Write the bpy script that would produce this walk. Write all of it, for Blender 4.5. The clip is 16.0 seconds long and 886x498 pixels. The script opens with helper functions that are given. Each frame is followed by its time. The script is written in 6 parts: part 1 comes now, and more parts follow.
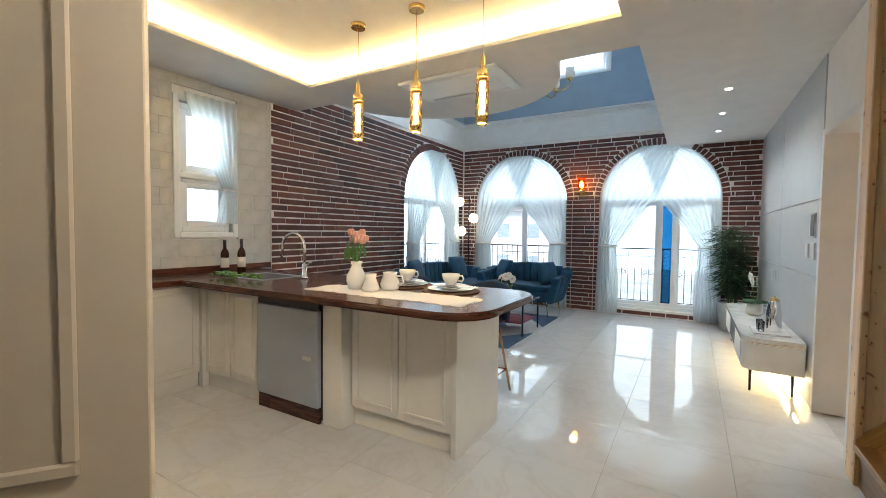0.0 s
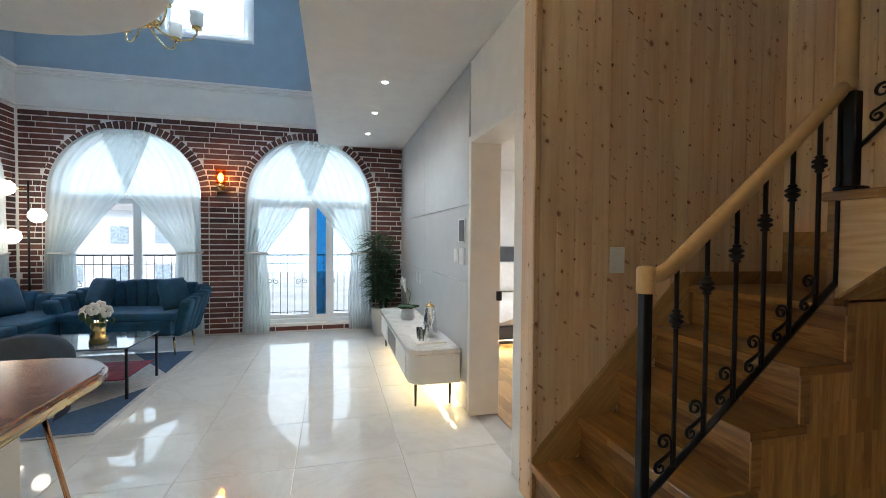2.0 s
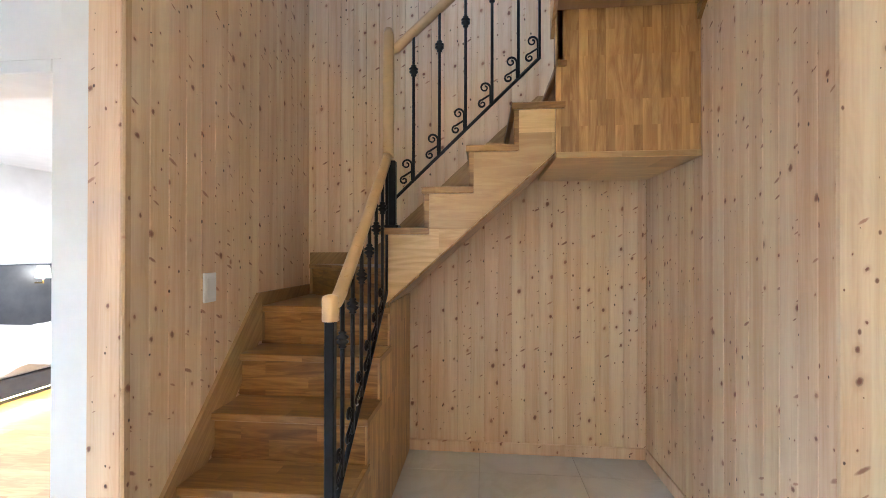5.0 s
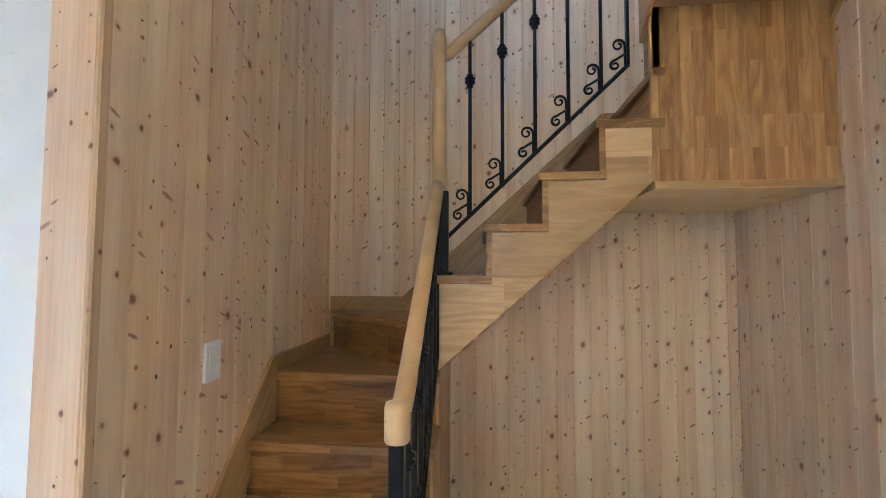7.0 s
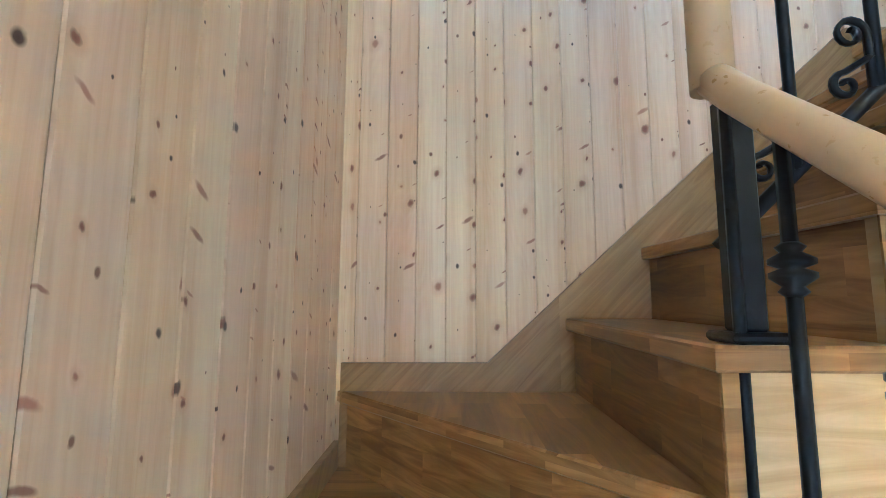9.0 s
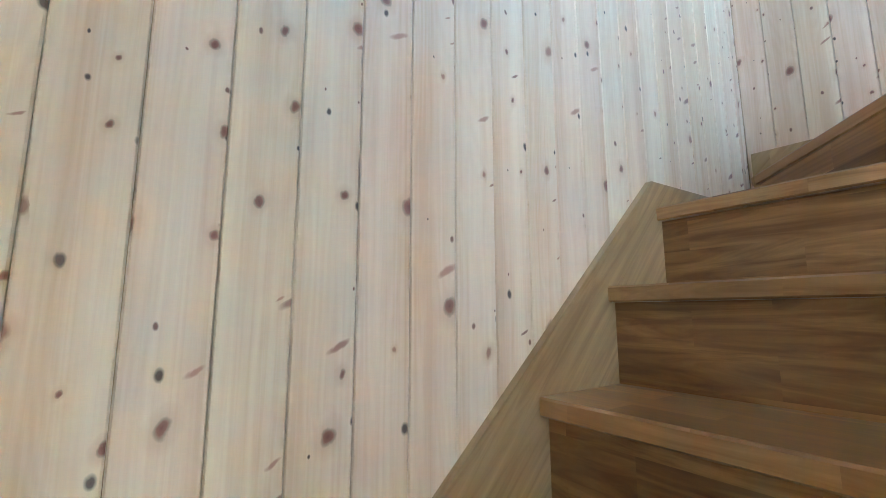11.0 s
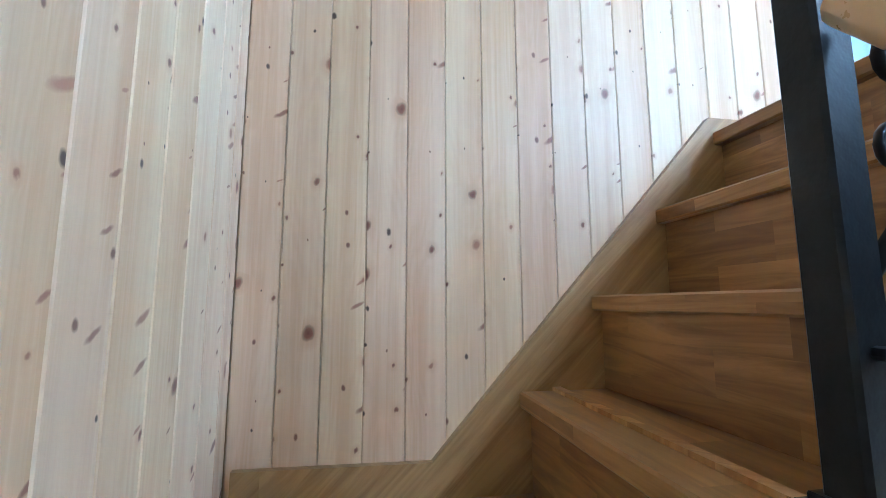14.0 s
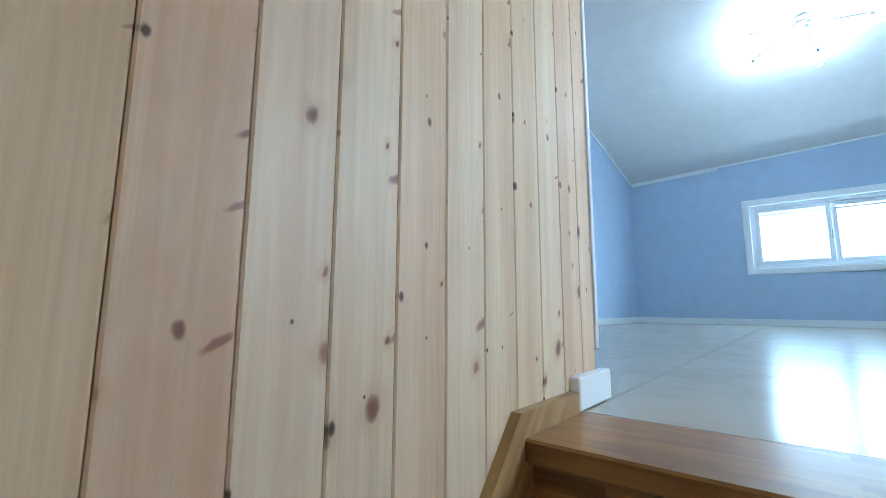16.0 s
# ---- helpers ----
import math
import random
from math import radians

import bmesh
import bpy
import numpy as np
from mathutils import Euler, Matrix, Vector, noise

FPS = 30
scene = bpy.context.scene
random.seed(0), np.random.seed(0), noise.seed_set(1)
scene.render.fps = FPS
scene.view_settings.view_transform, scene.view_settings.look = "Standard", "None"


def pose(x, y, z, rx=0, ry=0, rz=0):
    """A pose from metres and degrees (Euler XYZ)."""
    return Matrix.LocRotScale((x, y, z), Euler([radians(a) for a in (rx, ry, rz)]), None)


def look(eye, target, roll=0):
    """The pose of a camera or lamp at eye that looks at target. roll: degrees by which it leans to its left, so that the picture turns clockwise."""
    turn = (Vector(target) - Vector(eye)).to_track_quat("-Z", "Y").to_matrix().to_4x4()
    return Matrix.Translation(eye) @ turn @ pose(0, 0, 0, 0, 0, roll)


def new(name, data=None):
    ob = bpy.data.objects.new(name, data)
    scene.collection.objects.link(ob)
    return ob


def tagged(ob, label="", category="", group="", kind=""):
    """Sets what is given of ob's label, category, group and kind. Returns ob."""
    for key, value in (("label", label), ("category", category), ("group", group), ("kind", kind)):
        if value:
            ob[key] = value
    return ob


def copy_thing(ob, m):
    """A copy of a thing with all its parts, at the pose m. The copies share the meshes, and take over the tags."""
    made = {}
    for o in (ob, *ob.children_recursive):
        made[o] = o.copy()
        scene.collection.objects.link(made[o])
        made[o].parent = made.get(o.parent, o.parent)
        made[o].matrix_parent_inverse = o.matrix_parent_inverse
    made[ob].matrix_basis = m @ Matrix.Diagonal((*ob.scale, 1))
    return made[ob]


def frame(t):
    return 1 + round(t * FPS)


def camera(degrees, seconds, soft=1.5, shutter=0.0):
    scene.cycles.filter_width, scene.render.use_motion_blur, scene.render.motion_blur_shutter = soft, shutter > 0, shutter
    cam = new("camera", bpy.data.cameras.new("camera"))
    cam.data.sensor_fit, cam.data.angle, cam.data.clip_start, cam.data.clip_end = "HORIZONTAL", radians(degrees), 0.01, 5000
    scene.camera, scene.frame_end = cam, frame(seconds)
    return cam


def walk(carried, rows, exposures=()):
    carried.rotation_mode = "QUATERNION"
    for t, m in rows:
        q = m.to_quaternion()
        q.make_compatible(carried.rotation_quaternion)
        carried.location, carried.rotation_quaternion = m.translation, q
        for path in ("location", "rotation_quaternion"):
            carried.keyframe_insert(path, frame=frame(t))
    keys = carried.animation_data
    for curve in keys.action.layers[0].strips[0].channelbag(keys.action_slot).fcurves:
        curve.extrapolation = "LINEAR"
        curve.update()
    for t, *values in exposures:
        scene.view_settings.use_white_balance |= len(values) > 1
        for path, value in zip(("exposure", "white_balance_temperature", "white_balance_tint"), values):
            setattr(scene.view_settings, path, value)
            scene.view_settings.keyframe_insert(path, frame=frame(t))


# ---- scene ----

# ---------------------------------------------------------------- camera and walk
cam = camera(92.4, 16.0, soft=0.4)
ROWS = [
    (0.0, 1.138, 1.008, 1.303, 30.43, -2.37, -0.70),
    (0.5, 1.034, 1.245, 1.307, 18.45, -2.41, -0.65),
    (1.0, 0.937, 1.496, 1.315, 5.08, -1.92, -0.39),
    (1.5, 0.943, 1.799, 1.317, -4.90, -1.58, -0.43),
    (2.0, 0.955, 2.095, 1.319, -14.56, -1.35, -0.47),
    (2.5, 0.990, 2.330, 1.320, -30.71, -0.85, -0.79),
    (3.0, 1.029, 2.577, 1.264, -51.07, -0.11, -0.74),
    (3.5, 0.924, 2.694, 1.238, -71.23, 0.35, -0.22),
    (4.0, 0.724, 2.716, 1.253, -82.59, 0.08, -0.19),
    (4.2, 0.652, 2.726, 1.268, -84.10, 0.08, -0.10),
    (4.8, 0.560, 2.745, 1.350, -84.60, 0.20, -0.08),
    (5.6, 0.520, 2.750, 1.490, -84.50, 0.70, -0.10),
    (6.3, 0.624, 2.791, 1.554, -84.46, 1.17, -0.13),
    (6.5, 0.724, 2.888, 1.555, -84.86, 1.77, -0.20),
    (7.0, 0.987, 3.071, 1.526, -84.71, 2.99, -0.18),
    (7.5, 1.314, 3.273, 1.494, -84.68, 4.63, -0.17),
    (8.0, 1.615, 3.501, 1.469, -84.84, 5.28, -0.08),
    (8.2, 1.735, 3.563, 1.475, -85.60, 5.45, -0.12),
    (8.7, 2.020, 3.660, 1.520, -87.60, 6.10, -0.20),
    (9.4, 2.380, 3.650, 1.660, -92.50, 6.95, -0.35),
    (10.0, 2.630, 3.585, 1.810, -99.20, 7.70, -0.50),
    (10.3, 2.722, 3.536, 1.888, -104.19, 7.86, -0.52),
    (10.5, 2.779, 3.508, 1.959, -109.01, 7.96, -0.34),
    (11.0, 2.900, 3.460, 2.099, -124.94, 8.34, 0.07),
    (11.5, 3.022, 3.345, 2.252, -144.17, 8.58, 0.49),
    (12.0, 3.112, 3.202, 2.401, -158.68, 8.73, 0.81),
    (12.5, 3.190, 3.112, 2.525, -168.52, 8.72, 1.09),
    (13.0, 3.209, 2.989, 2.688, -180.54, 9.16, 0.93),
    (13.5, 3.190, 2.810, 2.886, -186.06, 7.01, 0.54),
    (14.0, 3.205, 2.626, 3.000, -189.42, 7.23, 0.11),
    (14.5, 3.159, 2.438, 3.189, -194.49, 6.62, -0.40),
    (15.0, 3.100, 2.269, 3.346, -203.55, 7.47, 0.09),
    (15.5, 3.049, 2.134, 3.501, -216.71, 8.48, 0.10),
    (16.0, 2.932, 2.020, 3.645, -230.36, 8.02, -0.31),
]
EXPOSURES = [(0.0, 0.86, 6200, 8), (2.2, 0.78, 6150, 9), (2.6, 0.98, 6800, 11), (3.0, 1.35, 7600, 14), (3.5, 2.05, 7000, 13), (4.2, 2.3, 6000, 12), (6.3, 1.82, 5000, 8), (7.2, 2.12, 4900, 7), (8.2, 2.88, 4400, 4),
             (10.3, 3.12, 4150, -5), (11.6, 3.15, 4100, -5), (12.6, 2.88, 4200, -1), (13.5, 2.78, 4350, -1), (14.5, 2.64, 4550, -1), (15.5, 1.95, 4850, -3), (16.0, 1.68, 5000, -3)]
walk(cam, [(t, pose(x, y, z, 90 + p, r, w)) for t, x, y, z, w, p, r in ROWS], EXPOSURES)

# ---------------------------------------------------------------- plan
YW, XL = 8.38, -2.75           # window wall, left wall
XG = 1.95                      # wall with the bedroom door
YA, XB, YC = 3.997, 3.494, 1.662   # planked stairwell walls
XS = 2.780                     # open side of the second flight
YP = 3.27                      # open side of the first flight
RISE = 0.2155
ZC = 2.64                      # ceiling
ZA = 16 * RISE                 # attic floor
ARCH_R, SPRING = 0.82, 1.85
ARCHES = (-1.56, 0.655)        # window wall, centres in x
ARCH_LEFT = 7.25               # left wall, centre in y

# ---------------------------------------------------------------- world and light
world = bpy.data.worlds.new("sky")
scene.world = world
world.use_nodes = True
wn = world.node_tree
sky = wn.nodes.new("ShaderNodeTexSky")
sky.sky_type, sky.sun_disc, sky.sun_elevation, sky.sun_rotation = "NISHITA", False, radians(50), radians(200)
sky.air_density, sky.dust_density = 1.0, 2.5
wn.links.new(sky.outputs[0], wn.nodes["Background"].inputs[0])
wn.nodes["Background"].inputs[1].default_value = 0.12


def lamp(name, kind, m, power, colour, size=0.1, size_y=None, spread=0):
    d = bpy.data.lights.new(name, kind)
    d.energy, d.color = power, colour
    if kind == "AREA":
        d.size = size
        if size_y:
            d.shape, d.size_y = "RECTANGLE", size_y
    elif kind == "SUN":
        d.angle = radians(size)
    else:
        d.shadow_soft_size = size
    if spread:
        d.spread = radians(spread)
    o = new(name, d)
    o.matrix_world = m
    return o


lamp("sun", "SUN", look((0, -10, 14), (0, 0, 0)), 2.0, (1.0, 0.95, 0.88), 6)
DAY = (0.80, 0.93, 1.0)
for c in ARCHES:
    lamp("window_daylight", "AREA", look((c, YW + 0.30, 2.25), (c, 0, 1.6)), 2.6, DAY, 1.5, 0.75)
lamp("window_daylight", "AREA", look((XL - 0.30, ARCH_LEFT, 2.25), (0, ARCH_LEFT, 1.6)), 2.6, DAY, 1.5, 0.75)
lamp("skylight_daylight", "AREA", look((-0.67, YW + 0.3, 4.4), (-0.67, 4, 2.0)), 56, DAY, 0.9, 0.7)
lamp("kitchen_window_daylight", "AREA", look((XL - 0.3, 3.25, 1.9), (0, 3.0, 1.2)), 6, DAY, 0.4, 0.9)
lamp("attic_window_daylight", "AREA", look((-4.45, 2.2, 4.65), (2, 2.2, 4.2)), 14, (0.74, 0.88, 1.0), 1.3, 0.9)
# Fill light in a made-up side opening, brightens the stairwell's plank walls.
lamp("attic_side_fill", "AREA", look((0.9, 4.42, 4.6), (1.9, 0, 3.7)), 54, (0.93, 0.965, 1.0), 1.3, 1.0)
lamp("attic_ceiling_lamp", "POINT", pose(-1.75, 2.25, 5.88), 14, (0.86, 0.94, 1.0), 0.12)
# Added downward panel under the ceiling; lights the bedroom, which has no modelled window.
lamp("bedroom_fill", "AREA", look((4.2, 6.4, 2.45), (4.2, 6.4, 0)), 42, (0.98, 0.98, 0.98), 1.4, 1.4)
# Unseen fill lamp, added to brighten the kitchen fronts and the open door.
lamp("kitchen_fill", "AREA", look((1.10, 1.72, 2.60), (-1.0, 2.9, 0.3)), 11, (1.0, 0.90, 0.78), 0.35, 0.35, 115)
WARM = (1.0, 0.72, 0.36)

# ---------------------------------------------------------------- materials
def mat(name, colour=(0.5, 0.5, 0.5), rough=0.5, metal=0.0):
    m = bpy.data.materials.new(name)
    m.use_nodes = True
    b = m.node_tree.nodes["Principled BSDF"]
    b.inputs["Base Color"].default_value = (*colour, 1)
    b.inputs["Roughness"].default_value = rough
    b.inputs["Metallic"].default_value = metal
    return m


def node(m, kind, **values):
    n = m.node_tree.nodes.new(kind)
    for k, v in values.items():
        n.inputs[k.replace("_", " ")].default_value = v
    return n


def join(m, a, b):
    m.node_tree.links.new(a, b)


def bsdf(m):
    return m.node_tree.nodes["Principled BSDF"]


def math_node(m, op, a, b=None, c=None):
    n = m.node_tree.nodes.new("ShaderNodeMath")
    n.operation = op
    for i, v in enumerate((a, b, c)):
        if v is None:
            continue
        if isinstance(v, (int, float)):
            n.inputs[i].default_value = v
        else:
            join(m, v, n.inputs[i])
    return n.outputs[0]


def ramp(m, fac, stops):
    n = m.node_tree.nodes.new("ShaderNodeValToRGB")
    while len(n.color_ramp.elements) < len(stops):
        n.color_ramp.elements.new(0.5)
    for e, (p, c) in zip(n.color_ramp.elements, stops):
        e.position, e.color = p, (*c, 1)
    join(m, fac, n.inputs[0])
    return n.outputs[0]


def mix(m, fac, a, b, mode="MIX"):
    n = m.node_tree.nodes.new("ShaderNodeMix")
    n.data_type, n.blend_type = "RGBA", mode
    for s, v in ((n.inputs[0], fac), (n.inputs[6], a), (n.inputs[7], b)):
        if isinstance(v, (int, float)):
            s.default_value = v
        elif isinstance(v, tuple):
            s.default_value = (*v, 1)
        else:
            join(m, v, s)
    return n.outputs[2]


def coords(m, scale=(1, 1, 1), shift=None):
    t = m.node_tree.nodes.new("ShaderNodeTexCoord")
    mp = node(m, "ShaderNodeMapping", Scale=scale)
    join(m, t.outputs["Object"], mp.inputs[0])
    if shift is not None:
        join(m, shift, mp.inputs["Location"])
    return mp.outputs[0]


def noise_tex(m, vec, scale, detail=4.0, rough=0.55):
    n = node(m, "ShaderNodeTexNoise", Scale=scale, Detail=detail, Roughness=rough)
    join(m, vec, n.inputs["Vector"])
    return n.outputs["Fac"]


def bump(m, height, strength=0.2, dist=0.01):
    n = node(m, "ShaderNodeBump", Strength=strength, Distance=dist)
    join(m, height, n.inputs["Height"])
    join(m, n.outputs[0], bsdf(m).inputs["Normal"])


def varied(name, colour, rough=0.5, metal=0.0, amount=0.12, scale=6.0, relief=0.05, fine=60.0):
    """A painted or plain surface with blotches, fine relief and uneven gloss."""
    m = mat(name, colour, rough, metal)
    v = coords(m)
    n1, n2 = noise_tex(m, v, scale), noise_tex(m, v, fine, 3.0)
    lo = tuple(max(0, c * (1 - amount)) for c in colour)
    hi = tuple(min(1, c * (1 + amount * 0.6)) for c in colour)
    join(m, ramp(m, n1, [(0.3, lo), (0.7, hi)]), bsdf(m).inputs["Base Color"])
    r = math_node(m, "MULTIPLY_ADD", n2, 0.16 * rough + 0.02, rough * 0.9)
    join(m, r, bsdf(m).inputs["Roughness"])
    if relief:
        bump(m, n2, relief, 0.004)
    return m


def pine_material(name, light, dark):
    m = mat(name, light, 0.42)
    info = m.node_tree.nodes.new("ShaderNodeObjectInfo")
    t = m.node_tree.nodes.new("ShaderNodeTexCoord")
    sep = m.node_tree.nodes.new("ShaderNodeSeparateXYZ")
    join(m, t.outputs["Object"], sep.inputs[0])
    u = math_node(m, "ADD", sep.outputs[0], sep.outputs[1])
    z = math_node(m, "MULTIPLY_ADD", info.outputs["Random"], 37.0, sep.outputs[2])

    def plane(su, sz, off, slant=0.0):
        c = m.node_tree.nodes.new("ShaderNodeCombineXYZ")
        join(m, math_node(m, "MULTIPLY", u, su), c.inputs[0])
        join(m, math_node(m, "MULTIPLY", math_node(m, "MULTIPLY_ADD", u, slant, z), sz), c.inputs[1])
        join(m, math_node(m, "MULTIPLY_ADD", info.outputs["Random"], 53.0, off), c.inputs[2])
        return c.outputs[0]

    def knots(su, sz, off, size, share, slant):
        warp = noise_tex(m, plane(55, 34, off), 1.0, 3.0)
        c = m.node_tree.nodes.new("ShaderNodeVectorMath")
        c.operation = "ADD"
        join(m, plane(su, sz, off, slant), c.inputs[0])
        w = m.node_tree.nodes.new("ShaderNodeCombineXYZ")
        join(m, math_node(m, "MULTIPLY", warp, 0.10), w.inputs[0])
        join(m, math_node(m, "MULTIPLY", warp, 0.14), w.inputs[1])
        join(m, w.outputs[0], c.inputs[1])
        v = node(m, "ShaderNodeTexVoronoi", Scale=1.0)
        v.voronoi_dimensions = "2D"
        join(m, c.outputs[0], v.inputs["Vector"])
        cs = m.node_tree.nodes.new("ShaderNodeSeparateColor")
        join(m, v.outputs["Color"], cs.inputs[0])
        has = math_node(m, "LESS_THAN", cs.outputs[0], share)
        big = math_node(m, "POWER", cs.outputs[1], 2.2)
        rad = math_node(m, "MULTIPLY_ADD", big, size, size * 0.32)
        d = math_node(m, "DIVIDE", v.outputs["Distance"], rad)
        return d, has, cs.outputs[2]

    gn = node(m, "ShaderNodeTexNoise", Scale=1.0, Detail=5.0, Roughness=0.62, Distortion=1.5)
    join(m, plane(62, 1.1, 1.0), gn.inputs["Vector"])
    grain = gn.outputs["Fac"]
    broad = noise_tex(m, plane(14, 0.7, 5.0), 1.0, 2.0)
    d1, h1, k1 = knots(10.5, 8.0, 2.0, 0.118, 0.62, 0.25)
    d2, h2, k2 = knots(20.0, 13.0, 9.0, 0.115, 0.27, 0.0)
    d3, h3, k3 = knots(6.5, 17.0, 4.0, 0.135, 0.24, 0.55)
    # growth rings: arches that run up the board and bend round the larger knots
    swell = noise_tex(m, plane(9, 1.3, 13.0), 1.0, 2.0)
    bend = ramp(m, math_node(m, "MULTIPLY", d1, 0.16), [(0.0, (1, 1, 1)), (0.6, (0, 0, 0))])
    rings = math_node(m, "SINE", math_node(m, "MULTIPLY_ADD", swell, 95.0, math_node(m, "MULTIPLY_ADD", u, 260.0, math_node(m, "MULTIPLY", math_node(m, "MULTIPLY", bend, h1), 5.0))))
    g = math_node(m, "MULTIPLY_ADD", grain, 0.34, math_node(m, "MULTIPLY_ADD", broad, 0.66, math_node(m, "MULTIPLY", rings, 0.017)))
    base = ramp(m, g, [(0.36, light), (0.5, tuple(0.5 * (a + b) for a, b in zip(light, dark))), (0.62, dark)])
    tone = ramp(m, info.outputs["Random"], [(0.0, (0.96, 0.88, 0.84)), (0.2, (1.04, 1.05, 1.04)), (0.4, (1.0, 0.93, 0.90)), (0.55, (1.02, 1.0, 0.91)), (0.75, (1.05, 1.06, 1.05)), (0.9, (0.97, 0.89, 0.85)), (1.0, (1.0, 0.97, 0.86))])
    base = mix(m, 1.0, base, tone, "MULTIPLY")
    edge = [(0.0, (1, 1, 1)), (0.5, (0.95, 0.95, 0.95)), (1.0, (0, 0, 0))]
    f1, f2, f3 = (math_node(m, "MULTIPLY", h, ramp(m, d, edge)) for d, h in ((d1, h1), (d2, h2), (d3, h3)))
    ring = ramp(m, d1, [(0.0, (0.16, 0.055, 0.033)), (0.55, (0.24, 0.085, 0.05)), (0.82, (0.06, 0.022, 0.014)), (1.0, (0.20, 0.085, 0.05))])
    knot_tone = mix(m, math_node(m, "GREATER_THAN", k1, 0.72), ring, (0.36, 0.17, 0.10))
    far1 = math_node(m, "MULTIPLY", h1, ramp(m, math_node(m, "MULTIPLY", d1, 0.38), [(0.36, (0.40, 0.40, 0.40)), (0.85, (0, 0, 0))]))
    base = mix(m, far1, base, tuple(c * k for c, k in zip(dark, (0.86, 0.72, 0.62))))
    base = mix(m, math_node(m, "MULTIPLY", f3, 0.85), base, mix(m, k3, (0.18, 0.05, 0.035), (0.46, 0.22, 0.14)))
    base = mix(m, math_node(m, "MULTIPLY", f1, 0.95), base, knot_tone)
    base = mix(m, math_node(m, "MULTIPLY", f2, 0.95), base, mix(m, math_node(m, "GREATER_THAN", k2, 0.6), (0.055, 0.022, 0.016), (0.19, 0.075, 0.045)))
    join(m, base, bsdf(m).inputs["Base Color"])
    join(m, math_node(m, "MULTIPLY_ADD", grain, 0.2, 0.36), bsdf(m).inputs["Roughness"])
    bump(m, grain, 0.12, 0.002)
    return m


def lumber_material(name, axis, light, dark, rough=0.34, strip=0.045, upright=False, length=0.36, slope=0.0):
    """Finger-jointed board: strips that run along one axis, each with its own tone and grain."""
    m = mat(name, light, rough)
    t = m.node_tree.nodes.new("ShaderNodeTexCoord")
    sep = m.node_tree.nodes.new("ShaderNodeSeparateXYZ")
    join(m, t.outputs["Object"], sep.inputs[0])
    i = "xyz".index(axis)
    along = sep.outputs[i]
    o1, o2 = [sep.outputs[k] for k in range(3) if k != i]
    ns = m.node_tree.nodes.new("ShaderNodeSeparateXYZ")
    join(m, t.outputs["Normal"], ns.inputs[0])
    side = math_node(m, "LESS_THAN", math_node(m, "ABSOLUTE", ns.outputs[2]), 0.5)
    if axis == "z":
        across = math_node(m, "ADD", o1, o2)
    else:
        across = math_node(m, "ADD", math_node(m, "MULTIPLY", o1, math_node(m, "SUBTRACT", 1.0, side)), o2)
        along = math_node(m, "ADD", along, math_node(m, "MULTIPLY", o1, side))
    if upright:
        along = math_node(m, "ADD", sep.outputs[0], sep.outputs[1])
        across = math_node(m, "MULTIPLY_ADD", along, slope, sep.outputs[2])
    c = m.node_tree.nodes.new("ShaderNodeCombineXYZ")
    join(m, along, c.inputs[0])
    join(m, across, c.inputs[1])
    b = node(m, "ShaderNodeTexBrick", Scale=1.0, Color1=(0, 0, 0, 1), Color2=(1, 1, 1, 1), Mortar=(0.5, 0.5, 0.5, 1))
    b.inputs["Mortar Size"].default_value = 0.0
    b.inputs["Brick Width"].default_value = length
    b.inputs["Row Height"].default_value = strip
    b.offset = 0.37
    join(m, c.outputs[0], b.inputs["Vector"])
    s = m.node_tree.nodes.new("ShaderNodeSeparateColor")
    join(m, b.outputs["Color"], s.inputs[0])
    g = m.node_tree.nodes.new("ShaderNodeCombineXYZ")
    join(m, math_node(m, "MULTIPLY", along, 2.6), g.inputs[0])
    join(m, math_node(m, "MULTIPLY", across, 21.0), g.inputs[1])
    join(m, math_node(m, "MULTIPLY", s.outputs[0], 9.0), g.inputs[2])
    wn_ = node(m, "ShaderNodeTexNoise", Scale=1.0, Detail=6.0, Roughness=0.58, Distortion=1.6)
    join(m, g.outputs[0], wn_.inputs["Vector"])
    wav = wn_.outputs["Fac"]
    base = ramp(m, wav, [(0.36, dark), (0.5, tuple(0.5 * (a + q) for a, q in zip(light, dark))), (0.63, light)])
    tone = ramp(m, s.outputs[0], [(0.0, (0.70, 0.65, 0.56)), (0.5, (0.92, 0.90, 0.84)), (1.0, (1.15, 1.13, 1.06))])
    join(m, mix(m, 1.0, base, tone, "MULTIPLY"), bsdf(m).inputs["Base Color"])
    join(m, math_node(m, "MULTIPLY_ADD", wav, 0.2, rough - 0.08), bsdf(m).inputs["Roughness"])
    bump(m, wav, 0.08, 0.002)
    return m


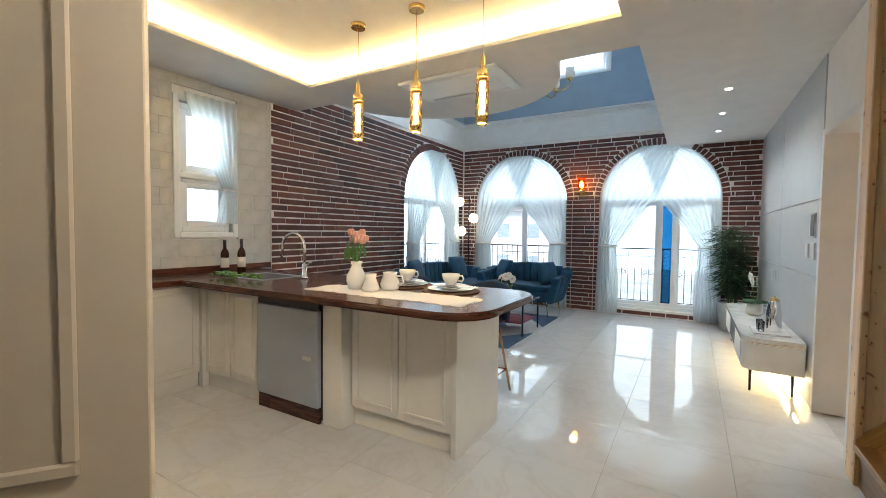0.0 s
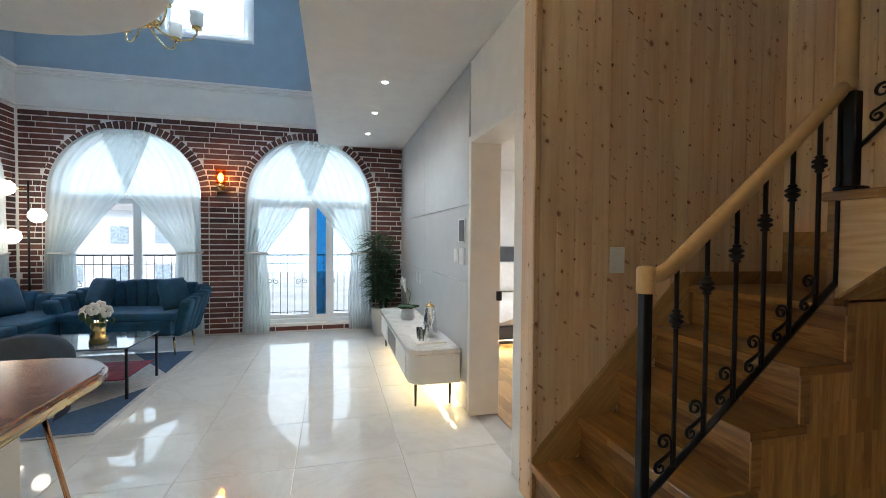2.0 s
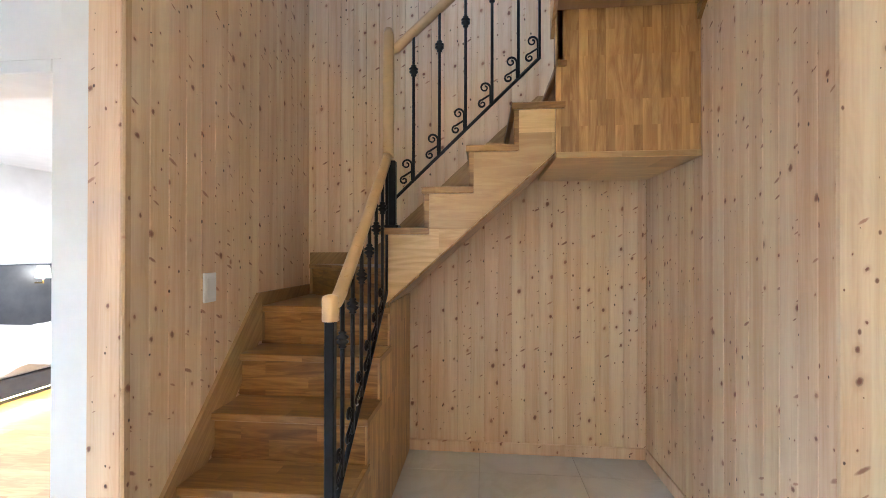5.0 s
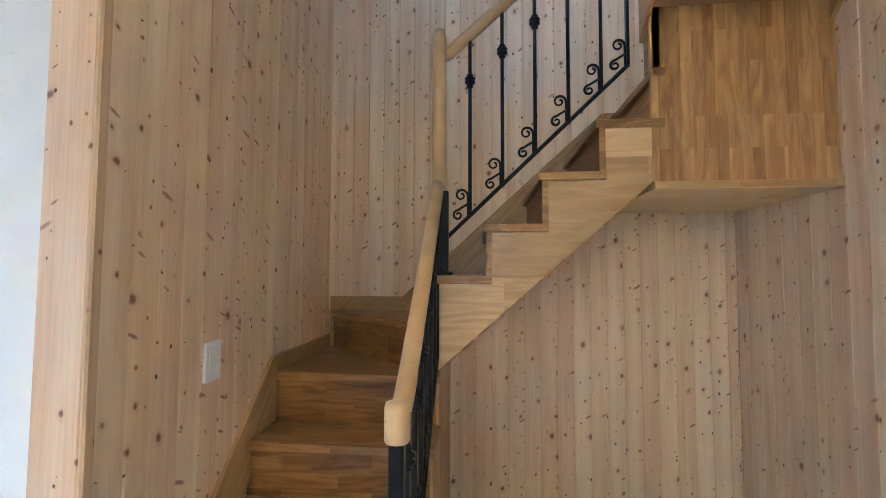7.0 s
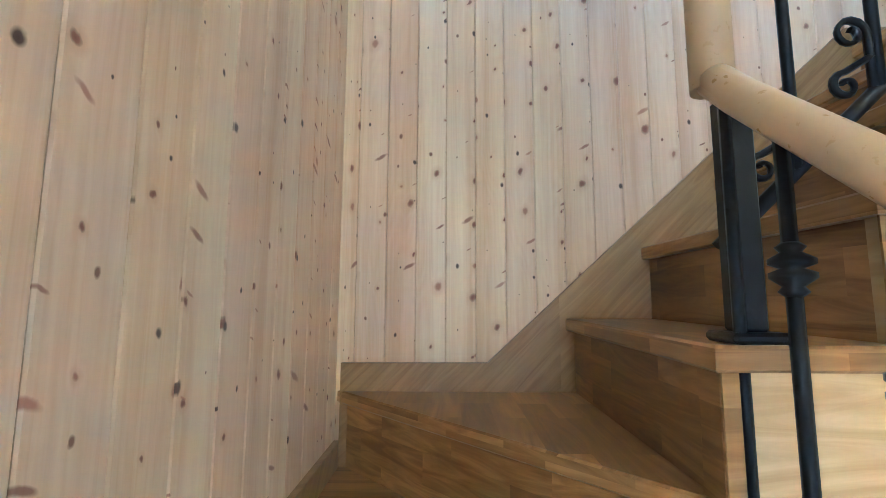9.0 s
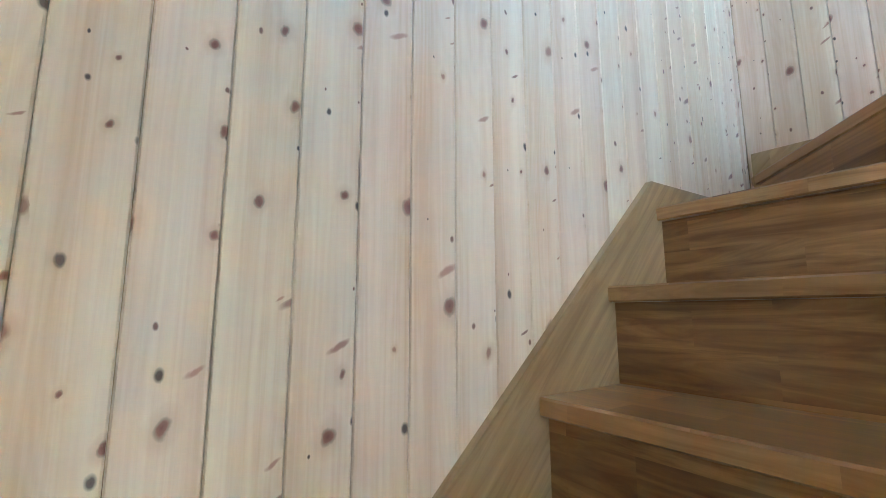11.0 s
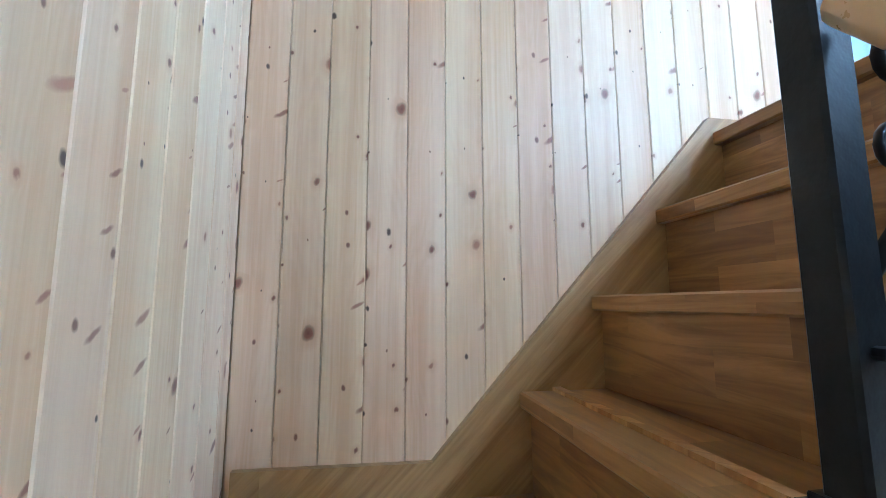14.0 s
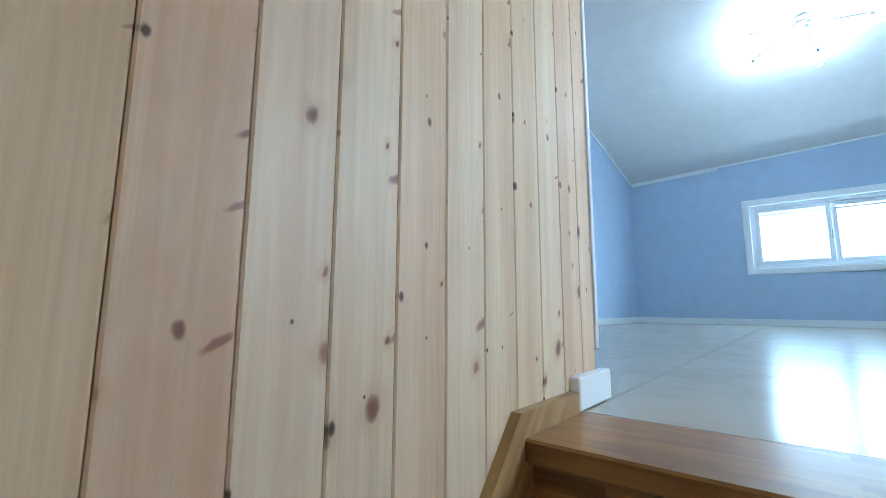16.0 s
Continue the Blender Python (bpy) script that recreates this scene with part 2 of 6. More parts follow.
def marble_material(name, tint, rough, strength):
    m = mat(name, tint, rough)
    info = m.node_tree.nodes.new("ShaderNodeObjectInfo")
    v = coords(m)
    off = m.node_tree.nodes.new("ShaderNodeVectorMath")
    off.operation = "ADD"
    join(m, v, off.inputs[0])
    cx = m.node_tree.nodes.new("ShaderNodeCombineXYZ")
    join(m, math_node(m, "MULTIPLY", info.outputs["Random"], 31.0), cx.inputs[0])
    join(m, math_node(m, "MULTIPLY", info.outputs["Random"], 17.0), cx.inputs[2])
    join(m, cx.outputs[0], off.inputs[1])
    w = node(m, "ShaderNodeTexNoise", Scale=1.6, Detail=6.0, Roughness=0.6, Distortion=1.8)
    join(m, off.outputs[0], w.inputs["Vector"])
    vein = ramp(m, w.outputs["Fac"], [(0.44, (1, 1, 1)), (0.5, tuple(1 - strength * k for k in (0.9, 1.0, 1.15))), (0.56, (1, 1, 1))])
    cloud = ramp(m, noise_tex(m, off.outputs[0], 3.0), [(0.3, (0.94, 0.94, 0.93)), (0.7, (1, 1, 1))])
    c = mix(m, 1.0, mix(m, 1.0, tint, vein, "MULTIPLY"), cloud, "MULTIPLY")
    join(m, c, bsdf(m).inputs["Base Color"])
    r = math_node(m, "MULTIPLY_ADD", noise_tex(m, v, 2.5), 0.03, rough - 0.012)
    join(m, r, bsdf(m).inputs["Roughness"])
    return m


def brick_material():
    m = mat("brick", (0.2, 0.07, 0.05), 0.72)
    info = m.node_tree.nodes.new("ShaderNodeObjectInfo")
    geo = m.node_tree.nodes.new("ShaderNodeNewGeometry")
    rnd = math_node(m, "FRACT", math_node(m, "ADD", info.outputs["Random"], geo.outputs["Random Per Island"]))
    t = m.node_tree.nodes.new("ShaderNodeTexCoord")
    gp = node(m, "ShaderNodeMapping")
    join(m, geo.outputs["Position"], gp.inputs[0])
    n = noise_tex(m, gp.outputs[0], 38.0, 5.0, 0.65)
    big = noise_tex(m, gp.outputs[0], 5.0)
    base = ramp(m, rnd, [(0.0, (0.054, 0.027, 0.028)), (0.25, (0.115, 0.038, 0.032)), (0.5, (0.175, 0.052, 0.036)), (0.75, (0.084, 0.032, 0.032)), (0.93, (0.203, 0.078, 0.054)), (1.0, (0.15, 0.09, 0.08))])
    base = mix(m, ramp(m, n, [(0.46, (0, 0, 0)), (0.74, (0.7, 0.7, 0.7))]), base, (0.045, 0.026, 0.028))
    base = mix(m, ramp(m, big, [(0.55, (0, 0, 0)), (0.8, (0.25, 0.25, 0.25))]), base, (0.26, 0.19, 0.17))
    join(m, base, bsdf(m).inputs["Base Color"])
    bump(m, n, 0.5, 0.006)
    return m


def glow(name, colour, strength):
    m = mat(name, colour, 0.4)
    b = bsdf(m)
    b.inputs["Emission Color"].default_value = (*colour, 1)
    b.inputs["Emission Strength"].default_value = strength
    return m


def glass_material(name, tint=(0.95, 0.98, 1.0), rough=0.0):
    m = mat(name, tint, rough)
    b = bsdf(m)
    b.inputs["Transmission Weight"].default_value = 1.0
    b.inputs["IOR"].default_value = 1.45
    return m


def pane_material(name, tint=(0.96, 0.98, 1.0)):
    """Thin window glass: clear with a weak mirror."""
    m = bpy.data.materials.new(name)
    m.use_nodes = True
    nt = m.node_tree
    nt.nodes.clear()
    out = nt.nodes.new("ShaderNodeOutputMaterial")
    tr, gl, mx = (nt.nodes.new("ShaderNode" + k) for k in ("BsdfTransparent", "BsdfGlossy", "MixShader"))
    tr.inputs[0].default_value = (*tint, 1)
    gl.inputs["Roughness"].default_value = 0.02
    mx.inputs[0].default_value = 0.05
    nt.links.new(tr.outputs[0], mx.inputs[1])
    nt.links.new(gl.outputs[0], mx.inputs[2])
    nt.links.new(mx.outputs[0], out.inputs[0])
    return m


def sheer_material(name, clear):
    m = bpy.data.materials.new(name)
    m.use_nodes = True
    nt = m.node_tree
    nt.nodes.clear()
    out = nt.nodes.new("ShaderNodeOutputMaterial")
    tr, tl, df = (nt.nodes.new("ShaderNode" + k) for k in ("BsdfTransparent", "BsdfTranslucent", "BsdfDiffuse"))
    a, b = nt.nodes.new("ShaderNodeMixShader"), nt.nodes.new("ShaderNodeMixShader")
    tr.inputs[0].default_value = (1, 1, 1, 1)
    tl.inputs[0].default_value = (0.70, 0.76, 0.78, 1)
    df.inputs[0].default_value = (0.78, 0.81, 0.81, 1)
    t = nt.nodes.new("ShaderNodeTexCoord")
    n = nt.nodes.new("ShaderNodeTexNoise")
    n.inputs["Scale"].default_value = 260.0
    nt.links.new(t.outputs["Object"], n.inputs["Vector"])
    k = nt.nodes.new("ShaderNodeMath")
    k.operation = "MULTIPLY_ADD"
    k.inputs[1].default_value, k.inputs[2].default_value = clear, clear * 0.3
    nt.links.new(n.outputs["Fac"], k.inputs[0])
    a.inputs[0].default_value = 0.55
    nt.links.new(tl.outputs[0], a.inputs[1])
    nt.links.new(df.outputs[0], a.inputs[2])
    nt.links.new(k.outputs[0], b.inputs[0])
    nt.links.new(a.outputs[0], b.inputs[1])
    nt.links.new(tr.outputs[0], b.inputs[2])
    nt.links.new(b.outputs[0], out.inputs[0])
    return m


def velvet(name, colour):
    m = mat(name, colour, 0.75)
    v = coords(m)
    n = noise_tex(m, v, 9.0, 3.0)
    join(m, ramp(m, n, [(0.3, tuple(c * 0.6 for c in colour)), (0.7, tuple(c * 1.3 for c in colour))]), bsdf(m).inputs["Base Color"])
    bsdf(m).inputs["Sheen Weight"].default_value = 0.05
    bsdf(m).inputs["Sheen Roughness"].default_value = 0.35
    bsdf(m).inputs["Sheen Tint"].default_value = (*[min(1, c * 5 + 0.1) for c in colour], 1)
    bump(m, noise_tex(m, v, 220.0, 2.0), 0.15, 0.002)
    return m


PINE = pine_material("knotty_pine", (0.80, 0.66, 0.475), (0.655, 0.465, 0.295))
PINE_TRIM = pine_material("pine_trim", (0.62, 0.44, 0.27), (0.44, 0.27, 0.14))
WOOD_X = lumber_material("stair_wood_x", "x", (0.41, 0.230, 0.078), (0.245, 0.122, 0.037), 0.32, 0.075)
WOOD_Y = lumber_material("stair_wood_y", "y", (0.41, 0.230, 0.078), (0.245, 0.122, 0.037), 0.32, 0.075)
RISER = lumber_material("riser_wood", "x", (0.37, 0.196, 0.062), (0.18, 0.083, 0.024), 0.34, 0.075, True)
WOOD_Z = lumber_material("panel_wood_z", "z", (0.58, 0.36, 0.15), (0.38, 0.20, 0.075))
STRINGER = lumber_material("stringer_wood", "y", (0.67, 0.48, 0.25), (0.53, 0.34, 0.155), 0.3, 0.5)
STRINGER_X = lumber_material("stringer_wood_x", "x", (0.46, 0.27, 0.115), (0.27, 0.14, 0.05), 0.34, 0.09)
SKIRT = lumber_material("skirt_wood", "y", (0.50, 0.33, 0.15), (0.34, 0.205, 0.085), 0.38, 2.3, True, 1.7, 1.0)
SKIRT_RISING = lumber_material("rising_skirt_wood", "y", (0.50, 0.33, 0.15), (0.34, 0.205, 0.085), 0.38, 2.3, True, 1.7, -1.02)
RAILWOOD = varied("handrail_wood", (0.64, 0.43, 0.21), 0.28, amount=0.2, scale=5, relief=0.03)
IRON = varied("black_wrought_iron", (0.016, 0.017, 0.019), 0.38, 0.6, 0.3, 20, 0.25, 45)
MARBLE = marble_material("polished_marble_tile", (0.66, 0.66, 0.655), 0.035, 0.07)
DARK_JOINT = varied("dark_joint", (0.20, 0.17, 0.14), 0.8)
GROUT = varied("grout", (0.42, 0.41, 0.39), 0.8)
ATTIC_TILE = marble_material("beige_floor_tile", (0.58, 0.51, 0.40), 0.2, 0.10)
WHITE = varied("white_paint", (0.80, 0.79, 0.77), 0.55, amount=0.05, relief=0.08, fine=120)
CEIL = varied("ceiling_paper", (0.78, 0.76, 0.74), 0.8, amount=0.04, relief=0.15, fine=160)
GREY = varied("grey_satin_panel", (0.52, 0.54, 0.56), 0.32, amount=0.05, relief=0.03)
BLUE = varied("blue_wallpaper", (0.45, 0.55, 0.70), 0.75, amount=0.05, relief=0.2, fine=220)
BLUE_GREY = varied("blue_grey_wallpaper", (0.36, 0.46, 0.56), 0.75, amount=0.05, relief=0.2, fine=220)
LACQUER = varied("cream_lacquer", (0.80, 0.765, 0.69), 0.34, amount=0.04, relief=0.02)
DOORPAINT = varied("door_paint", (0.68, 0.57, 0.42), 0.38, amount=0.05, relief=0.02)
PVC = varied("white_pvc", (0.82, 0.84, 0.85), 0.3, amount=0.03, relief=0.0)
BRICK = brick_material()
MORTAR = varied("white_mortar", (0.88, 0.86, 0.84), 0.85, amount=0.10, relief=0.4, fine=70)
WALNUT = lumber_material("walnut_worktop", "x", (0.15, 0.055, 0.036), (0.055, 0.018, 0.012), 0.16, 0.11)
STEEL = varied("brushed_steel", (0.52, 0.54, 0.56), 0.3, 0.9, 0.06, 3, 0.05, 200)
SILVER = varied("silver_lacquered_steel", (0.42, 0.45, 0.50), 0.34, 0.35, 0.05, 3, 0.03, 200)
CHROME = mat("chrome", (0.85, 0.86, 0.88), 0.08, 1.0)
GOLD = varied("polished_brass", (0.83, 0.58, 0.24), 0.18, 1.0, 0.1, 8, 0.0)
COPPER = varied("copper_leg", (0.62, 0.33, 0.17), 0.25, 1.0, 0.1, 8, 0.0)
TEAL = velvet("teal_velvet", (0.004, 0.060, 0.125))
NAVY = velvet("navy_velvet", (0.010, 0.028, 0.065))
BLACK = varied("black_plastic", (0.02, 0.02, 0.022), 0.35)
PORCELAIN = varied("white_porcelain", (0.86, 0.84, 0.81), 0.2, amount=0.04, relief=0.0)
LACE = varied("white_lace", (0.85, 0.82, 0.79), 0.9, amount=0.12, scale=90, relief=0.8, fine=240)
LEAF = varied("dark_leaf", (0.035, 0.085, 0.03), 0.5, amount=0.5, scale=12, relief=0.1)
FRESH = varied("fresh_leaf", (0.12, 0.26, 0.05), 0.5, amount=0.4, scale=12, relief=0.1)
PINK = varied("pink_petal", (0.80, 0.42, 0.33), 0.6, amount=0.25, scale=20, relief=0.1)
PETAL = varied("white_petal", (0.85, 0.83, 0.80), 0.6, amount=0.08, scale=20, relief=0.1)
PANE = pane_material("window_glass")
BLUE_PANE = pane_material("blue_film_glass", (0.10, 0.27, 0.42))
CLEAR = glass_material("clear_glass")
AMBER_PANE = pane_material("thin_amber_glass", (1.0, 0.66, 0.25))
AMBER = glass_material("amber_glass", (1.0, 0.62, 0.16), 0.03)
BOTTLE = glass_material("dark_bottle_glass", (0.10, 0.03, 0.02), 0.03)
SHEER = sheer_material("sheer_voile", 0.22)
OPAL = sheer_material("opal_shade_glass", 0.02)
for n_ in OPAL.node_tree.nodes:
    if n_.type in ("BSDF_TRANSLUCENT", "BSDF_DIFFUSE"):
        n_.inputs[0].default_value = (0.96, 0.95, 0.93, 1)
WALL_BULB = glow("amber_bulb", (1.0, 0.62, 0.22), 28.0)
BULB = glow("warm_bulb", (1.0, 0.74, 0.38), 6.0)
GLOBE = glow("opal_globe", (1.0, 0.86, 0.66), 5.0)
LED = glow("warm_led_strip", (1.0, 0.72, 0.32), 26.0)
SPOT = glow("downlight_lens", (1.0, 0.95, 0.86), 18.0)
TUBE = glow("attic_lamp_tube", (0.9, 0.96, 1.0), 14.0)
KITCHEN_TILE = varied("grey_glazed_tile", (0.56, 0.55, 0.52), 0.18, amount=0.12, scale=9, relief=0.15, fine=30)
RUG = varied("grey_rug", (0.44, 0.45, 0.47), 0.95, amount=0.2, scale=30, relief=0.8, fine=200)
RUG_BLUE = varied("blue_rug", (0.05, 0.10, 0.19), 0.95, amount=0.2, scale=30, relief=0.8, fine=200)
LINEN = varied("white_linen", (0.78, 0.75, 0.70), 0.85, amount=0.08, scale=10, relief=0.5, fine=120)
CHARCOAL = varied("charcoal_fabric", (0.085, 0.09, 0.10), 0.8, amount=0.2, relief=0.4, fine=180)
OAK = lumber_material("oak_floor", "y", (0.55, 0.36, 0.18), (0.40, 0.24, 0.10), 0.3, 0.09)
FAR_WALL = varied("far_render", (0.82, 0.82, 0.82), 0.9, amount=0.1, scale=0.6, relief=0.0)
FAR_GLASS = varied("far_window", (0.42, 0.50, 0.56), 0.2, amount=0.3, relief=0.0)
# Emission stands in for the bright distance beyond the windows.
BACKDROP_GLOW = glow("backdrop_glow", (0.80, 0.93, 1.0), 0.95)
GROUND = varied("pale_ground", (0.40, 0.40, 0.38), 0.9, amount=0.2, scale=0.4, relief=0.0)
WOVEN = varied("woven_brown", (0.22, 0.12, 0.07), 0.8, amount=0.4, scale=60, relief=0.6)
ROUGE = velvet("rose_velvet", (0.24, 0.035, 0.07))


# ---------------------------------------------------------------- mesh helpers
def box(bm, x0, x1, y0, y1, z0, z1, bevel=0.0, seg=1):
    g = bmesh.ops.create_cube(bm, size=1.0)["verts"]
    for v in g:
        v.co = Vector(((x0 + x1) / 2 + v.co.x * (x1 - x0), (y0 + y1) / 2 + v.co.y * (y1 - y0), (z0 + z1) / 2 + v.co.z * (z1 - z0)))
    if bevel:
        es = list({e for v in g for e in v.link_edges})
        bmesh.ops.bevel(bm, geom=es, offset=bevel, segments=seg, profile=0.6, affect="EDGES")
    return bm


def B(*a, **k):
    return box(bmesh.new(), *a, **k)


def prism(bm, pts, axis, lo, hi):
    """A polygon (two coordinates in the order of the other two axes) drawn out along an axis."""
    def place(p, d):
        return {"x": (d, p[0], p[1]), "y": (p[0], d, p[1]), "z": (p[0], p[1], d)}[axis]
    a = [bm.verts.new(place(p, lo)) for p in pts]
    b = [bm.verts.new(place(p, hi)) for p in pts]
    n = len(pts)
    bm.faces.new(a)
    bm.faces.new(b[::-1])
    for i in range(n):
        bm.faces.new((a[i], b[i], b[(i + 1) % n], a[(i + 1) % n]))
    bmesh.ops.recalc_face_normals(bm, faces=bm.faces[:])
    return bm


def tube(bm, pts, r, n=8, closed_ends=True, flat=1.0):
    """A round (or flattened) rod along a line of points; r may be a list."""
    pts = [Vector(p) for p in pts]
    rings = []
    up = None
    for i, p in enumerate(pts):
        d = (pts[min(i + 1, len(pts) - 1)] - pts[max(i - 1, 0)]).normalized()
        if up is None:
            up = d.orthogonal().normalized()
        up = (up - d * up.dot(d)).normalized()
        side = d.cross(up)
        rad = r[i] if isinstance(r, (list, tuple)) else r
        rings.append([bm.verts.new(p + (up * math.cos(2 * math.pi * k / n) * flat + side * math.sin(2 * math.pi * k / n)) * rad) for k in range(n)])
    for a, b in zip(rings, rings[1:]):
        for k in range(n):
            f = bm.faces.new((a[k], a[(k + 1) % n], b[(k + 1) % n], b[k]))
            f.smooth = True
    if closed_ends:
        bm.faces.new(rings[0][::-1])
        bm.faces.new(rings[-1])
    bmesh.ops.recalc_face_normals(bm, faces=bm.faces[:])
    return bm


def lathe(bm, c, profile, n=20):
    rings = [[bm.verts.new((c[0] + max(r, 1e-4) * math.cos(2 * math.pi * k / n), c[1] + max(r, 1e-4) * math.sin(2 * math.pi * k / n), c[2] + z)) for k in range(n)] for r, z in profile]
    for a, b in zip(rings, rings[1:]):
        for k in range(n):
            f = bm.faces.new((a[k], a[(k + 1) % n], b[(k + 1) % n], b[k]))
            f.smooth = True
    bm.faces.new(rings[0][::-1])
    bm.faces.new(rings[-1])
    bmesh.ops.recalc_face_normals(bm, faces=bm.faces[:])
    return bm


def ball(bm, c, r, sx=1, sy=1, sz=1, u=14, v=9):
    g = bmesh.ops.create_uvsphere(bm, u_segments=u, v_segments=v, radius=r)["verts"]
    for q in g:
        q.co = Vector((c[0] + q.co.x * sx, c[1] + q.co.y * sy, c[2] + q.co.z * sz))
    for f in {f for q in g for f in q.link_faces}:
        f.smooth = True
    return bm


def mesh_ob(name, bm, material):
    me = bpy.data.meshes.new(name)
    bm.to_mesh(me)
    bm.free()
    me.materials.append(material)
    return new(name, me)


def thing(name, loc, label, category, group=""):
    o = new(name)
    o.empty_display_size = 0.05
    o.location = loc
    return tagged(o, label, category, group)


BASE = {}


def part(name, bm, material, parent, label=""):
    """Links a bmesh, given in the world's metres, as one mesh under a thing or a part."""
    root = parent
    while root.parent:
        root = root.parent
    if root.data is None:
        bmesh.ops.translate(bm, verts=bm.verts[:], vec=-Vector(root.location))
    o = mesh_ob(name, bm, material)
    o.parent = parent
    return tagged(o, label) if label else o


def structure(name, bm, material, label="", category=""):
    return tagged(mesh_ob(name, bm, material), label, category, kind="structure")


def arch_line(c, r, spring, n=24):
    return [(c - r * math.cos(math.pi * i / n), spring + r * math.sin(math.pi * i / n)) for i in range(n + 1)]


def holed(axis, lo, hi, u0, u1, z0, z1, holes):
    """A wall with arched holes (c, r, spring, bottom) in order along u."""
    bm = bmesh.new()
    edge = u0
    for c, r, s, b in holes:
        box_u(bm, axis, lo, hi, edge, c - r, z0, z1)
        if b > z0:
            box_u(bm, axis, lo, hi, c - r, c + r, z0, b)
        line = arch_line(c, r, s)
        for (a, za), (d, zd) in zip(line, line[1:]):
            prism(bm, [(a, za), (d, zd), (d, z1), (a, z1)], axis, lo, hi)
        edge = c + r
    box_u(bm, axis, lo, hi, edge, u1, z0, z1)
    return bm


def box_u(bm, axis, lo, hi, u0, u1, z0, z1):
    if axis == "y":
        box(bm, u0, u1, lo, hi, z0, z1)
    else:
        box(bm, lo, hi, u0, u1, z0, z1)


# ---------------------------------------------------------------- structure: floors
floor = structure("floor", B(XL - 0.2, 3.7, 0.3, YW + 0.25, -0.12, -0.004), GROUT, "white polished marble tile floor with thin grout lines", "floor")
structure("floor_bedroom", B(2.16, 6.4, 4.2, 9.0, -0.12, 0.002), OAK, "warm oak plank floor of the bedroom", "floor")
structure("floor_entry", B(-1.6, 1.9, -1.6, 0.3, -0.12, -0.002), MARBLE, "pale marble entry floor", "floor")

# walls with brick facing: plain mortar bodies, the bricks follow at the end
wall_window = structure("wall_window", holed("y", YW, YW + 0.25, XL - 0.25, 2.15, 0.0, 2.89, [(c, ARCH_R, SPRING, 0.11) for c in ARCHES]), MORTAR, "dark red brick wall with two arched windows", "wall")
wall_left = structure("wall_left", holed("x", XL - 0.25, XL, 4.0, YW, 0.0, 2.89, [(ARCH_LEFT, ARCH_R, SPRING, 0.11)]), MORTAR, "dark red brick wall with an arched window", "wall")

# kitchen wall with its window
KY0, KY1, KZ0, KZ1 = 3.06, 3.56, 1.27, 2.42
bm = bmesh.new()
box(bm, XL - 0.25, XL - 0.02, 0.3, KY0, 0, 2.89)
box(bm, XL - 0.25, XL - 0.02, KY1, 4.0, 0, 2.89)
box(bm, XL - 0.25, XL - 0.02, KY0, KY1, 0, KZ0)
box(bm, XL - 0.25, XL - 0.02, KY0, KY1, KZ1, 2.89)
wall_kitchen = structure("wall_kitchen", bm, WHITE, "kitchen wall faced with grey glazed tiles", "wall")

# wall with the bedroom door
bm = bmesh.new()
box(bm, XG + 0.012, XG + 0.21, 5.13, YW, 0, 2.9)
box(bm, XG, XG + 0.21, 4.2, 5.13, 2.08, 2.9)
box(bm, XG, XG + 0.21, 4.2, 4.26, 0, 2.08)
wall_door = structure("wall_door", bm, WHITE, "white wall beside the bedroom door", "wall")
for y0, y1, z0, z1 in [(5.155, 6.75, 0.0, 0.985), (5.155, 6.75, 0.99, 1.575), (5.155, 6.75, 1.58, ZC), (6.755, YW, 0, 0.985), (6.755, YW, 0.99, 1.575), (6.755, YW, 1.58, ZC)]:
    o = mesh_ob("panel", B(XG - 0.004, XG + 0.013, y0, y1, z0 + 0.002, z1, bevel=0.002), GREY)
    o.parent = wall_door
door = thing("door_1", (2.05, 4.7, 0), "white painted open doorway to the bedroom", "door")
tagged(door, kind="structure")
part("jamb", B(XG - 0.012, XG + 0.225, 5.075, 5.13, 0, 2.08, bevel=0.003), WHITE, door)
part("jamb", B(XG - 0.012, XG + 0.225, 4.26, 4.30, 0, 2.08, bevel=0.003), WHITE, door)
part("head", B(XG - 0.012, XG + 0.225, 4.30, 5.075, 2.03, 2.08, bevel=0.003), WHITE, door)
part("casing", B(XG - 0.016, XG + 0.004, 4.128, 4.262, 0, ZC, bevel=0.003), WHITE, door)
part("strike_plate", B(XG + 0.195, XG + 0.235, 5.058, 5.076, 0.86, 0.93, bevel=0.003), BLACK, door, "black latch plate")

# stairwell walls: bodies behind the planks
ZT = 7.3
wall_a = structure("wall_stair_north", B(1.935, XB + 0.25, YA + 0.014, 4.2, 0, ZT), PINE_TRIM, "knotty pine plank wall beside the stairs", "wall")
wall_b = structure("wall_stair_east", B(XB + 0.014, XB + 0.25, YC - 0.2, YA + 0.014, 0, ZT), PINE_TRIM, "knotty pine plank wall behind the stairs", "wall")
wall_c = structure("wall_stair_south", B(1.965, XB + 0.014, YC - 0.2, YC - 0.014, 0, ZT), PINE_TRIM, "knotty pine plank wall along the upper flight", "wall")
structure("trim_partition_end", B(1.905, 1.935, YA + 0.0, 4.127, 0, ZC, bevel=0.004), PINE, "knotty pine end board of the stair wall", "trim")
structure("trim_corner_bead", B(1.900, 1.934, YA - 0.016, YA - 0.0005, 0.21, 6.4, bevel=0.005), PINE_TRIM, "pine corner bead", "trim")
structure("wall_hall", B(1.95, 2.1, 0.3, YC - 0.2, 0, 2.9), WHITE, "white hall wall", "wall")
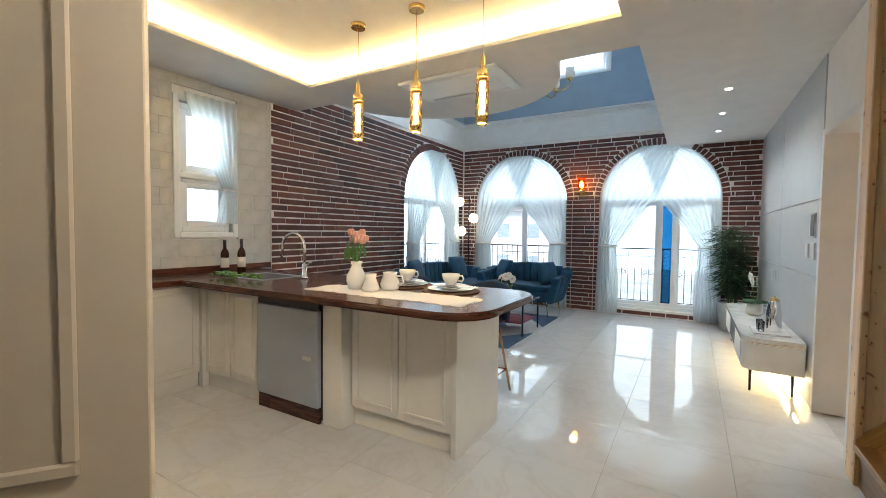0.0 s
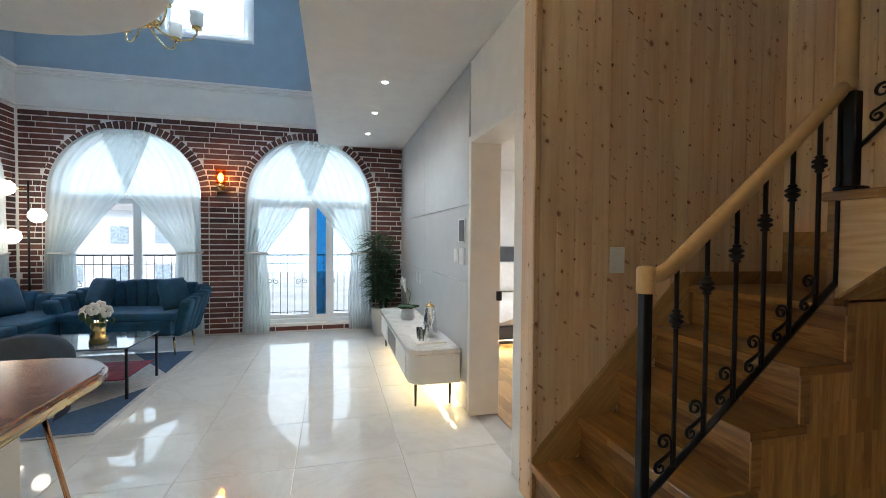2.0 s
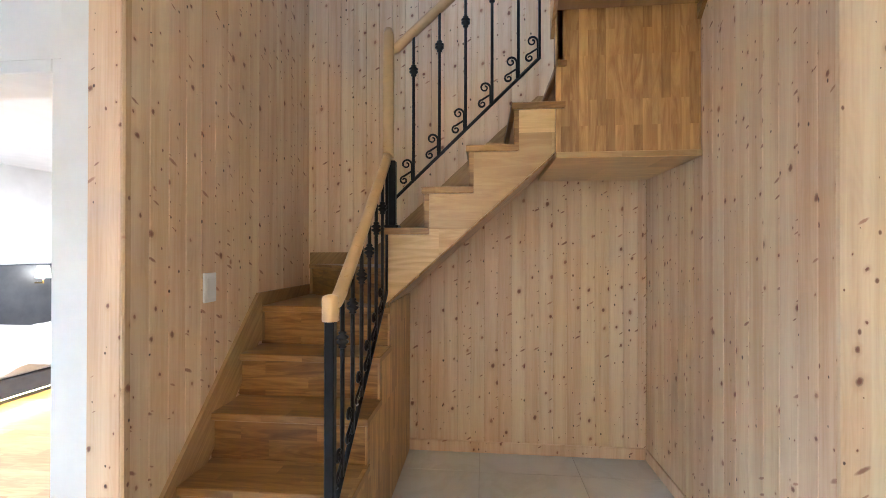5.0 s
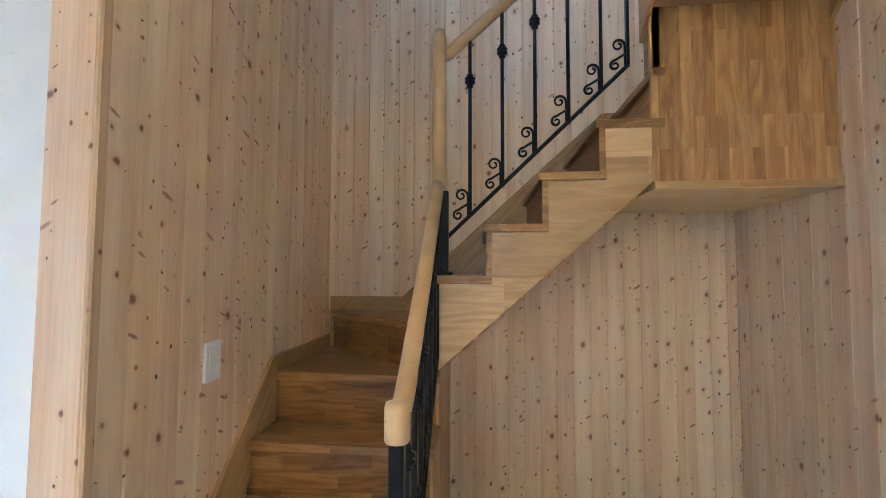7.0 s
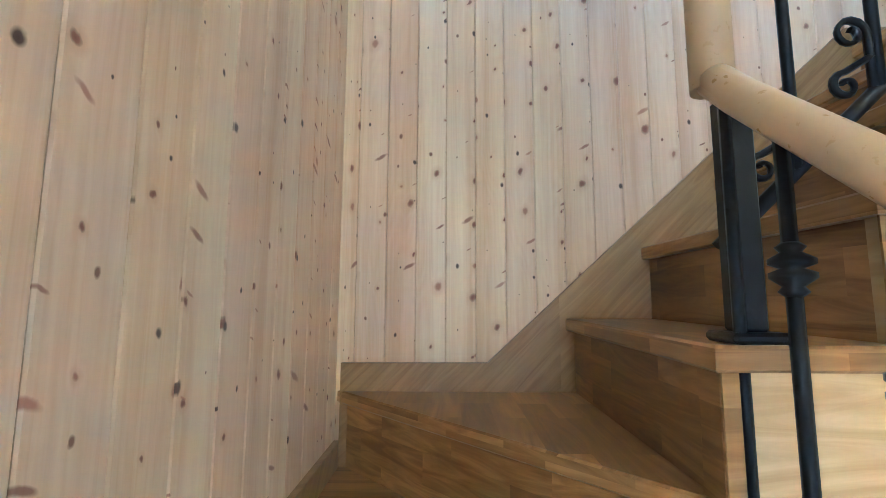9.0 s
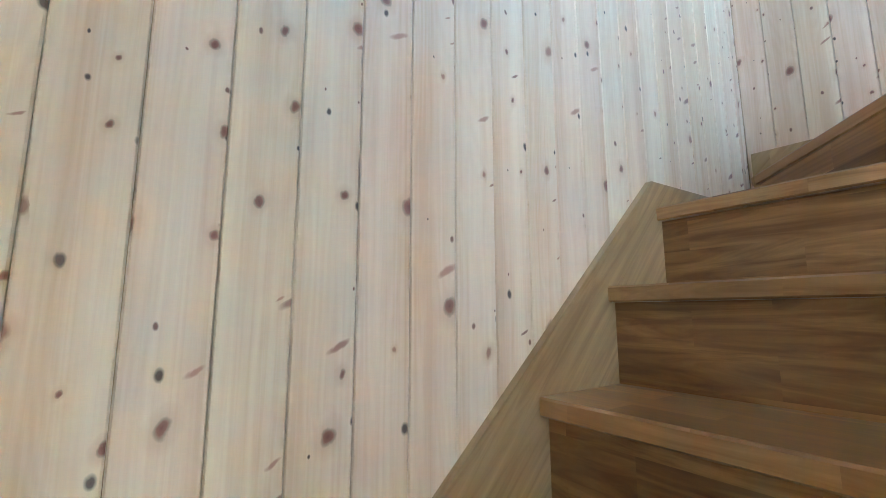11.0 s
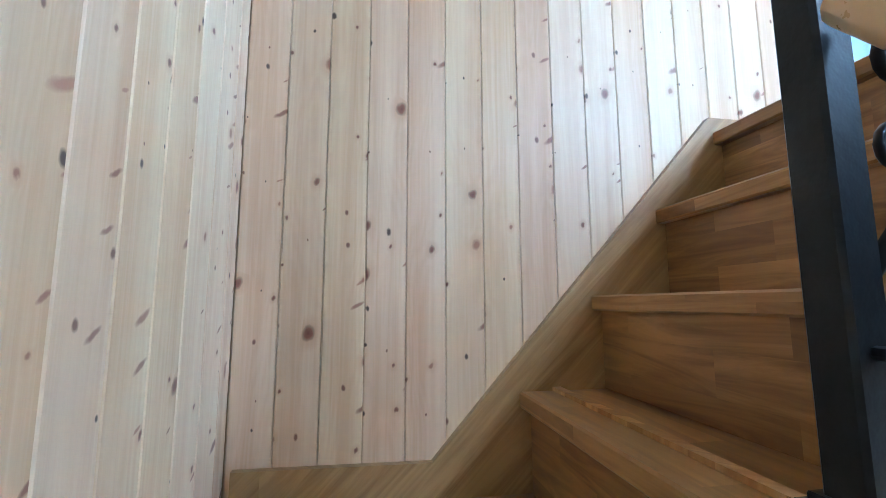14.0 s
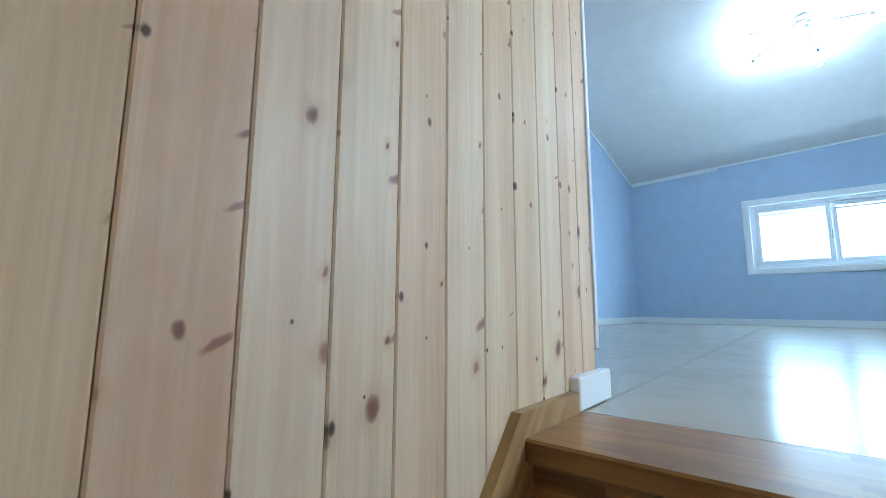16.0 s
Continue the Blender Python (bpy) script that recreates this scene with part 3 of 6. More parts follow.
structure("wall_hall_end", B(1.951, 1.966, YC - 0.2, YC - 0.0, 0, ZC), PINE, "pine end of the stair wall", "wall")

# south wall with the entry opening
bm = bmesh.new()
box(bm, XL - 0.25, -0.42, 0.62, 0.78, 0, 2.9)
box(bm, 0.55, 1.95, 0.3, 0.42, 0, 2.9)
box(bm, -0.42, 0.55, 0.3, 0.42, 2.1, 2.9)
structure("wall_south", bm, WHITE, "white wall with the entry doorway", "wall")
bm = bmesh.new()
box(bm, -1.7, -1.6, -1.6, 0.62, 0, 2.7)
box(bm, 1.9, 2.0, -1.6, 0.3, 0, 2.7)
box(bm, -1.7, 2.0, -1.7, -1.6, 0, 2.7)
box(bm, -1.7, 2.0, -1.6, 0.62, 2.6, 2.7)
structure("wall_entry", bm, WHITE, "white entry walls", "wall")

# entry door leaf, standing open
leaf = thing("entry_door", (0.118, 1.487, 0.0), "cream painted panel door standing open", "door")
bm = B(0.0, 0.04, -0.86, 0.0, 0.008, 2.08, bevel=0.003)
bmesh.ops.translate(bm, verts=bm.verts[:], vec=leaf.location)
part("leaf", bm, DOORPAINT, leaf)
for z0, z1 in ((0.16, 0.70), (0.80, 1.95)):
    bm = bmesh.new()
    for a, b, c, d in ((-0.74, -0.12, z0, z0 + 0.03), (-0.74, -0.12, z1 - 0.03, z1), (-0.74, -0.71, z0 + 0.03, z1 - 0.03), (-0.15, -0.12, z0 + 0.03, z1 - 0.03)):
        box(bm, 0.04, 0.052, a, b, c, d, bevel=0.005)
    bmesh.ops.translate(bm, verts=bm.verts[:], vec=leaf.location)
    part("moulding", bm, DOORPAINT, leaf)
leaf.rotation_euler = (0, 0, radians(-36.5))

# ---------------------------------------------------------------- ceilings
CX0, CX1, CY0, CY1 = -2.0, 0.72, 1.75, 3.86
bm = bmesh.new()
box(bm, XL, CX0, 0.3, 4.36, ZC, ZC + 0.03)
box(bm, CX1, XG, 0.3, 4.36, ZC, ZC + 0.03)
box(bm, CX0, CX1, 0.3, CY0, ZC, ZC + 0.03)
box(bm, CX0, CX1, CY1, 4.36, ZC, ZC + 0.03)
box(bm, 0.77, XG, 4.36, YW, ZC, ZC + 0.22)
box(bm, XL, CX0 - 0.13, 0.3, 4.36, ZC + 0.03, ZC + 0.22)
box(bm, CX1 + 0.13, XG, 0.3, 4.36, ZC + 0.03, ZC + 0.22)
box(bm, CX0 - 0.13, CX1 + 0.13, 0.3, CY0 - 0.13, ZC + 0.03, ZC + 0.22)
box(bm, CX0 - 0.13, CX1 + 0.13, CY1 + 0.13, 4.36, ZC + 0.03, ZC + 0.22)
box(bm, CX0 - 0.13, CX1 + 0.13, CY0 - 0.13, CY1 + 0.13, ZC + 0.155, ZC + 0.22)
prism(bm, [(-1.0 + 1.17 * math.cos(math.pi * i / 40), 4.36 + 1.13 * math.sin(math.pi * i / 40)) for i in range(41)], "z", ZC, ZC + 0.22)
structure("ceiling", bm, CEIL, "off-white ceiling with a lit coffer and a round bay", "ceiling")
bm = bmesh.new()
for x0, x1, y0, y1 in ((CX0 - 0.10, CX0 - 0.08, CY0 - 0.08, CY1 + 0.08), (CX1 + 0.08, CX1 + 0.10, CY0 - 0.08, CY1 + 0.08), (CX0 - 0.08, CX1 + 0.08, CY0 - 0.10, CY0 - 0.08), (CX0 - 0.08, CX1 + 0.08, CY1 + 0.08, CY1 + 0.10)):
    box(bm, x0, x1, y0, y1, ZC + 0.032, ZC + 0.042)
tagged(mesh_ob("cove_light_strip", bm, LED), "warm yellow light strip in the ceiling cove", "light strip")
structure("ceiling_stair_slab", B(1.70, 1.93, YC, YA, ZC + 0.22, ZA - 0.02), WHITE, "slab edge above the stair opening", "ceiling")

# void above the living room
bm = bmesh.new()
ZV = 5.5
SX0, SX1, SZ0, SZ1 = -1.21, -0.13, 3.98, 4.80
box(bm, XL - 0.25, SX0, YW, YW + 0.25, 3.33, ZV)
box(bm, SX1, 0.9, YW, YW + 0.25, 3.33, ZV)
box(bm, SX0, SX1, YW, YW + 0.25, 3.33, SZ0)
box(bm, SX0, SX1, YW, YW + 0.25, SZ1, ZV)
box(bm, XL - 0.25, XL, 4.2, YW, 3.33, ZV)
box(bm, 0.77, 0.9, 4.36, YW, ZC + 0.22, ZV)
box(bm, XL, 0.9, 4.22, 4.36, ZC + 0.22, ZV)
structure("wall_void", bm, BLUE_GREY, "blue-grey papered walls of the light well", "wall")
structure("ceiling_void", B(XL - 0.25, 0.9, 4.22, YW + 0.25, ZV, ZV + 0.1), CEIL, "white ceiling of the light well", "ceiling")
bm = bmesh.new()
box(bm, XL - 0.25, 0.77, YW - 0.012, YW + 0.25, 2.89, 3.33)
box(bm, XL - 0.25, XL + 0.012, 4.36, YW - 0.012, 2.89, 3.33)
structure("trim_void_band", bm, WHITE, "white painted band under the moulding", "trim")
bm = bmesh.new()
for z0, z1, d in ((2.885, 2.905, 0.022), (3.26, 3.285, 0.022), (3.285, 3.315, 0.04), (3.315, 3.35, 0.062)):
    box(bm, XL + 0.001, 0.769, YW - 0.012 - d, YW - 0.012, z0, z1, bevel=0.004)
    box(bm, XL + 0.012, XL + 0.012 + d, 4.362, YW - 0.012 - d, z0, z1, bevel=0.004)
structure("trim_crown_moulding", bm, WHITE, "white crown moulding round the light well", "trim")

# attic
def attic_ceiling(x, y, step=0.0):
    return 5.64 + 0.19 * (x + 4.19) + 0.035 * (y - 0.1) + step


bm = bmesh.new()
box(bm, -4.4, 1.93, -0.1, 4.2, ZA - 0.5, ZA - 0.006)
box(bm, 1.93, 2.255, YC, 2.37, ZA - 0.24, ZA - 0.045)
structure("floor_attic", bm, DARK_JOINT, "beige tile floor of the attic room", "floor")
attic_floor = bpy.data.objects["floor_attic"]
AY0, AY1, AZ0, AZ1 = 1.557, 3.33, 4.155, 5.125
bm = bmesh.new()
box(bm, -4.4, -4.2, -0.1, AY0, ZA, 6.2)
box(bm, -4.4, -4.2, AY1, 4.4, ZA, 6.2)
box(bm, -4.4, -4.2, AY0, AY1, ZA, AZ0)
box(bm, -4.4, -4.2, AY0, AY1, AZ1, 6.2)
box(bm, -4.2, 1.95, -0.12, 0.08, ZA, 7.3)
box(bm, 1.95, 2.02, 0.08, YC - 0.2, ZA, 7.3)
# North wall, left open from x 0.2 to 1.6 for the added window.
box(bm, -4.2, 0.2, 4.2, 4.22, ZA, 7.3)
box(bm, 1.6, 1.935, 4.2, 4.22, ZA, 7.3)
box(bm, 0.2, 1.6, 4.2, 4.22, ZA, 4.1)
box(bm, 0.2, 1.6, 4.2, 4.22, 5.1, 7.3)
structure("wall_attic", bm, BLUE, "sky-blue papered attic walls", "wall")
bm = bmesh.new()
for y0, y1, step in ((-0.1, 4.4, 0.03),):
    vs = []
    for lift in (0.0, 0.24):
        vs += [bm.verts.new((x, y, attic_ceiling(x, y, step) + lift)) for x, y in ((-4.4, y0), (3.8, y0), (3.8, y1), (-4.4, y1))]
    for f in ((3, 2, 1, 0), (4, 5, 6, 7), (0, 1, 5, 4), (1, 2, 6, 5), (2, 3, 7, 6), (3, 0, 4, 7)):
        bm.faces.new([vs[k] for k in f])
structure("ceiling_attic", bm, CEIL, "white sloping attic ceiling", "ceiling")
bm = bmesh.new()
box(bm, -4.2, -4.188, 0.08, 4.2, ZA, ZA + 0.085, bevel=0.002)
box(bm, -4.188, 1.94, 0.08, 0.092, ZA, ZA + 0.085, bevel=0.002)
structure("baseboard_attic", bm, PVC, "white attic baseboard", "baseboard")
bm = bmesh.new()
z0, z1 = attic_ceiling(-4.2, 0.09, 0.03), attic_ceiling(1.95, 0.09, 0.03)
prism(bm, [(-4.2, z0 - 0.022), (1.95, z1 - 0.022), (1.95, z1 + 0.004), (-4.2, z0 + 0.004)], "y", 0.08, 0.096)
for y0, y1, step in ((0.096, 1.29, 0.0), (1.29, 4.2, 0.03)):
    za, zb = attic_ceiling(-4.19, y0, step), attic_ceiling(-4.19, y1, step)
    prism(bm, [(y0, za - 0.022), (y1, zb - 0.022), (y1, zb + 0.034 - step), (y0, za + 0.034 - step)], "x", -4.2, -4.184)
structure("trim_attic_cornice", bm, PVC, "thin white ceiling trim", "trim")
structure("trim_skirting_end", B(1.93, 2.107, YC - 0.006, YC + 0.02, ZA + 0.002, ZA + 0.066, bevel=0.003), PVC, "white skirting end block", "trim")

# bedroom shell
bm = bmesh.new()
box(bm, 2.16, 6.4, 8.9, 9.0, 0, 2.6)
box(bm, 6.3, 6.4, 4.2, 8.9, 0, 2.6)
box(bm, 3.75, 6.3, 4.2, 4.3, 0, 2.6)
structure("wall_bedroom", bm, WHITE, "white bedroom walls", "wall")
structure("ceiling_bedroom", B(2.16, 6.4, 4.2, 9.0, 2.5, 2.6), CEIL, "white bedroom ceiling", "ceiling")


# ---------------------------------------------------------------- windows
def framed(name, axis, lo, hi, u0, u1, z0, z1, splits, label, blue=()):
    """A white framed window or sliding door in a hole; sashes side by side between the splits."""
    mid = (lo + hi) / 2
    w = thing(name, (mid, u0, z0) if axis == "x" else (u0, mid, z0), label, "window")
    tagged(w, kind="structure")

    def bx(a, b, c, d, l=lo, h=hi, bev=0.004):
        return B(l, h, a, b, c, d, bevel=bev) if axis == "x" else B(a, b, l, h, c, d, bevel=bev)
    f = 0.05
    bm = bx(u0, u0 + f, z0, z1)
    for a, b, c, d in ((u1 - f, u1, z0, z1), (u0 + f, u1 - f, z0, z0 + f), (u0 + f, u1 - f, z1 - f, z1)):
        box(bm, *((lo, hi, a, b) if axis == "x" else (a, b, lo, hi)), c, d, bevel=0.004)
    part("window_frame", bm, PVC, w)
    edges = [u0 + f, *splits, u1 - f]
    for i, (a, b) in enumerate(zip(edges, edges[1:])):
        l, h = (lo + 0.01, mid - 0.002) if i % 2 else (mid + 0.002, hi - 0.01)
        s = 0.055
        bm = bx(a, a + s, z0 + f, z1 - f, l, h)
        for p, q, c, d in ((b - s, b, z0 + f, z1 - f), (a + s, b - s, z0 + f, z0 + f + s), (a + s, b - s, z1 - f - s, z1 - f)):
            box(bm, *((l, h, p, q) if axis == "x" else (p, q, l, h)), c, d, bevel=0.003)
        sash = part("sash", bm, PVC, w)
        m = (l + h) / 2
        pane = part("pane", bx(a + s, b - s, z0 + f + s, z1 - f - s, m - 0.003, m + 0.003, 0), BLUE_PANE if i in blue else PANE, sash)
        pane.visible_shadow = False
    return w


framed("window_1", "y", YW + 0.10, YW + 0.20, ARCHES[0] - ARCH_R, ARCHES[0] + ARCH_R, 0.11, SPRING, [ARCHES[0] + 0.03], "white framed sliding window under a brick arch")
d3 = framed("window_2", "y", YW + 0.10, YW + 0.20, ARCHES[1] - ARCH_R, ARCHES[1] + ARCH_R, 0.11, SPRING, [ARCHES[1] + 0.02, ARCHES[1] + 0.26], "white framed sliding balcony door under a brick arch", blue=(1,))
framed("window_3", "x", XL - 0.20, XL - 0.10, ARCH_LEFT - ARCH_R, ARCH_LEFT + ARCH_R, 0.11, SPRING, [ARCH_LEFT], "white framed sliding window in the side wall")
framed("window_4", "x", XL - 0.16, XL - 0.06, KY0, KY1, KZ0, KZ0 + 0.50, [], "white framed lower kitchen window")
framed("window_5", "x", XL - 0.16, XL - 0.06, KY0, KY1, KZ0 + 0.50, KZ1, [], "white framed upper kitchen window")
framed("window_6", "y", YW + 0.05, YW + 0.15, SX0, SX1, SZ0, SZ1, [], "white framed high window in the light well")
# Unseen window, added only as an opening for the stairwell fill light.
framed("window_8", "y", 4.22, 4.30, 0.2, 1.6, 4.1, 5.1, [0.9], "white framed attic side window, added unseen to let fill light in")
w7 = framed("window_7", "x", -4.34, -4.24, AY0 + 0.05, AY1 - 0.05, AZ0 + 0.05, AZ1 - 0.05, [2.445], "white framed sliding attic window")
bm = bmesh.new()
for a, b, c, d in ((AY0 - 0.03, AY0 + 0.05, AZ0 - 0.03, AZ1 + 0.03), (AY1 - 0.05, AY1 + 0.03, AZ0 - 0.03, AZ1 + 0.03), (AY0 + 0.05, AY1 - 0.05, AZ0 - 0.03, AZ0 + 0.05), (AY0 + 0.05, AY1 - 0.05, AZ1 - 0.05, AZ1 + 0.03)):
    box(bm, -4.24, -4.18, a, b, c, d, bevel=0.004)
part("casing", bm, PVC, w7)
part("latch", B(-4.245, -4.20, 2.420, 2.440, 4.55, 4.66, bevel=0.004), STEEL, w7, "grey metal latch")
part("glazing_bar", B(-4.30, -4.285, AY0 + 0.15, AY1 - 0.12, 4.93, 4.95), STEEL, w7)
bm = bmesh.new()
for a, b, c, d in ((SX0 - 0.05, SX0, SZ0 - 0.05, SZ1 + 0.05), (SX1, SX1 + 0.05, SZ0 - 0.05, SZ1 + 0.05), (SX0, SX1, SZ0 - 0.05, SZ0), (SX0, SX1, SZ1, SZ1 + 0.05)):
    box(bm, a, b, YW - 0.02, YW + 0.05, c, d, bevel=0.004)
structure("trim_high_window", bm, PVC, "white casing of the high window", "trim")
bm = bmesh.new()
for a, b, c, d in ((KY0 - 0.05, KY0, KZ0 - 0.05, KZ1 + 0.05), (KY1, KY1 + 0.05, KZ0 - 0.05, KZ1 + 0.05), (KY0, KY1, KZ0 - 0.05, KZ0), (KY0, KY1, KZ1, KZ1 + 0.05), (KY0, KY1, KZ0 + 0.48, KZ0 + 0.52)):
    box(bm, XL - 0.06, XL + 0.01, a, b, c, d, bevel=0.004)
structure("trim_kitchen_window", bm, PVC, "white casing of the kitchen window", "trim")
# fan lights over the arched windows
for axis, c in (("y", ARCHES[0]), ("y", ARCHES[1]), ("x", ARCH_LEFT)):
    lo = YW + 0.13 if axis == "y" else XL - 0.17
    bm = prism(bmesh.new(), arch_line(c, ARCH_R - 0.002, SPRING + 0.002), axis, lo, lo + 0.006)
    o = structure("window_fanlight", bm, PANE, "half-round glass pane over the window", "window")
    o.visible_shadow = False

# ---------------------------------------------------------------- stairs
N1, R1 = 1.929, 0.2235
X = {n: N1 + (n - 1) * R1 for n in range(1, 6)}
X[1] = 1.900
Y = {n: 3.305 - (n - 7) * 0.234 for n in range(7, 12)}
X3 = {n: 2.873 - (n - 13) * 0.1835 for n in range(13, 17)}
TH = 0.036
stairs = thing("staircase", (1.9, YP, 0), "brown hardwood winder staircase with closed risers", "staircase")
EPS = 0.003


def tread(pts, n, material):
    bm = prism(bmesh.new(), pts, "z", n * RISE - TH, n * RISE)
    bmesh.ops.bevel(bm, geom=[e for e in bm.edges if abs(e.verts[0].co.z - e.verts[1].co.z) < 1e-5], offset=0.004, segments=1, affect="EDGES")
    part("tread", bm, material, stairs)


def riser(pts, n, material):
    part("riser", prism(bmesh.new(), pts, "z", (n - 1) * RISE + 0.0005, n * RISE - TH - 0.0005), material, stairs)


YI = YA - EPS
for n in range(1, 5):
    end = X[n + 1] + 0.045
    tread([(X[n], YP - 0.018), (end, YP - 0.018), (end, YI), (X[n], YI)], n, WOOD_Y)
for n in range(1, 6):
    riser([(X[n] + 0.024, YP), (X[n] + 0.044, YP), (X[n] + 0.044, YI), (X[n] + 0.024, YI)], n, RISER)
XI = XB - EPS
tread([(X[5], YP - 0.018), (2.83, YP - 0.018), (2.87, YP + 0.03), (XI, YI - 0.05), (XI, YI), (X[5], YI)], 5, WOOD_Y)
tread([(2.79, YP), (2.81, YP - 0.045), (XI, YP - 0.045), (XI, YI - 0.004)], 6, WOOD_X)
riser([(2.805, YP - 0.02), (2.83, YP - 0.02), (XI, YI - 0.05), (XI, YI - 0.022)], 6, RISER)
for n in range(7, 11):
    end = Y[n + 1] - 0.040
    tread([(XS - 0.02, Y[n]), (XI, Y[n]), (XI, end), (XS - 0.02, end)], n, WOOD_X)
for n in range(7, 12):
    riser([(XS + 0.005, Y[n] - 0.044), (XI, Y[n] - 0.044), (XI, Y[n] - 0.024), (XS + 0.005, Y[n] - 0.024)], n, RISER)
CI = YC + EPS
tread([(XS - 0.012, Y[11]), (XI, Y[11]), (XI, CI), (XI - 0.05, CI), (2.86, 2.32), (XS - 0.012, 2.32)], 11, WOOD_X)
tread([(2.84, 2.372), (2.835, 2.33), (2.835, CI), (XI - 0.004, CI)], 12, WOOD_Y)
riser([(2.86, 2.352), (2.845, 2.335), (XI - 0.045, CI), (XI - 0.02, CI)], 12, RISER)
for n in range(13, 16):
    end = X3[n + 1] - 0.045
    tread([(X3[n], CI), (X3[n], 2.395), (end, 2.395), (end, CI)], n, WOOD_Y)
for n in range(13, 17):
    riser([(X3[n] - 0.044, CI), (X3[n] - 0.024, CI), (X3[n] - 0.024, 2.375), (X3[n] - 0.044, 2.375)], n, RISER)
tread([(X3[16], CI), (X3[16], 2.395), (2.085, 2.395), (2.085, CI)], 16, WOOD_Y)

# closing panel of the first flight, down to the floor
pts = [(X[1] + 0.045, 0.0), (XI, 0.0), (XI, 1.09), (2.83, 1.09), (2.83, 5 * RISE - TH)]
for n in (5, 4, 3, 2):
    pts += [(X[n] + 0.022, n * RISE - TH), (X[n] + 0.022, (n - 1) * RISE - TH)]
pts += [(X[1] + 0.045, RISE - TH)]
part("side_panel", prism(bmesh.new(), pts, "y", YP - 0.012, YP - 0.0005), WOOD_Z, stairs)
# end blocks under each tread of the first flight
for n in range(2, 6):
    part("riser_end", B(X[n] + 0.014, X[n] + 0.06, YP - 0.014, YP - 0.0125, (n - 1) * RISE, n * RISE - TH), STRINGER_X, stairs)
# cut stringer of the second flight
pts = [(3.262, 1.108), (3.262, 7 * RISE - TH)]
for n in (8, 9, 10):
    pts += [(Y[n] - 0.022, (n - 1) * RISE - TH), (Y[n] - 0.022, n * RISE - TH)]
pts += [(2.378, 10 * RISE - TH), (2.378, 1.897)]
part("stringer", prism(bmesh.new(), pts, "x", XS - 0.004, XS + 0.022), STRINGER, stairs, "light wood stepped stringer")
for n in range(7, 11):
    part("riser_cap", B(XS - 0.008, XS - 0.0045, Y[n] - 0.040, Y[n] - 0.014, (n - 1) * RISE, n * RISE - TH), WOOD_X, stairs)
part("soffit", prism(bmesh.new(), [(3.255, 1.100), (2.378, 1.887), (2.378, 1.907), (3.255, 1.120)], "x", XS + 0.022, XI), WOOD_Z, stairs)
part("corner_post", B(XS - 0.006, XS + 0.05, 3.263, 3.292, 5 * RISE + 0.001, 7 * RISE - TH - 0.001, bevel=0.003), RISER, stairs)
# box under the upper winders
part("winder_panel", B(XS - 0.004, XS + 0.016, YC + EPS, 2.376, 1.8925, 2.81), WOOD_Z, stairs, "finger-jointed wood panel under the winders")
part("winder_base", B(XS - 0.022, XI, YC + EPS, 2.377, 1.860, 1.892, bevel=0.003), STRINGER, stairs)
# upper flight
pts = [(2.85, 2.515), (2.85, 13 * RISE - TH)]
for n in (14, 15, 16):
    pts += [(X3[n] - 0.022, (n - 1) * RISE - TH), (X3[n] - 0.022, n * RISE - TH)]
pts += [(2.10, 16 * RISE - TH), (2.10, 3.27)]
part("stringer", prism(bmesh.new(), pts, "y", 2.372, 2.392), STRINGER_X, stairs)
part("soffit", prism(bmesh.new(), [(2.77, 2.625), (2.10, 3.29), (2.10, 3.31), (2.77, 2.645)], "y", CI, 2.37), WOOD_Y, stairs)
part("soffit_edge", prism(bmesh.new(), [(2.77, 2.545), (2.10, 3.21), (2.10, 3.285), (2.77, 2.62)], "y", CI, CI + 0.02), WOOD_X, stairs)
part("corner_post", B(2.776, 2.866, 2.335, 2.370, 11 * RISE + 0.001, 13 * RISE - TH - 0.001, bevel=0.003), RISER, stairs)


# sloped skirting boards
def skirt(name, axis, lo, hi, line, drop, material):
    bm = bmesh.new()
    for (a, za), (b, zb) in zip(line, line[1:]):
        prism(bm, [(a, za), (b, zb), (b, zb - drop), (a, za - drop)], axis, lo, hi)
    structure(name, bm, material, "wood skirting board along the stairs", "skirting")


skirt("trim_skirting_a", "y", YA - 0.018, YA - 0.0005, [(1.905, 0.246), (2.79, 1.153), (XB - 0.002, 1.148)], 0.27, SKIRT_RISING)
skirt("trim_skirting_b", "x", XB - 0.018, XB - 0.0005, [(YA - 0.018, 1.374), (3.541, 1.376), (2.382, 2.440), (YC + 0.001, 2.456)], 0.32, SKIRT)
skirt("trim_skirting_c", "y", YC + 0.0005, YC + 0.018, [(XB - 0.018, 2.667), (3.072, 2.662), (2.333, 3.487), (2.108, 3.487)], 0.32, SKIRT)
bm = bmesh.new()
box(bm, XB - 0.016, XB - 0.0005, YC + 0.015, YP - 0.013, 0, 0.075, bevel=0.003)
box(bm, 1.966, XB - 0.016, YC + 0.0005, YC + 0.015, 0, 0.075, bevel=0.003)
structure("baseboard_stairs", bm, PINE, "pine baseboard under the stairs", "baseboard")


# railing
def spiral(c, r, a0, turns, plane, n=16):
    out = []
    for i in range(n + 1):
        t = i / n
        a = a0 + turns * 2 * math.pi * t
        q = r * (1 - 0.72 * t)
        out.append((c[0] + q * math.cos(a), c[1] + q * math.sin(a)))
    return out


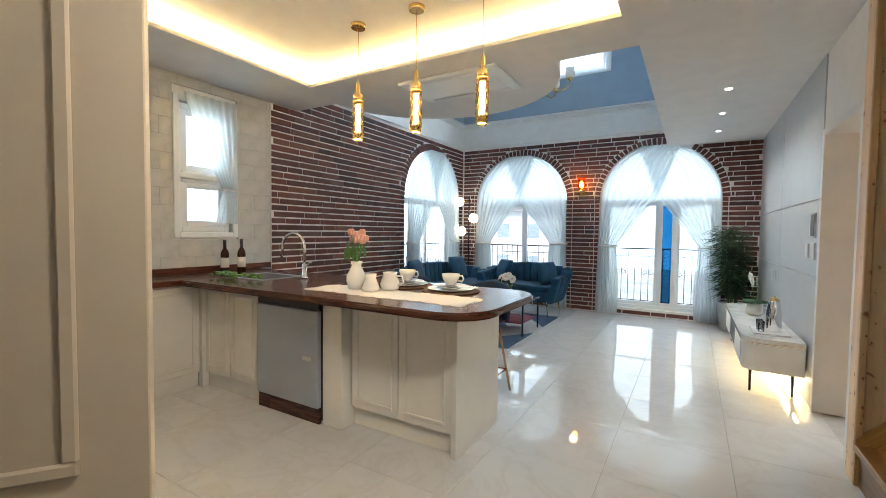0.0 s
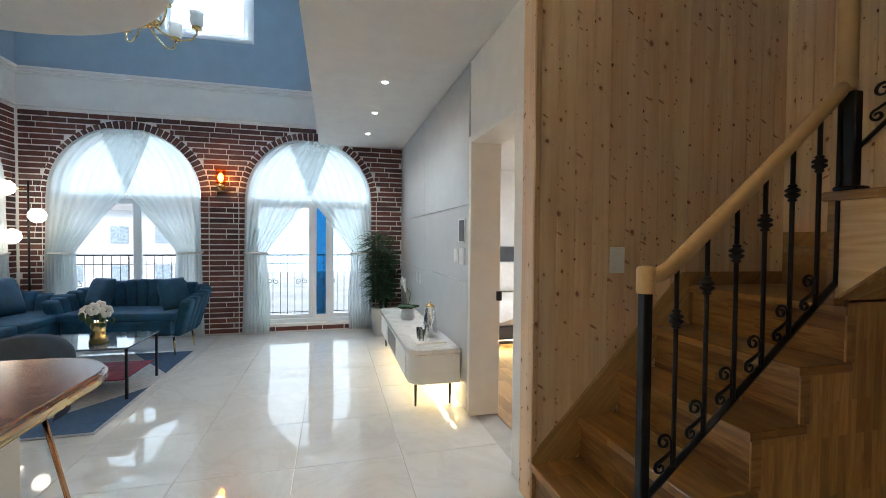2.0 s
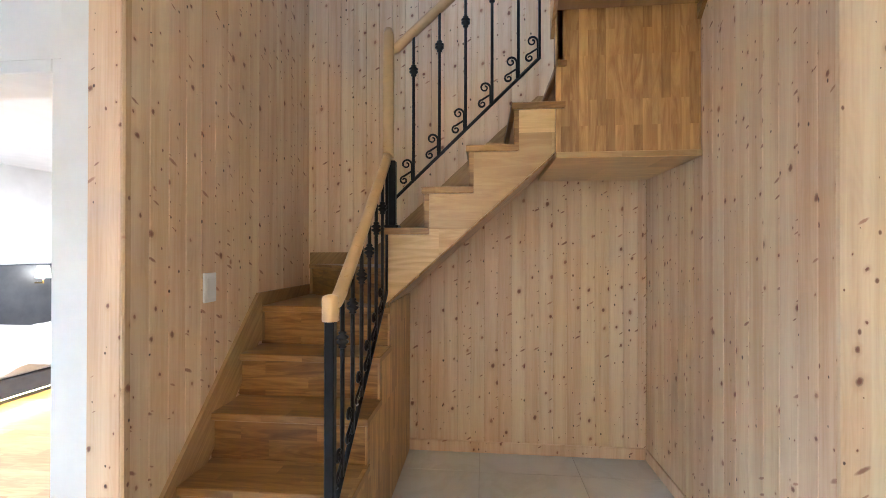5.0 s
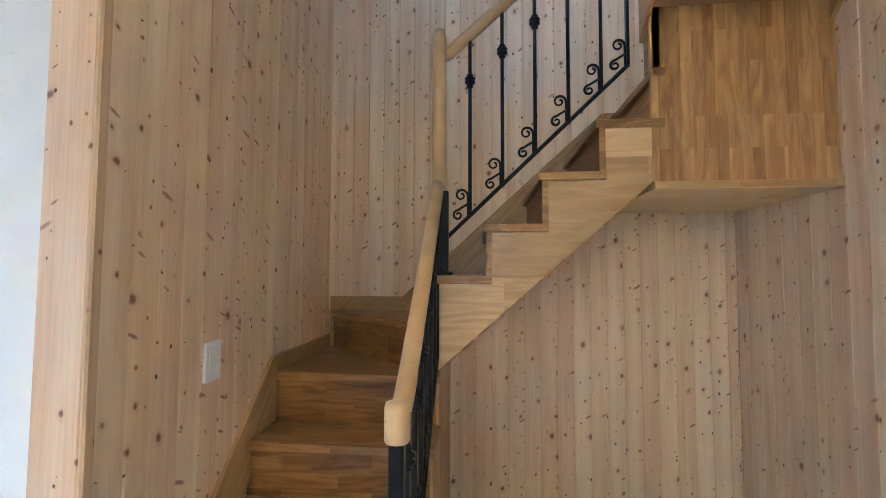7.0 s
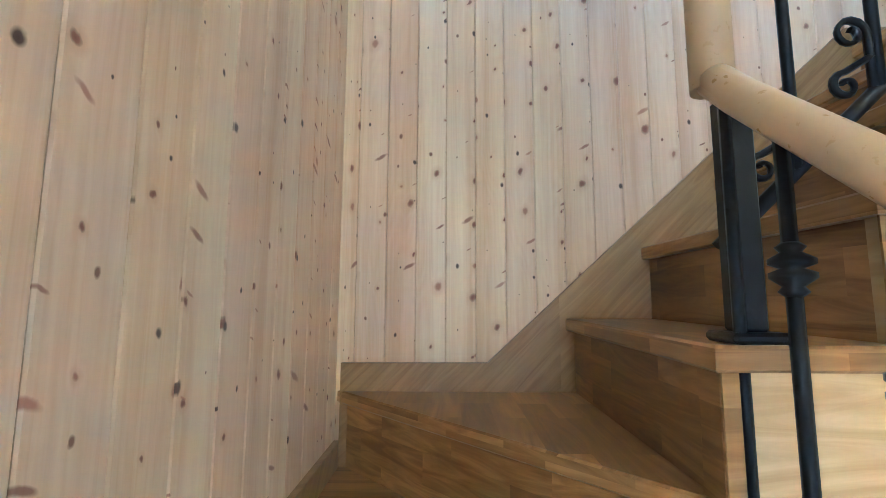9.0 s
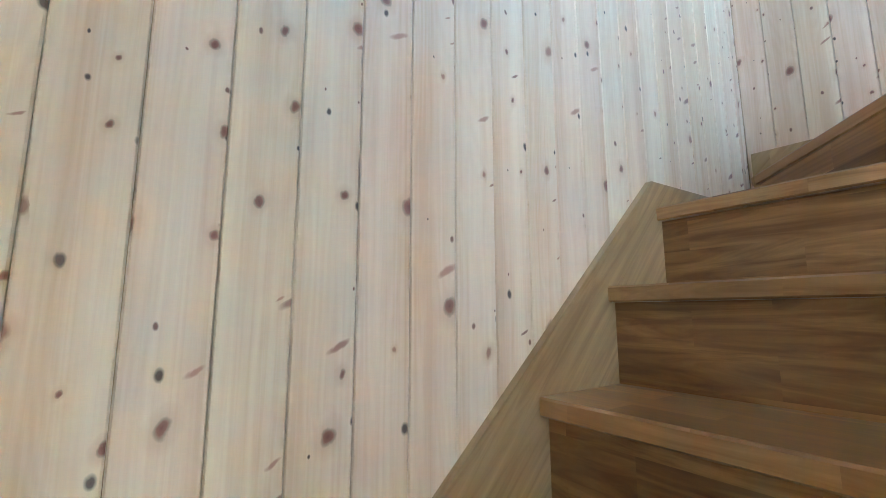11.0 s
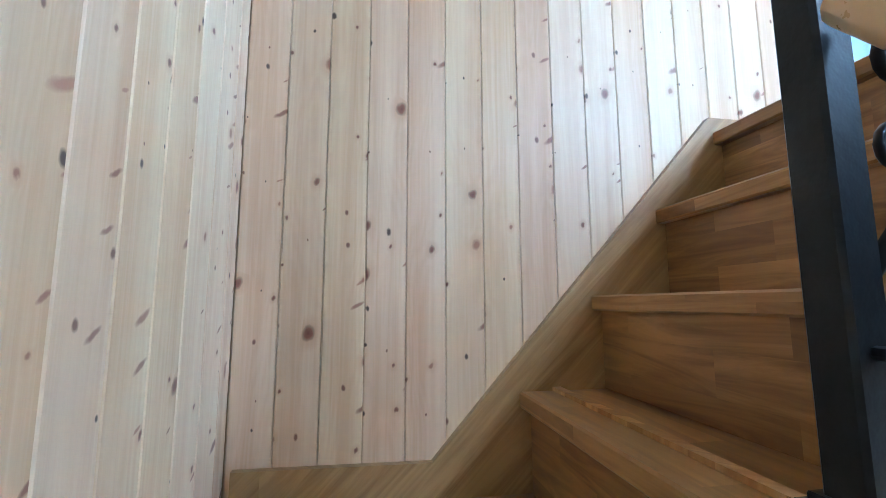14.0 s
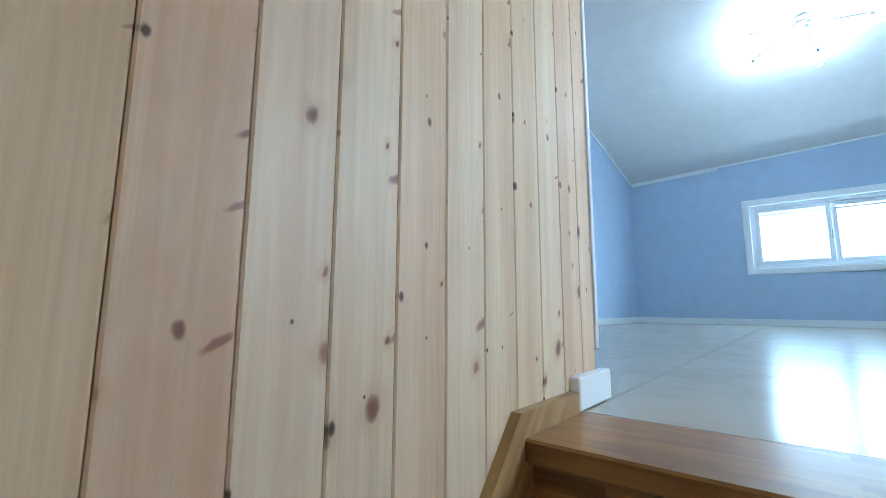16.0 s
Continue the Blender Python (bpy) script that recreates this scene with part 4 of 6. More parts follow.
def rail_run(rail, plane, fixed, us, bar, top, sense):
    """Balusters with collars, scrolls and a sloped bottom bar. bar, top: height as a function of u; sense: which way is up."""
    def P(u, z):
        return (u, fixed, z) if plane == "y" else (fixed, u, z)
    for u in us:
        b, t = bar(u), top(u) - 0.015
        post = part("baluster", tube(bmesh.new(), [P(u, b), P(u, t)], 0.0085, 6), IRON, rail)
        zc = b + 0.75 * (t - b)
        bm = bmesh.new()
        x, y, _ = P(u, 0)
        lathe(bm, (x, y, zc - 0.03), [(0.009, 0), (0.016, 0.006), (0.011, 0.012), (0.024, 0.022), (0.024, 0.028), (0.012, 0.033), (0.024, 0.038), (0.024, 0.044), (0.011, 0.052), (0.016, 0.058), (0.009, 0.064)], 10)
        part("collar", bm, IRON, post)
        scrolls(post, P, u, b, plane, sense)


def scrolls(post, P, u, b, plane, sense):
    c1, c2 = (u - sense * 0.038, b + 0.088), (u - sense * 0.052, b + 0.002)
    a = spiral(c1, 0.028, 0.0 if sense > 0 else math.pi, 1.25 * sense, plane)
    part("scroll", tube(bmesh.new(), [P(u - sense * 0.009, b + 0.0)] + [P(*q) for q in a], 0.0045, 5, flat=1.5), IRON, post)
    a = spiral(c2, 0.023, math.pi * 0.5, 1.2 * sense, plane)
    part("scroll", tube(bmesh.new(), [P(u - sense * 0.008, b + 0.052)] + [P(*q) for q in a], 0.0045, 5, flat=1.5), IRON, post)


railing = thing("stair_railing", (1.93, 3.285, RISE), "black wrought-iron stair railing with round wooden handrail", "railing")
RY = 3.260
part("newel_post", B(1.921, 1.955, RY - 0.017, RY + 0.017, RISE + 0.02, 1.150, bevel=0.004), IRON, railing, "black square iron newel post")
part("newel_base", B(1.897, 1.977, RY - 0.04, RY + 0.04, RISE + 0.0005, RISE + 0.02, bevel=0.006), IRON, railing)
bm = lathe(bmesh.new(), (1.938, RY, 1.148), [(0.027, 0), (0.029, 0.005), (0.029, 0.075), (0.026, 0.085), (0.011, 0.090)], 18)
part("newel_cap", bm, RAILWOOD, railing, "round wooden newel cap")


def bar1(u):
    return 0.482 + 0.845 * (u - 1.965)


def top1(u):
    return 1.212 + 0.892 * (u - 2.03)


part("handrail", tube(bmesh.new(), [(1.945, RY, 1.205), (1.99, RY, 1.208), (2.035, RY, 1.232), (2.40, RY, top1(2.40)), (2.74, RY, top1(2.74)), (2.795, RY, 1.90)], 0.0255, 14), RAILWOOD, railing, "round golden wood handrail")
part("bottom_bar", tube(bmesh.new(), [(1.95, RY, bar1(1.95)), (2.78, RY, bar1(2.78))], 0.0075, 6, flat=1.6), IRON, railing)
rail_run(railing, "y", RY, [2.060, 2.183, 2.306, 2.429, 2.552, 2.678], bar1, top1, 1)
part("newel_post", B(2.778, 2.818, RY - 0.045, RY - 0.005, 7 * RISE + 0.016, 1.87, bevel=0.004), IRON, railing)
part("newel_base", B(2.763, 2.833, 3.195, 3.275, 7 * RISE + 0.0005, 7 * RISE + 0.016, bevel=0.005), IRON, railing)
part("end_bar", tube(bmesh.new(), [(2.775, RY, bar1(2.775)), (2.775, RY, 1.89)], 0.0085, 6), IRON, railing)
part("handrail_post", tube(bmesh.new(), [(2.80, 3.258, 1.885), (2.80, 3.258, 2.55), (2.80, 3.258, 2.585)], [0.031, 0.031, 0.022], 16), RAILWOOD, railing, "upright wooden handrail piece")
RX = 2.822


def bar2(u):
    return 1.638 + 0.951 * (3.26 - u)


def top2(u):
    return 2.49 + 0.88 * (3.22 - u)


part("handrail", tube(bmesh.new(), [(RX, 3.262, 2.48), (RX, 3.22, 2.49), (RX, 2.80, top2(2.80)), (RX, 2.40, top2(2.40)), (RX, 2.37, 3.25)], 0.027, 14), RAILWOOD, railing)
part("bottom_bar", tube(bmesh.new(), [(RX, 3.25, bar2(3.25)), (RX, 2.45, bar2(2.45))], 0.0075, 6, flat=1.6), IRON, railing)
rail_run(railing, "x", RX, [3.124, 2.983, 2.842, 2.701, 2.562], bar2, top2, -1)
end_bar = part("end_bar", B(RX - 0.013, RX + 0.013, 2.446, 2.458, bar2(2.452), 3.16, bevel=0.002), IRON, railing)
scrolls(end_bar, lambda u, z: (RX, u, z), 2.452, bar2(2.452), "x", -1)
part("newel_post", B(2.791, 2.831, 2.303, 2.343, 13 * RISE + 0.02, 3.94, bevel=0.004), IRON, railing)
bm = bmesh.new()
for s, z0, z1 in ((0.048, 0.0005, 0.014), (0.042, 0.0141, 0.022), (0.034, 0.0221, 0.032), (0.027, 0.0321, 0.04)):
    box(bm, 2.811 - s, 2.811 + s, 2.323 - s, 2.323 + s, 13 * RISE + z0, 13 * RISE + z1, bevel=0.002)
part("newel_base", bm, IRON, railing)
part("brace", tube(bmesh.new(), [(2.811, 2.343, 2.96), (RX, 2.452, 2.96)], 0.006, 6), IRON, railing)
part("handrail_post", tube(bmesh.new(), [(2.811, 2.323, 3.94), (2.811, 2.323, 3.98)], 0.034, 16), RAILWOOD, railing)


def bar3(u):
    return 3.01 + 1.13 * (2.80 - u)


def top3(u):
    return 3.80 + 1.13 * (2.80 - u)


part("handrail", tube(bmesh.new(), [(2.82, 2.330, 3.78), (2.78, 2.330, 3.82), (2.2, 2.330, top3(2.2))], 0.027, 14), RAILWOOD, railing)
part("bottom_bar", tube(bmesh.new(), [(2.80, 2.330, bar3(2.80)), (2.20, 2.330, bar3(2.20))], 0.0075, 6, flat=1.6), IRON, railing)
rail_run(railing, "y", 2.330, [2.69, 2.57, 2.45, 2.33], bar3, top3, -1)

plate = thing("light_switch", (2.38, YA, 1.15), "white plastic light switch on the pine wall", "switch")
part("plate", B(2.335, 2.420, YA - 0.012, YA - 0.0005, 1.150, 1.284, bevel=0.003), PVC, plate)
part("rocker", B(2.350, 2.405, YA - 0.017, YA - 0.0125, 1.170, 1.264, bevel=0.002), PVC, plate)

structure("trim_attic_edge", B(1.948, 1.9645, YC - 0.15, YC + 0.004, ZA + 0.11, 6.70, bevel=0.002), PVC, "white edge strip at the end of the plank wall", "trim")

# ---------------------------------------------------------------- curtains
def curtain(axis, wall, c, left, label):
    """Sheer half curtain: full at the arch's head, gathered by a tie at the side, then falling to the floor."""
    inward = -1 if axis == "y" else 1
    s = -1 if left else 1
    loc = (c + s * ARCH_R, wall + inward * 0.06, 0.02) if axis == "y" else (wall + inward * 0.06, c + s * ARCH_R, 0.02)
    t = thing("sheer_curtain", loc, label, "curtain", "sheer curtains")
    bm = bmesh.new()
    rows, cols = 56, 72
    tie, grid = 1.12, []
    for i in range(rows + 1):
        z = SPRING + ARCH_R - 0.01 - (SPRING + ARCH_R - 0.03) * i / rows
        outer = ARCH_R + 0.02 if z < SPRING else math.sqrt(max(0.0, (ARCH_R + 0.015) ** 2 - (z - SPRING) ** 2))
        if z > tie:
            k = (SPRING + ARCH_R - z) / (SPRING + ARCH_R - tie)
            inner = -0.30 * (1 - k / 0.53) if k < 0.53 else 0.56 * ((k - 0.53) / 0.47) ** 0.92
            if z > SPRING:
                inner = max(inner, -outer)
        else:
            k = (tie - z) / tie
            inner = 0.56 - 0.08 * min(1, k * 1.6) + 0.05 * k
            outer += 0.03 * k
        width = max(outer - inner, 0.0)
        depth = 0.010 + 0.030 * (1 - min(1, width / 0.9)) + (0.012 if z < tie else 0)
        row = []
        for j in range(cols + 1):
            f = j / cols
            u = inner + width * f
            fold = math.sin(f * 2 * math.pi * 9 + 0.6 * math.sin(z * 2.1 + c) + (1.3 if left else 0)) + 0.35 * math.sin(f * 2 * math.pi * 17 + z)
            off = 0.045 + depth * fold + (0.012 if left else 0.0)
            p = (c + s * u, wall + inward * off, z) if axis == "y" else (wall + inward * off, c + s * u, z)
            row.append(bm.verts.new(p))
        grid.append(row)
    for a, b in zip(grid, grid[1:]):
        for j in range(cols):
            fc = bm.faces.new((a[j], a[j + 1], b[j + 1], b[j]))
            fc.smooth = True
    part("cloth", bm, SHEER, t)
    u0, u1 = 0.545, ARCH_R + 0.035
    pts = [(u0, 0.02), (u0 + 0.05, 0.085), ((u0 + u1) / 2, 0.10), (u1 - 0.04, 0.085), (u1, 0.02)]
    line = [(c + s * u, wall + inward * d, tie - 0.02 + 0.05 * (u - u0)) if axis == "y" else (wall + inward * d, c + s * u, tie - 0.02 + 0.05 * (u - u0)) for u, d in pts]
    part("tieback", tube(bm=bmesh.new(), pts=line, r=0.02, n=8, flat=0.4), LINEN, t, "white fabric tieback")


for c in ARCHES:
    for left in (True, False):
        curtain("y", YW - 0.03, c, left, "white sheer curtain tied back in an arched window")
for left in (True, False):
    curtain("x", XL + 0.03, ARCH_LEFT, left, "white sheer curtain tied back in an arched window")
kc = thing("kitchen_curtain", (XL + 0.02, 3.5, 1.3), "short white sheer curtain gathered at the kitchen window", "curtain")
bm = bmesh.new()
grid = []
for i in range(31):
    z = 2.50 - 1.15 * i / 30
    w = 0.50 - 0.36 * min(1, i / 22) ** 1.2 if i < 23 else 0.14 + 0.012 * (i - 22)
    grid.append([bm.verts.new((XL + 0.035 + 0.014 * math.sin(j / 40 * 2 * math.pi * 7 + z), 3.58 - w * (1 - j / 40), z)) for j in range(41)])
for a, b in zip(grid, grid[1:]):
    for j in range(40):
        f = bm.faces.new((a[j], a[j + 1], b[j + 1], b[j]))
        f.smooth = True
part("cloth", bm, SHEER, kc)
part("tieback", tube(bmesh.new(), [(XL + 0.02, 3.42, 1.68), (XL + 0.07, 3.50, 1.67), (XL + 0.02, 3.585, 1.68)], 0.02, 8, flat=0.4), LINEN, kc)

# ---------------------------------------------------------------- kitchen
CT = 0.90
base_units = []


def cabinet(name, x0, x1, y0, y1, face, doors, label, kick=0.12):
    """Base unit with a recessed kick board and framed doors; face: the side that the doors are on."""
    t = thing(name, ((x0 + x1) / 2, (y0 + y1) / 2, 0), label, "cabinet", "kitchen base units")
    part("body", B(x0, x1, y0, y1, kick, CT - 0.045), LACQUER, t)
    if face == "y":
        part("kick_board", B(x0, x1, y0 + 0.012, y0 + 0.027, 0.005, kick - 0.004), LACQUER, t)
    else:
        part("kick_board", B(x1 - 0.027, x1 - 0.012, y0, y1, 0.005, kick - 0.004), LACQUER, t)
    n = doors
    for i in range(n):
        if face == "y":
            a, b = x0 + (x1 - x0) * i / n + 0.004, x0 + (x1 - x0) * (i + 1) / n - 0.004
            d = part("door", B(a, b, y0 - 0.02, y0 - 0.001, kick + 0.01, CT - 0.06, bevel=0.003), LACQUER, t)
            bm = bmesh.new()
            for p, q, r, s in ((a + 0.04, b - 0.04, kick + 0.055, kick + 0.075), (a + 0.04, b - 0.04, CT - 0.125, CT - 0.105), (a + 0.04, a + 0.06, kick + 0.075, CT - 0.125), (b - 0.06, b - 0.04, kick + 0.075, CT - 0.125)):
                box(bm, p, q, y0 - 0.028, y0 - 0.0195, r, s, bevel=0.003)
            part("moulding", bm, LACQUER, d)
            part("edge_pull", B(a + 0.08, b - 0.08, y0 - 0.024, y0 - 0.002, CT - 0.059, CT - 0.052), STEEL, d, "slim metal edge pull")
        else:
            a, b = y0 + (y1 - y0) * i / n + 0.004, y0 + (y1 - y0) * (i + 1) / n - 0.004
            d = part("door", B(x1 + 0.001, x1 + 0.02, a, b, kick + 0.01, CT - 0.06, bevel=0.003), LACQUER, t)
            bm = bmesh.new()
            for p, q, r, s in ((a + 0.04, b - 0.04, kick + 0.055, kick + 0.075), (a + 0.04, b - 0.04, CT - 0.125, CT - 0.105), (a + 0.04, a + 0.06, kick + 0.075, CT - 0.125), (b - 0.06, b - 0.04, kick + 0.075, CT - 0.125)):
                box(bm, x1 + 0.0195, x1 + 0.028, p, q, r, s, bevel=0.003)
            part("moulding", bm, LACQUER, d)
    return t


PF = 3.03    # front of the peninsula's units
cabinet("base_cabinet", XL, -2.34, 1.2, 1.8, "x", 1, "cream panelled base cabinet below the walnut worktop")
cabinet("base_cabinet", XL, -2.34, 1.81, 2.41, "x", 1, "cream panelled base cabinet below the walnut worktop")
cabinet("base_cabinet", XL, -2.34, 2.42, 2.98, "x", 1, "cream panelled base cabinet beside the corner")
fill = thing("corner_filler", (-2.32, 3.05, 0), "cream corner filler strip between the base cabinets", "panel")
part("strip", B(-2.345, -2.296, 2.985, 3.04, 0.0, CT - 0.046, bevel=0.002), LACQUER, fill)
cabinet("base_cabinet", -2.295, -1.63, PF + 0.0, PF + 0.6, "y", 2, "cream corner base cabinet with two panelled doors")
cabinet("peninsula_cabinet", -0.79, -0.025, PF + 0.10, PF + 0.64, "y", 2, "cream peninsula cabinet with two panelled doors")
part_end = thing("end_panel", (-0.04, 3.4, 0), "cream end panel of the kitchen peninsula", "panel")
part("panel", B(-0.021, 0.015, PF + 0.06, PF + 0.66, 0.0, CT - 0.046, bevel=0.002), LACQUER, part_end)
side = thing("filler_panel", (-0.85, 3.3, 0), "cream filler panel beside the dishwasher", "panel")
part("panel", B(-0.962, -0.795, PF - 0.01, PF + 0.64, 0.0, CT - 0.046, bevel=0.002), LACQUER, side)
back = thing("back_panel", (-1.4, 3.66, 0), "cream back panel of the kitchen peninsula", "panel")
part("panel", B(-2.3, -0.023, PF + 0.645, PF + 0.665, 0.0, CT - 0.046, bevel=0.002), LACQUER, back)
dw = thing("dishwasher", (-1.28, 3.3, 0), "silver dishwasher with a black control strip", "dishwasher")
part("body", B(-1.605, -0.970, PF - 0.005, PF + 0.6, 0.02, CT - 0.05), BLACK, dw)
part("door", B(-1.600, -0.975, PF - 0.045, PF - 0.006, 0.11, CT - 0.135, bevel=0.005), SILVER, dw, "brushed silver door")
part("control_strip", B(-1.600, -0.975, PF - 0.035, PF - 0.006, CT - 0.13, CT - 0.06, bevel=0.004), BLACK, dw, "black handle strip")
part("plinth", B(-1.600, -0.975, PF - 0.03, PF - 0.006, 0.0, 0.105, bevel=0.003), WALNUT, dw, "dark brown plinth")
part("badge", B(-1.12, -1.03, PF - 0.047, PF - 0.0445, 0.42, 0.45), CHROME, dw)

top = thing("worktop", (-1.0, 3.4, CT - 0.045), "dark walnut worktop with rounded peninsula corners", "worktop")


def rounded_rect(x0, x1, y0, y1, rs):
    out = []
    for (cx, cy, a0), r in zip(((x1, y0, -90), (x1, y1, 0), (x0, y1, 90), (x0, y0, 180)), rs):
        sx, sy = (-1 if cx == x1 else 1), (1 if cy == y0 else -1)
        if r == 0:
            out.append((cx, cy))
            continue
        for i in range(9):
            a = radians(a0 + 90 * i / 8)
            out.append((cx + sx * r + r * math.cos(a), cy + sy * r + r * math.sin(a)))
    return out


bm = prism(bmesh.new(), rounded_rect(-2.27, 0.27, 2.80, 3.84, (0.26, 0.24, 0, 0)), "z", CT - 0.044, CT)
bmesh.ops.bevel(bm, geom=[e for e in bm.edges if abs(e.verts[0].co.z - e.verts[1].co.z) < 1e-5], offset=0.012, segments=3, affect="EDGES")
part("slab", bm, WALNUT, top)
part("slab", B(XL, -2.271, 1.2, 3.84, CT - 0.044, CT, bevel=0.006), WALNUT, top)
sink = thing("sink", (-1.95, 3.35, CT), "dark inset sink with a leafy salad beside it", "sink")
bm = bmesh.new()
for a, b, c, d in ((-2.25, -1.75, 3.14, 3.17), (-2.25, -1.75, 3.53, 3.56), (-2.25, -2.22, 3.17, 3.53), (-1.78, -1.75, 3.17, 3.53)):
    box(bm, a, b, c, d, CT + 0.0005, CT + 0.006, bevel=0.002)
part("rim", bm, STEEL, sink)
part("basin", B(-2.22, -1.78, 3.17, 3.53, CT + 0.0005, CT + 0.003), BLACK, sink)
tap = thing("kitchen_tap", (-1.62, 3.45, CT), "chrome gooseneck kitchen tap", "tap")
part("base", lathe(bmesh.new(), (-1.62, 3.45, CT), [(0.03, 0), (0.03, 0.012), (0.02, 0.02), (0.018, 0.12)], 16), CHROME, tap)
pts = [(-1.62, 3.45, CT + 0.10), (-1.62, 3.45, CT + 0.26)] + [(-1.62 - 0.11 + 0.11 * math.cos(a), 3.45 - 0.02 + 0.02 * math.cos(a), CT + 0.26 + 0.11 * math.sin(a)) for a in [math.pi * i / 12 for i in range(1, 12)]] + [(-1.84, 3.41, CT + 0.24), (-1.85, 3.408, CT + 0.16)]
part("spout", tube(bmesh.new(), pts, 0.012, 10), CHROME, tap)
part("lever", tube(bmesh.new(), [(-1.60, 3.45, CT + 0.10), (-1.55, 3.44, CT + 0.13), (-1.52, 3.43, CT + 0.14)], 0.007, 8), CHROME, tap)
rng = random.Random(5)
salad = thing("salad_leaves", (-2.0, 3.13, CT + 0.004), "fresh green salad leaves beside the sink", "vegetables")
bm = bmesh.new()
for i in range(46):
    x, y = -2.0 + rng.uniform(-0.25, 0.25), 3.10 + rng.uniform(-0.07, 0.05)
    ball(bm, (x, y, CT + 0.022 + rng.uniform(0, 0.025)), 0.022, rng.uniform(0.7, 1.4), rng.uniform(0.6, 1.2), rng.uniform(0.35, 0.7), 7, 5)
part("leaves", bm, FRESH, salad)


part("upstand", B(XL + 0.001, XL + 0.018, 1.2, 3.98, CT + 0.0005, CT + 0.055, bevel=0.002), WALNUT, top)


def bottle(x, y, h=0.30):
    t = thing("wine_bottle", (x, y, CT), "dark wine bottle with a pale label", "bottle", "wine bottles")
    part("glass", lathe(bmesh.new(), (x, y, CT), [(0.03, 0), (0.036, 0.004), (0.036, h * 0.58), (0.030, h * 0.66), (0.014, h * 0.74), (0.013, h * 0.93)], 18), BOTTLE, t)
    part("label", lathe(bmesh.new(), (x, y, CT + h * 0.16), [(0.0365, 0), (0.0366, h * 0.3)], 18), PORCELAIN, t, "cream paper label")
    part("capsule", lathe(bmesh.new(), (x, y, CT + h * 0.86), [(0.0145, 0), (0.0145, h * 0.13), (0.012, h * 0.14)], 14), BLACK, t)


bottle(-2.57, 3.36)
bottle(-2.50, 3.48, 0.31)


def vase(x, y, h, label, prof=None):
    t = thing("vase", (x, y, CT + 0.004), label, "vase")
    prof = prof or [(0.035, 0), (0.05, 0.01), (0.068, 0.30), (0.066, 0.5), (0.035, 0.78), (0.032, 0.86), (0.042, 1.0)]
    part("body", lathe(bmesh.new(), (x, y, CT + 0.004), [(r, z * h) for r, z in prof], 22), PORCELAIN, t)
    return t


VX, VY = -0.83, 3.20
vase(VX, VY, 0.19, "white porcelain vase on the lace runner")
tulips = thing("tulip_bouquet", (VX, VY, CT + 0.19), "pink tulips with green stems in the white vase", "flowers")
bm, bl, rng = bmesh.new(), bmesh.new(), random.Random(7)
for i in range(9):
    a, r = rng.uniform(0, 6.28), rng.uniform(0.01, 0.075)
    tipp = (VX + r * math.cos(a), VY + r * math.sin(a), CT + 0.34 + rng.uniform(-0.02, 0.04))
    part("stem", tube(bmesh.new(), [(VX, VY, CT + 0.15), (VX + 0.5 * r * math.cos(a), VY + 0.5 * r * math.sin(a), CT + 0.25), tipp], 0.0035, 5), FRESH, tulips)
    fl = bmesh.new()
    for k in range(5):
        b = 6.28 * k / 5
        ball(fl, (tipp[0] + 0.012 * math.cos(b), tipp[1] + 0.012 * math.sin(b), tipp[2] + 0.012), 0.016, 0.9, 0.9, 1.5, 8, 6)
    part("blossom", fl, PINK, tulips)
for i in range(16):
    a, r = rng.uniform(0, 6.28), rng.uniform(0.03, 0.085)
    ball(bl, (VX + r * math.cos(a), VY + r * math.sin(a), CT + 0.24 + rng.uniform(-0.03, 0.05)), 0.02, 0.5, 0.5, rng.uniform(1.2, 2.2), 7, 5)
part("foliage", bl, FRESH, tulips)
jug = vase(-0.68, 3.17, 0.115, "small white porcelain milk jug", [(0.04, 0), (0.055, 0.03), (0.06, 0.2), (0.035, 0.75), (0.04, 1.0)])
cream = vase(-0.62, 3.30, 0.12, "white porcelain coffee pot with a handle", [(0.035, 0), (0.06, 0.06), (0.068, 0.35), (0.045, 0.85), (0.05, 1.0)])
part("handle", tube(bmesh.new(), [(-0.565, 3.30, CT + 0.1), (-0.52, 3.30, CT + 0.1), (-0.505, 3.30, CT + 0.06), (-0.56, 3.30, CT + 0.035)], 0.006, 7), PORCELAIN, cream)


def runner_outline():
    out = []
    for k in range(120):
        t = k / 120 * 2 * math.pi
        x = -0.52 + 0.60 * max(-1, min(1, 1.25 * math.cos(t)))
        y = 3.16 + 0.15 * max(-1, min(1, 1.5 * math.sin(t)))
        w = 0.034 * abs(math.sin(k * 1.05)) ** 0.6 - 0.02 + 0.012 * math.sin(k * 0.37)
        out.append((x + w * math.cos(t), y + w * math.sin(t)))
    return out


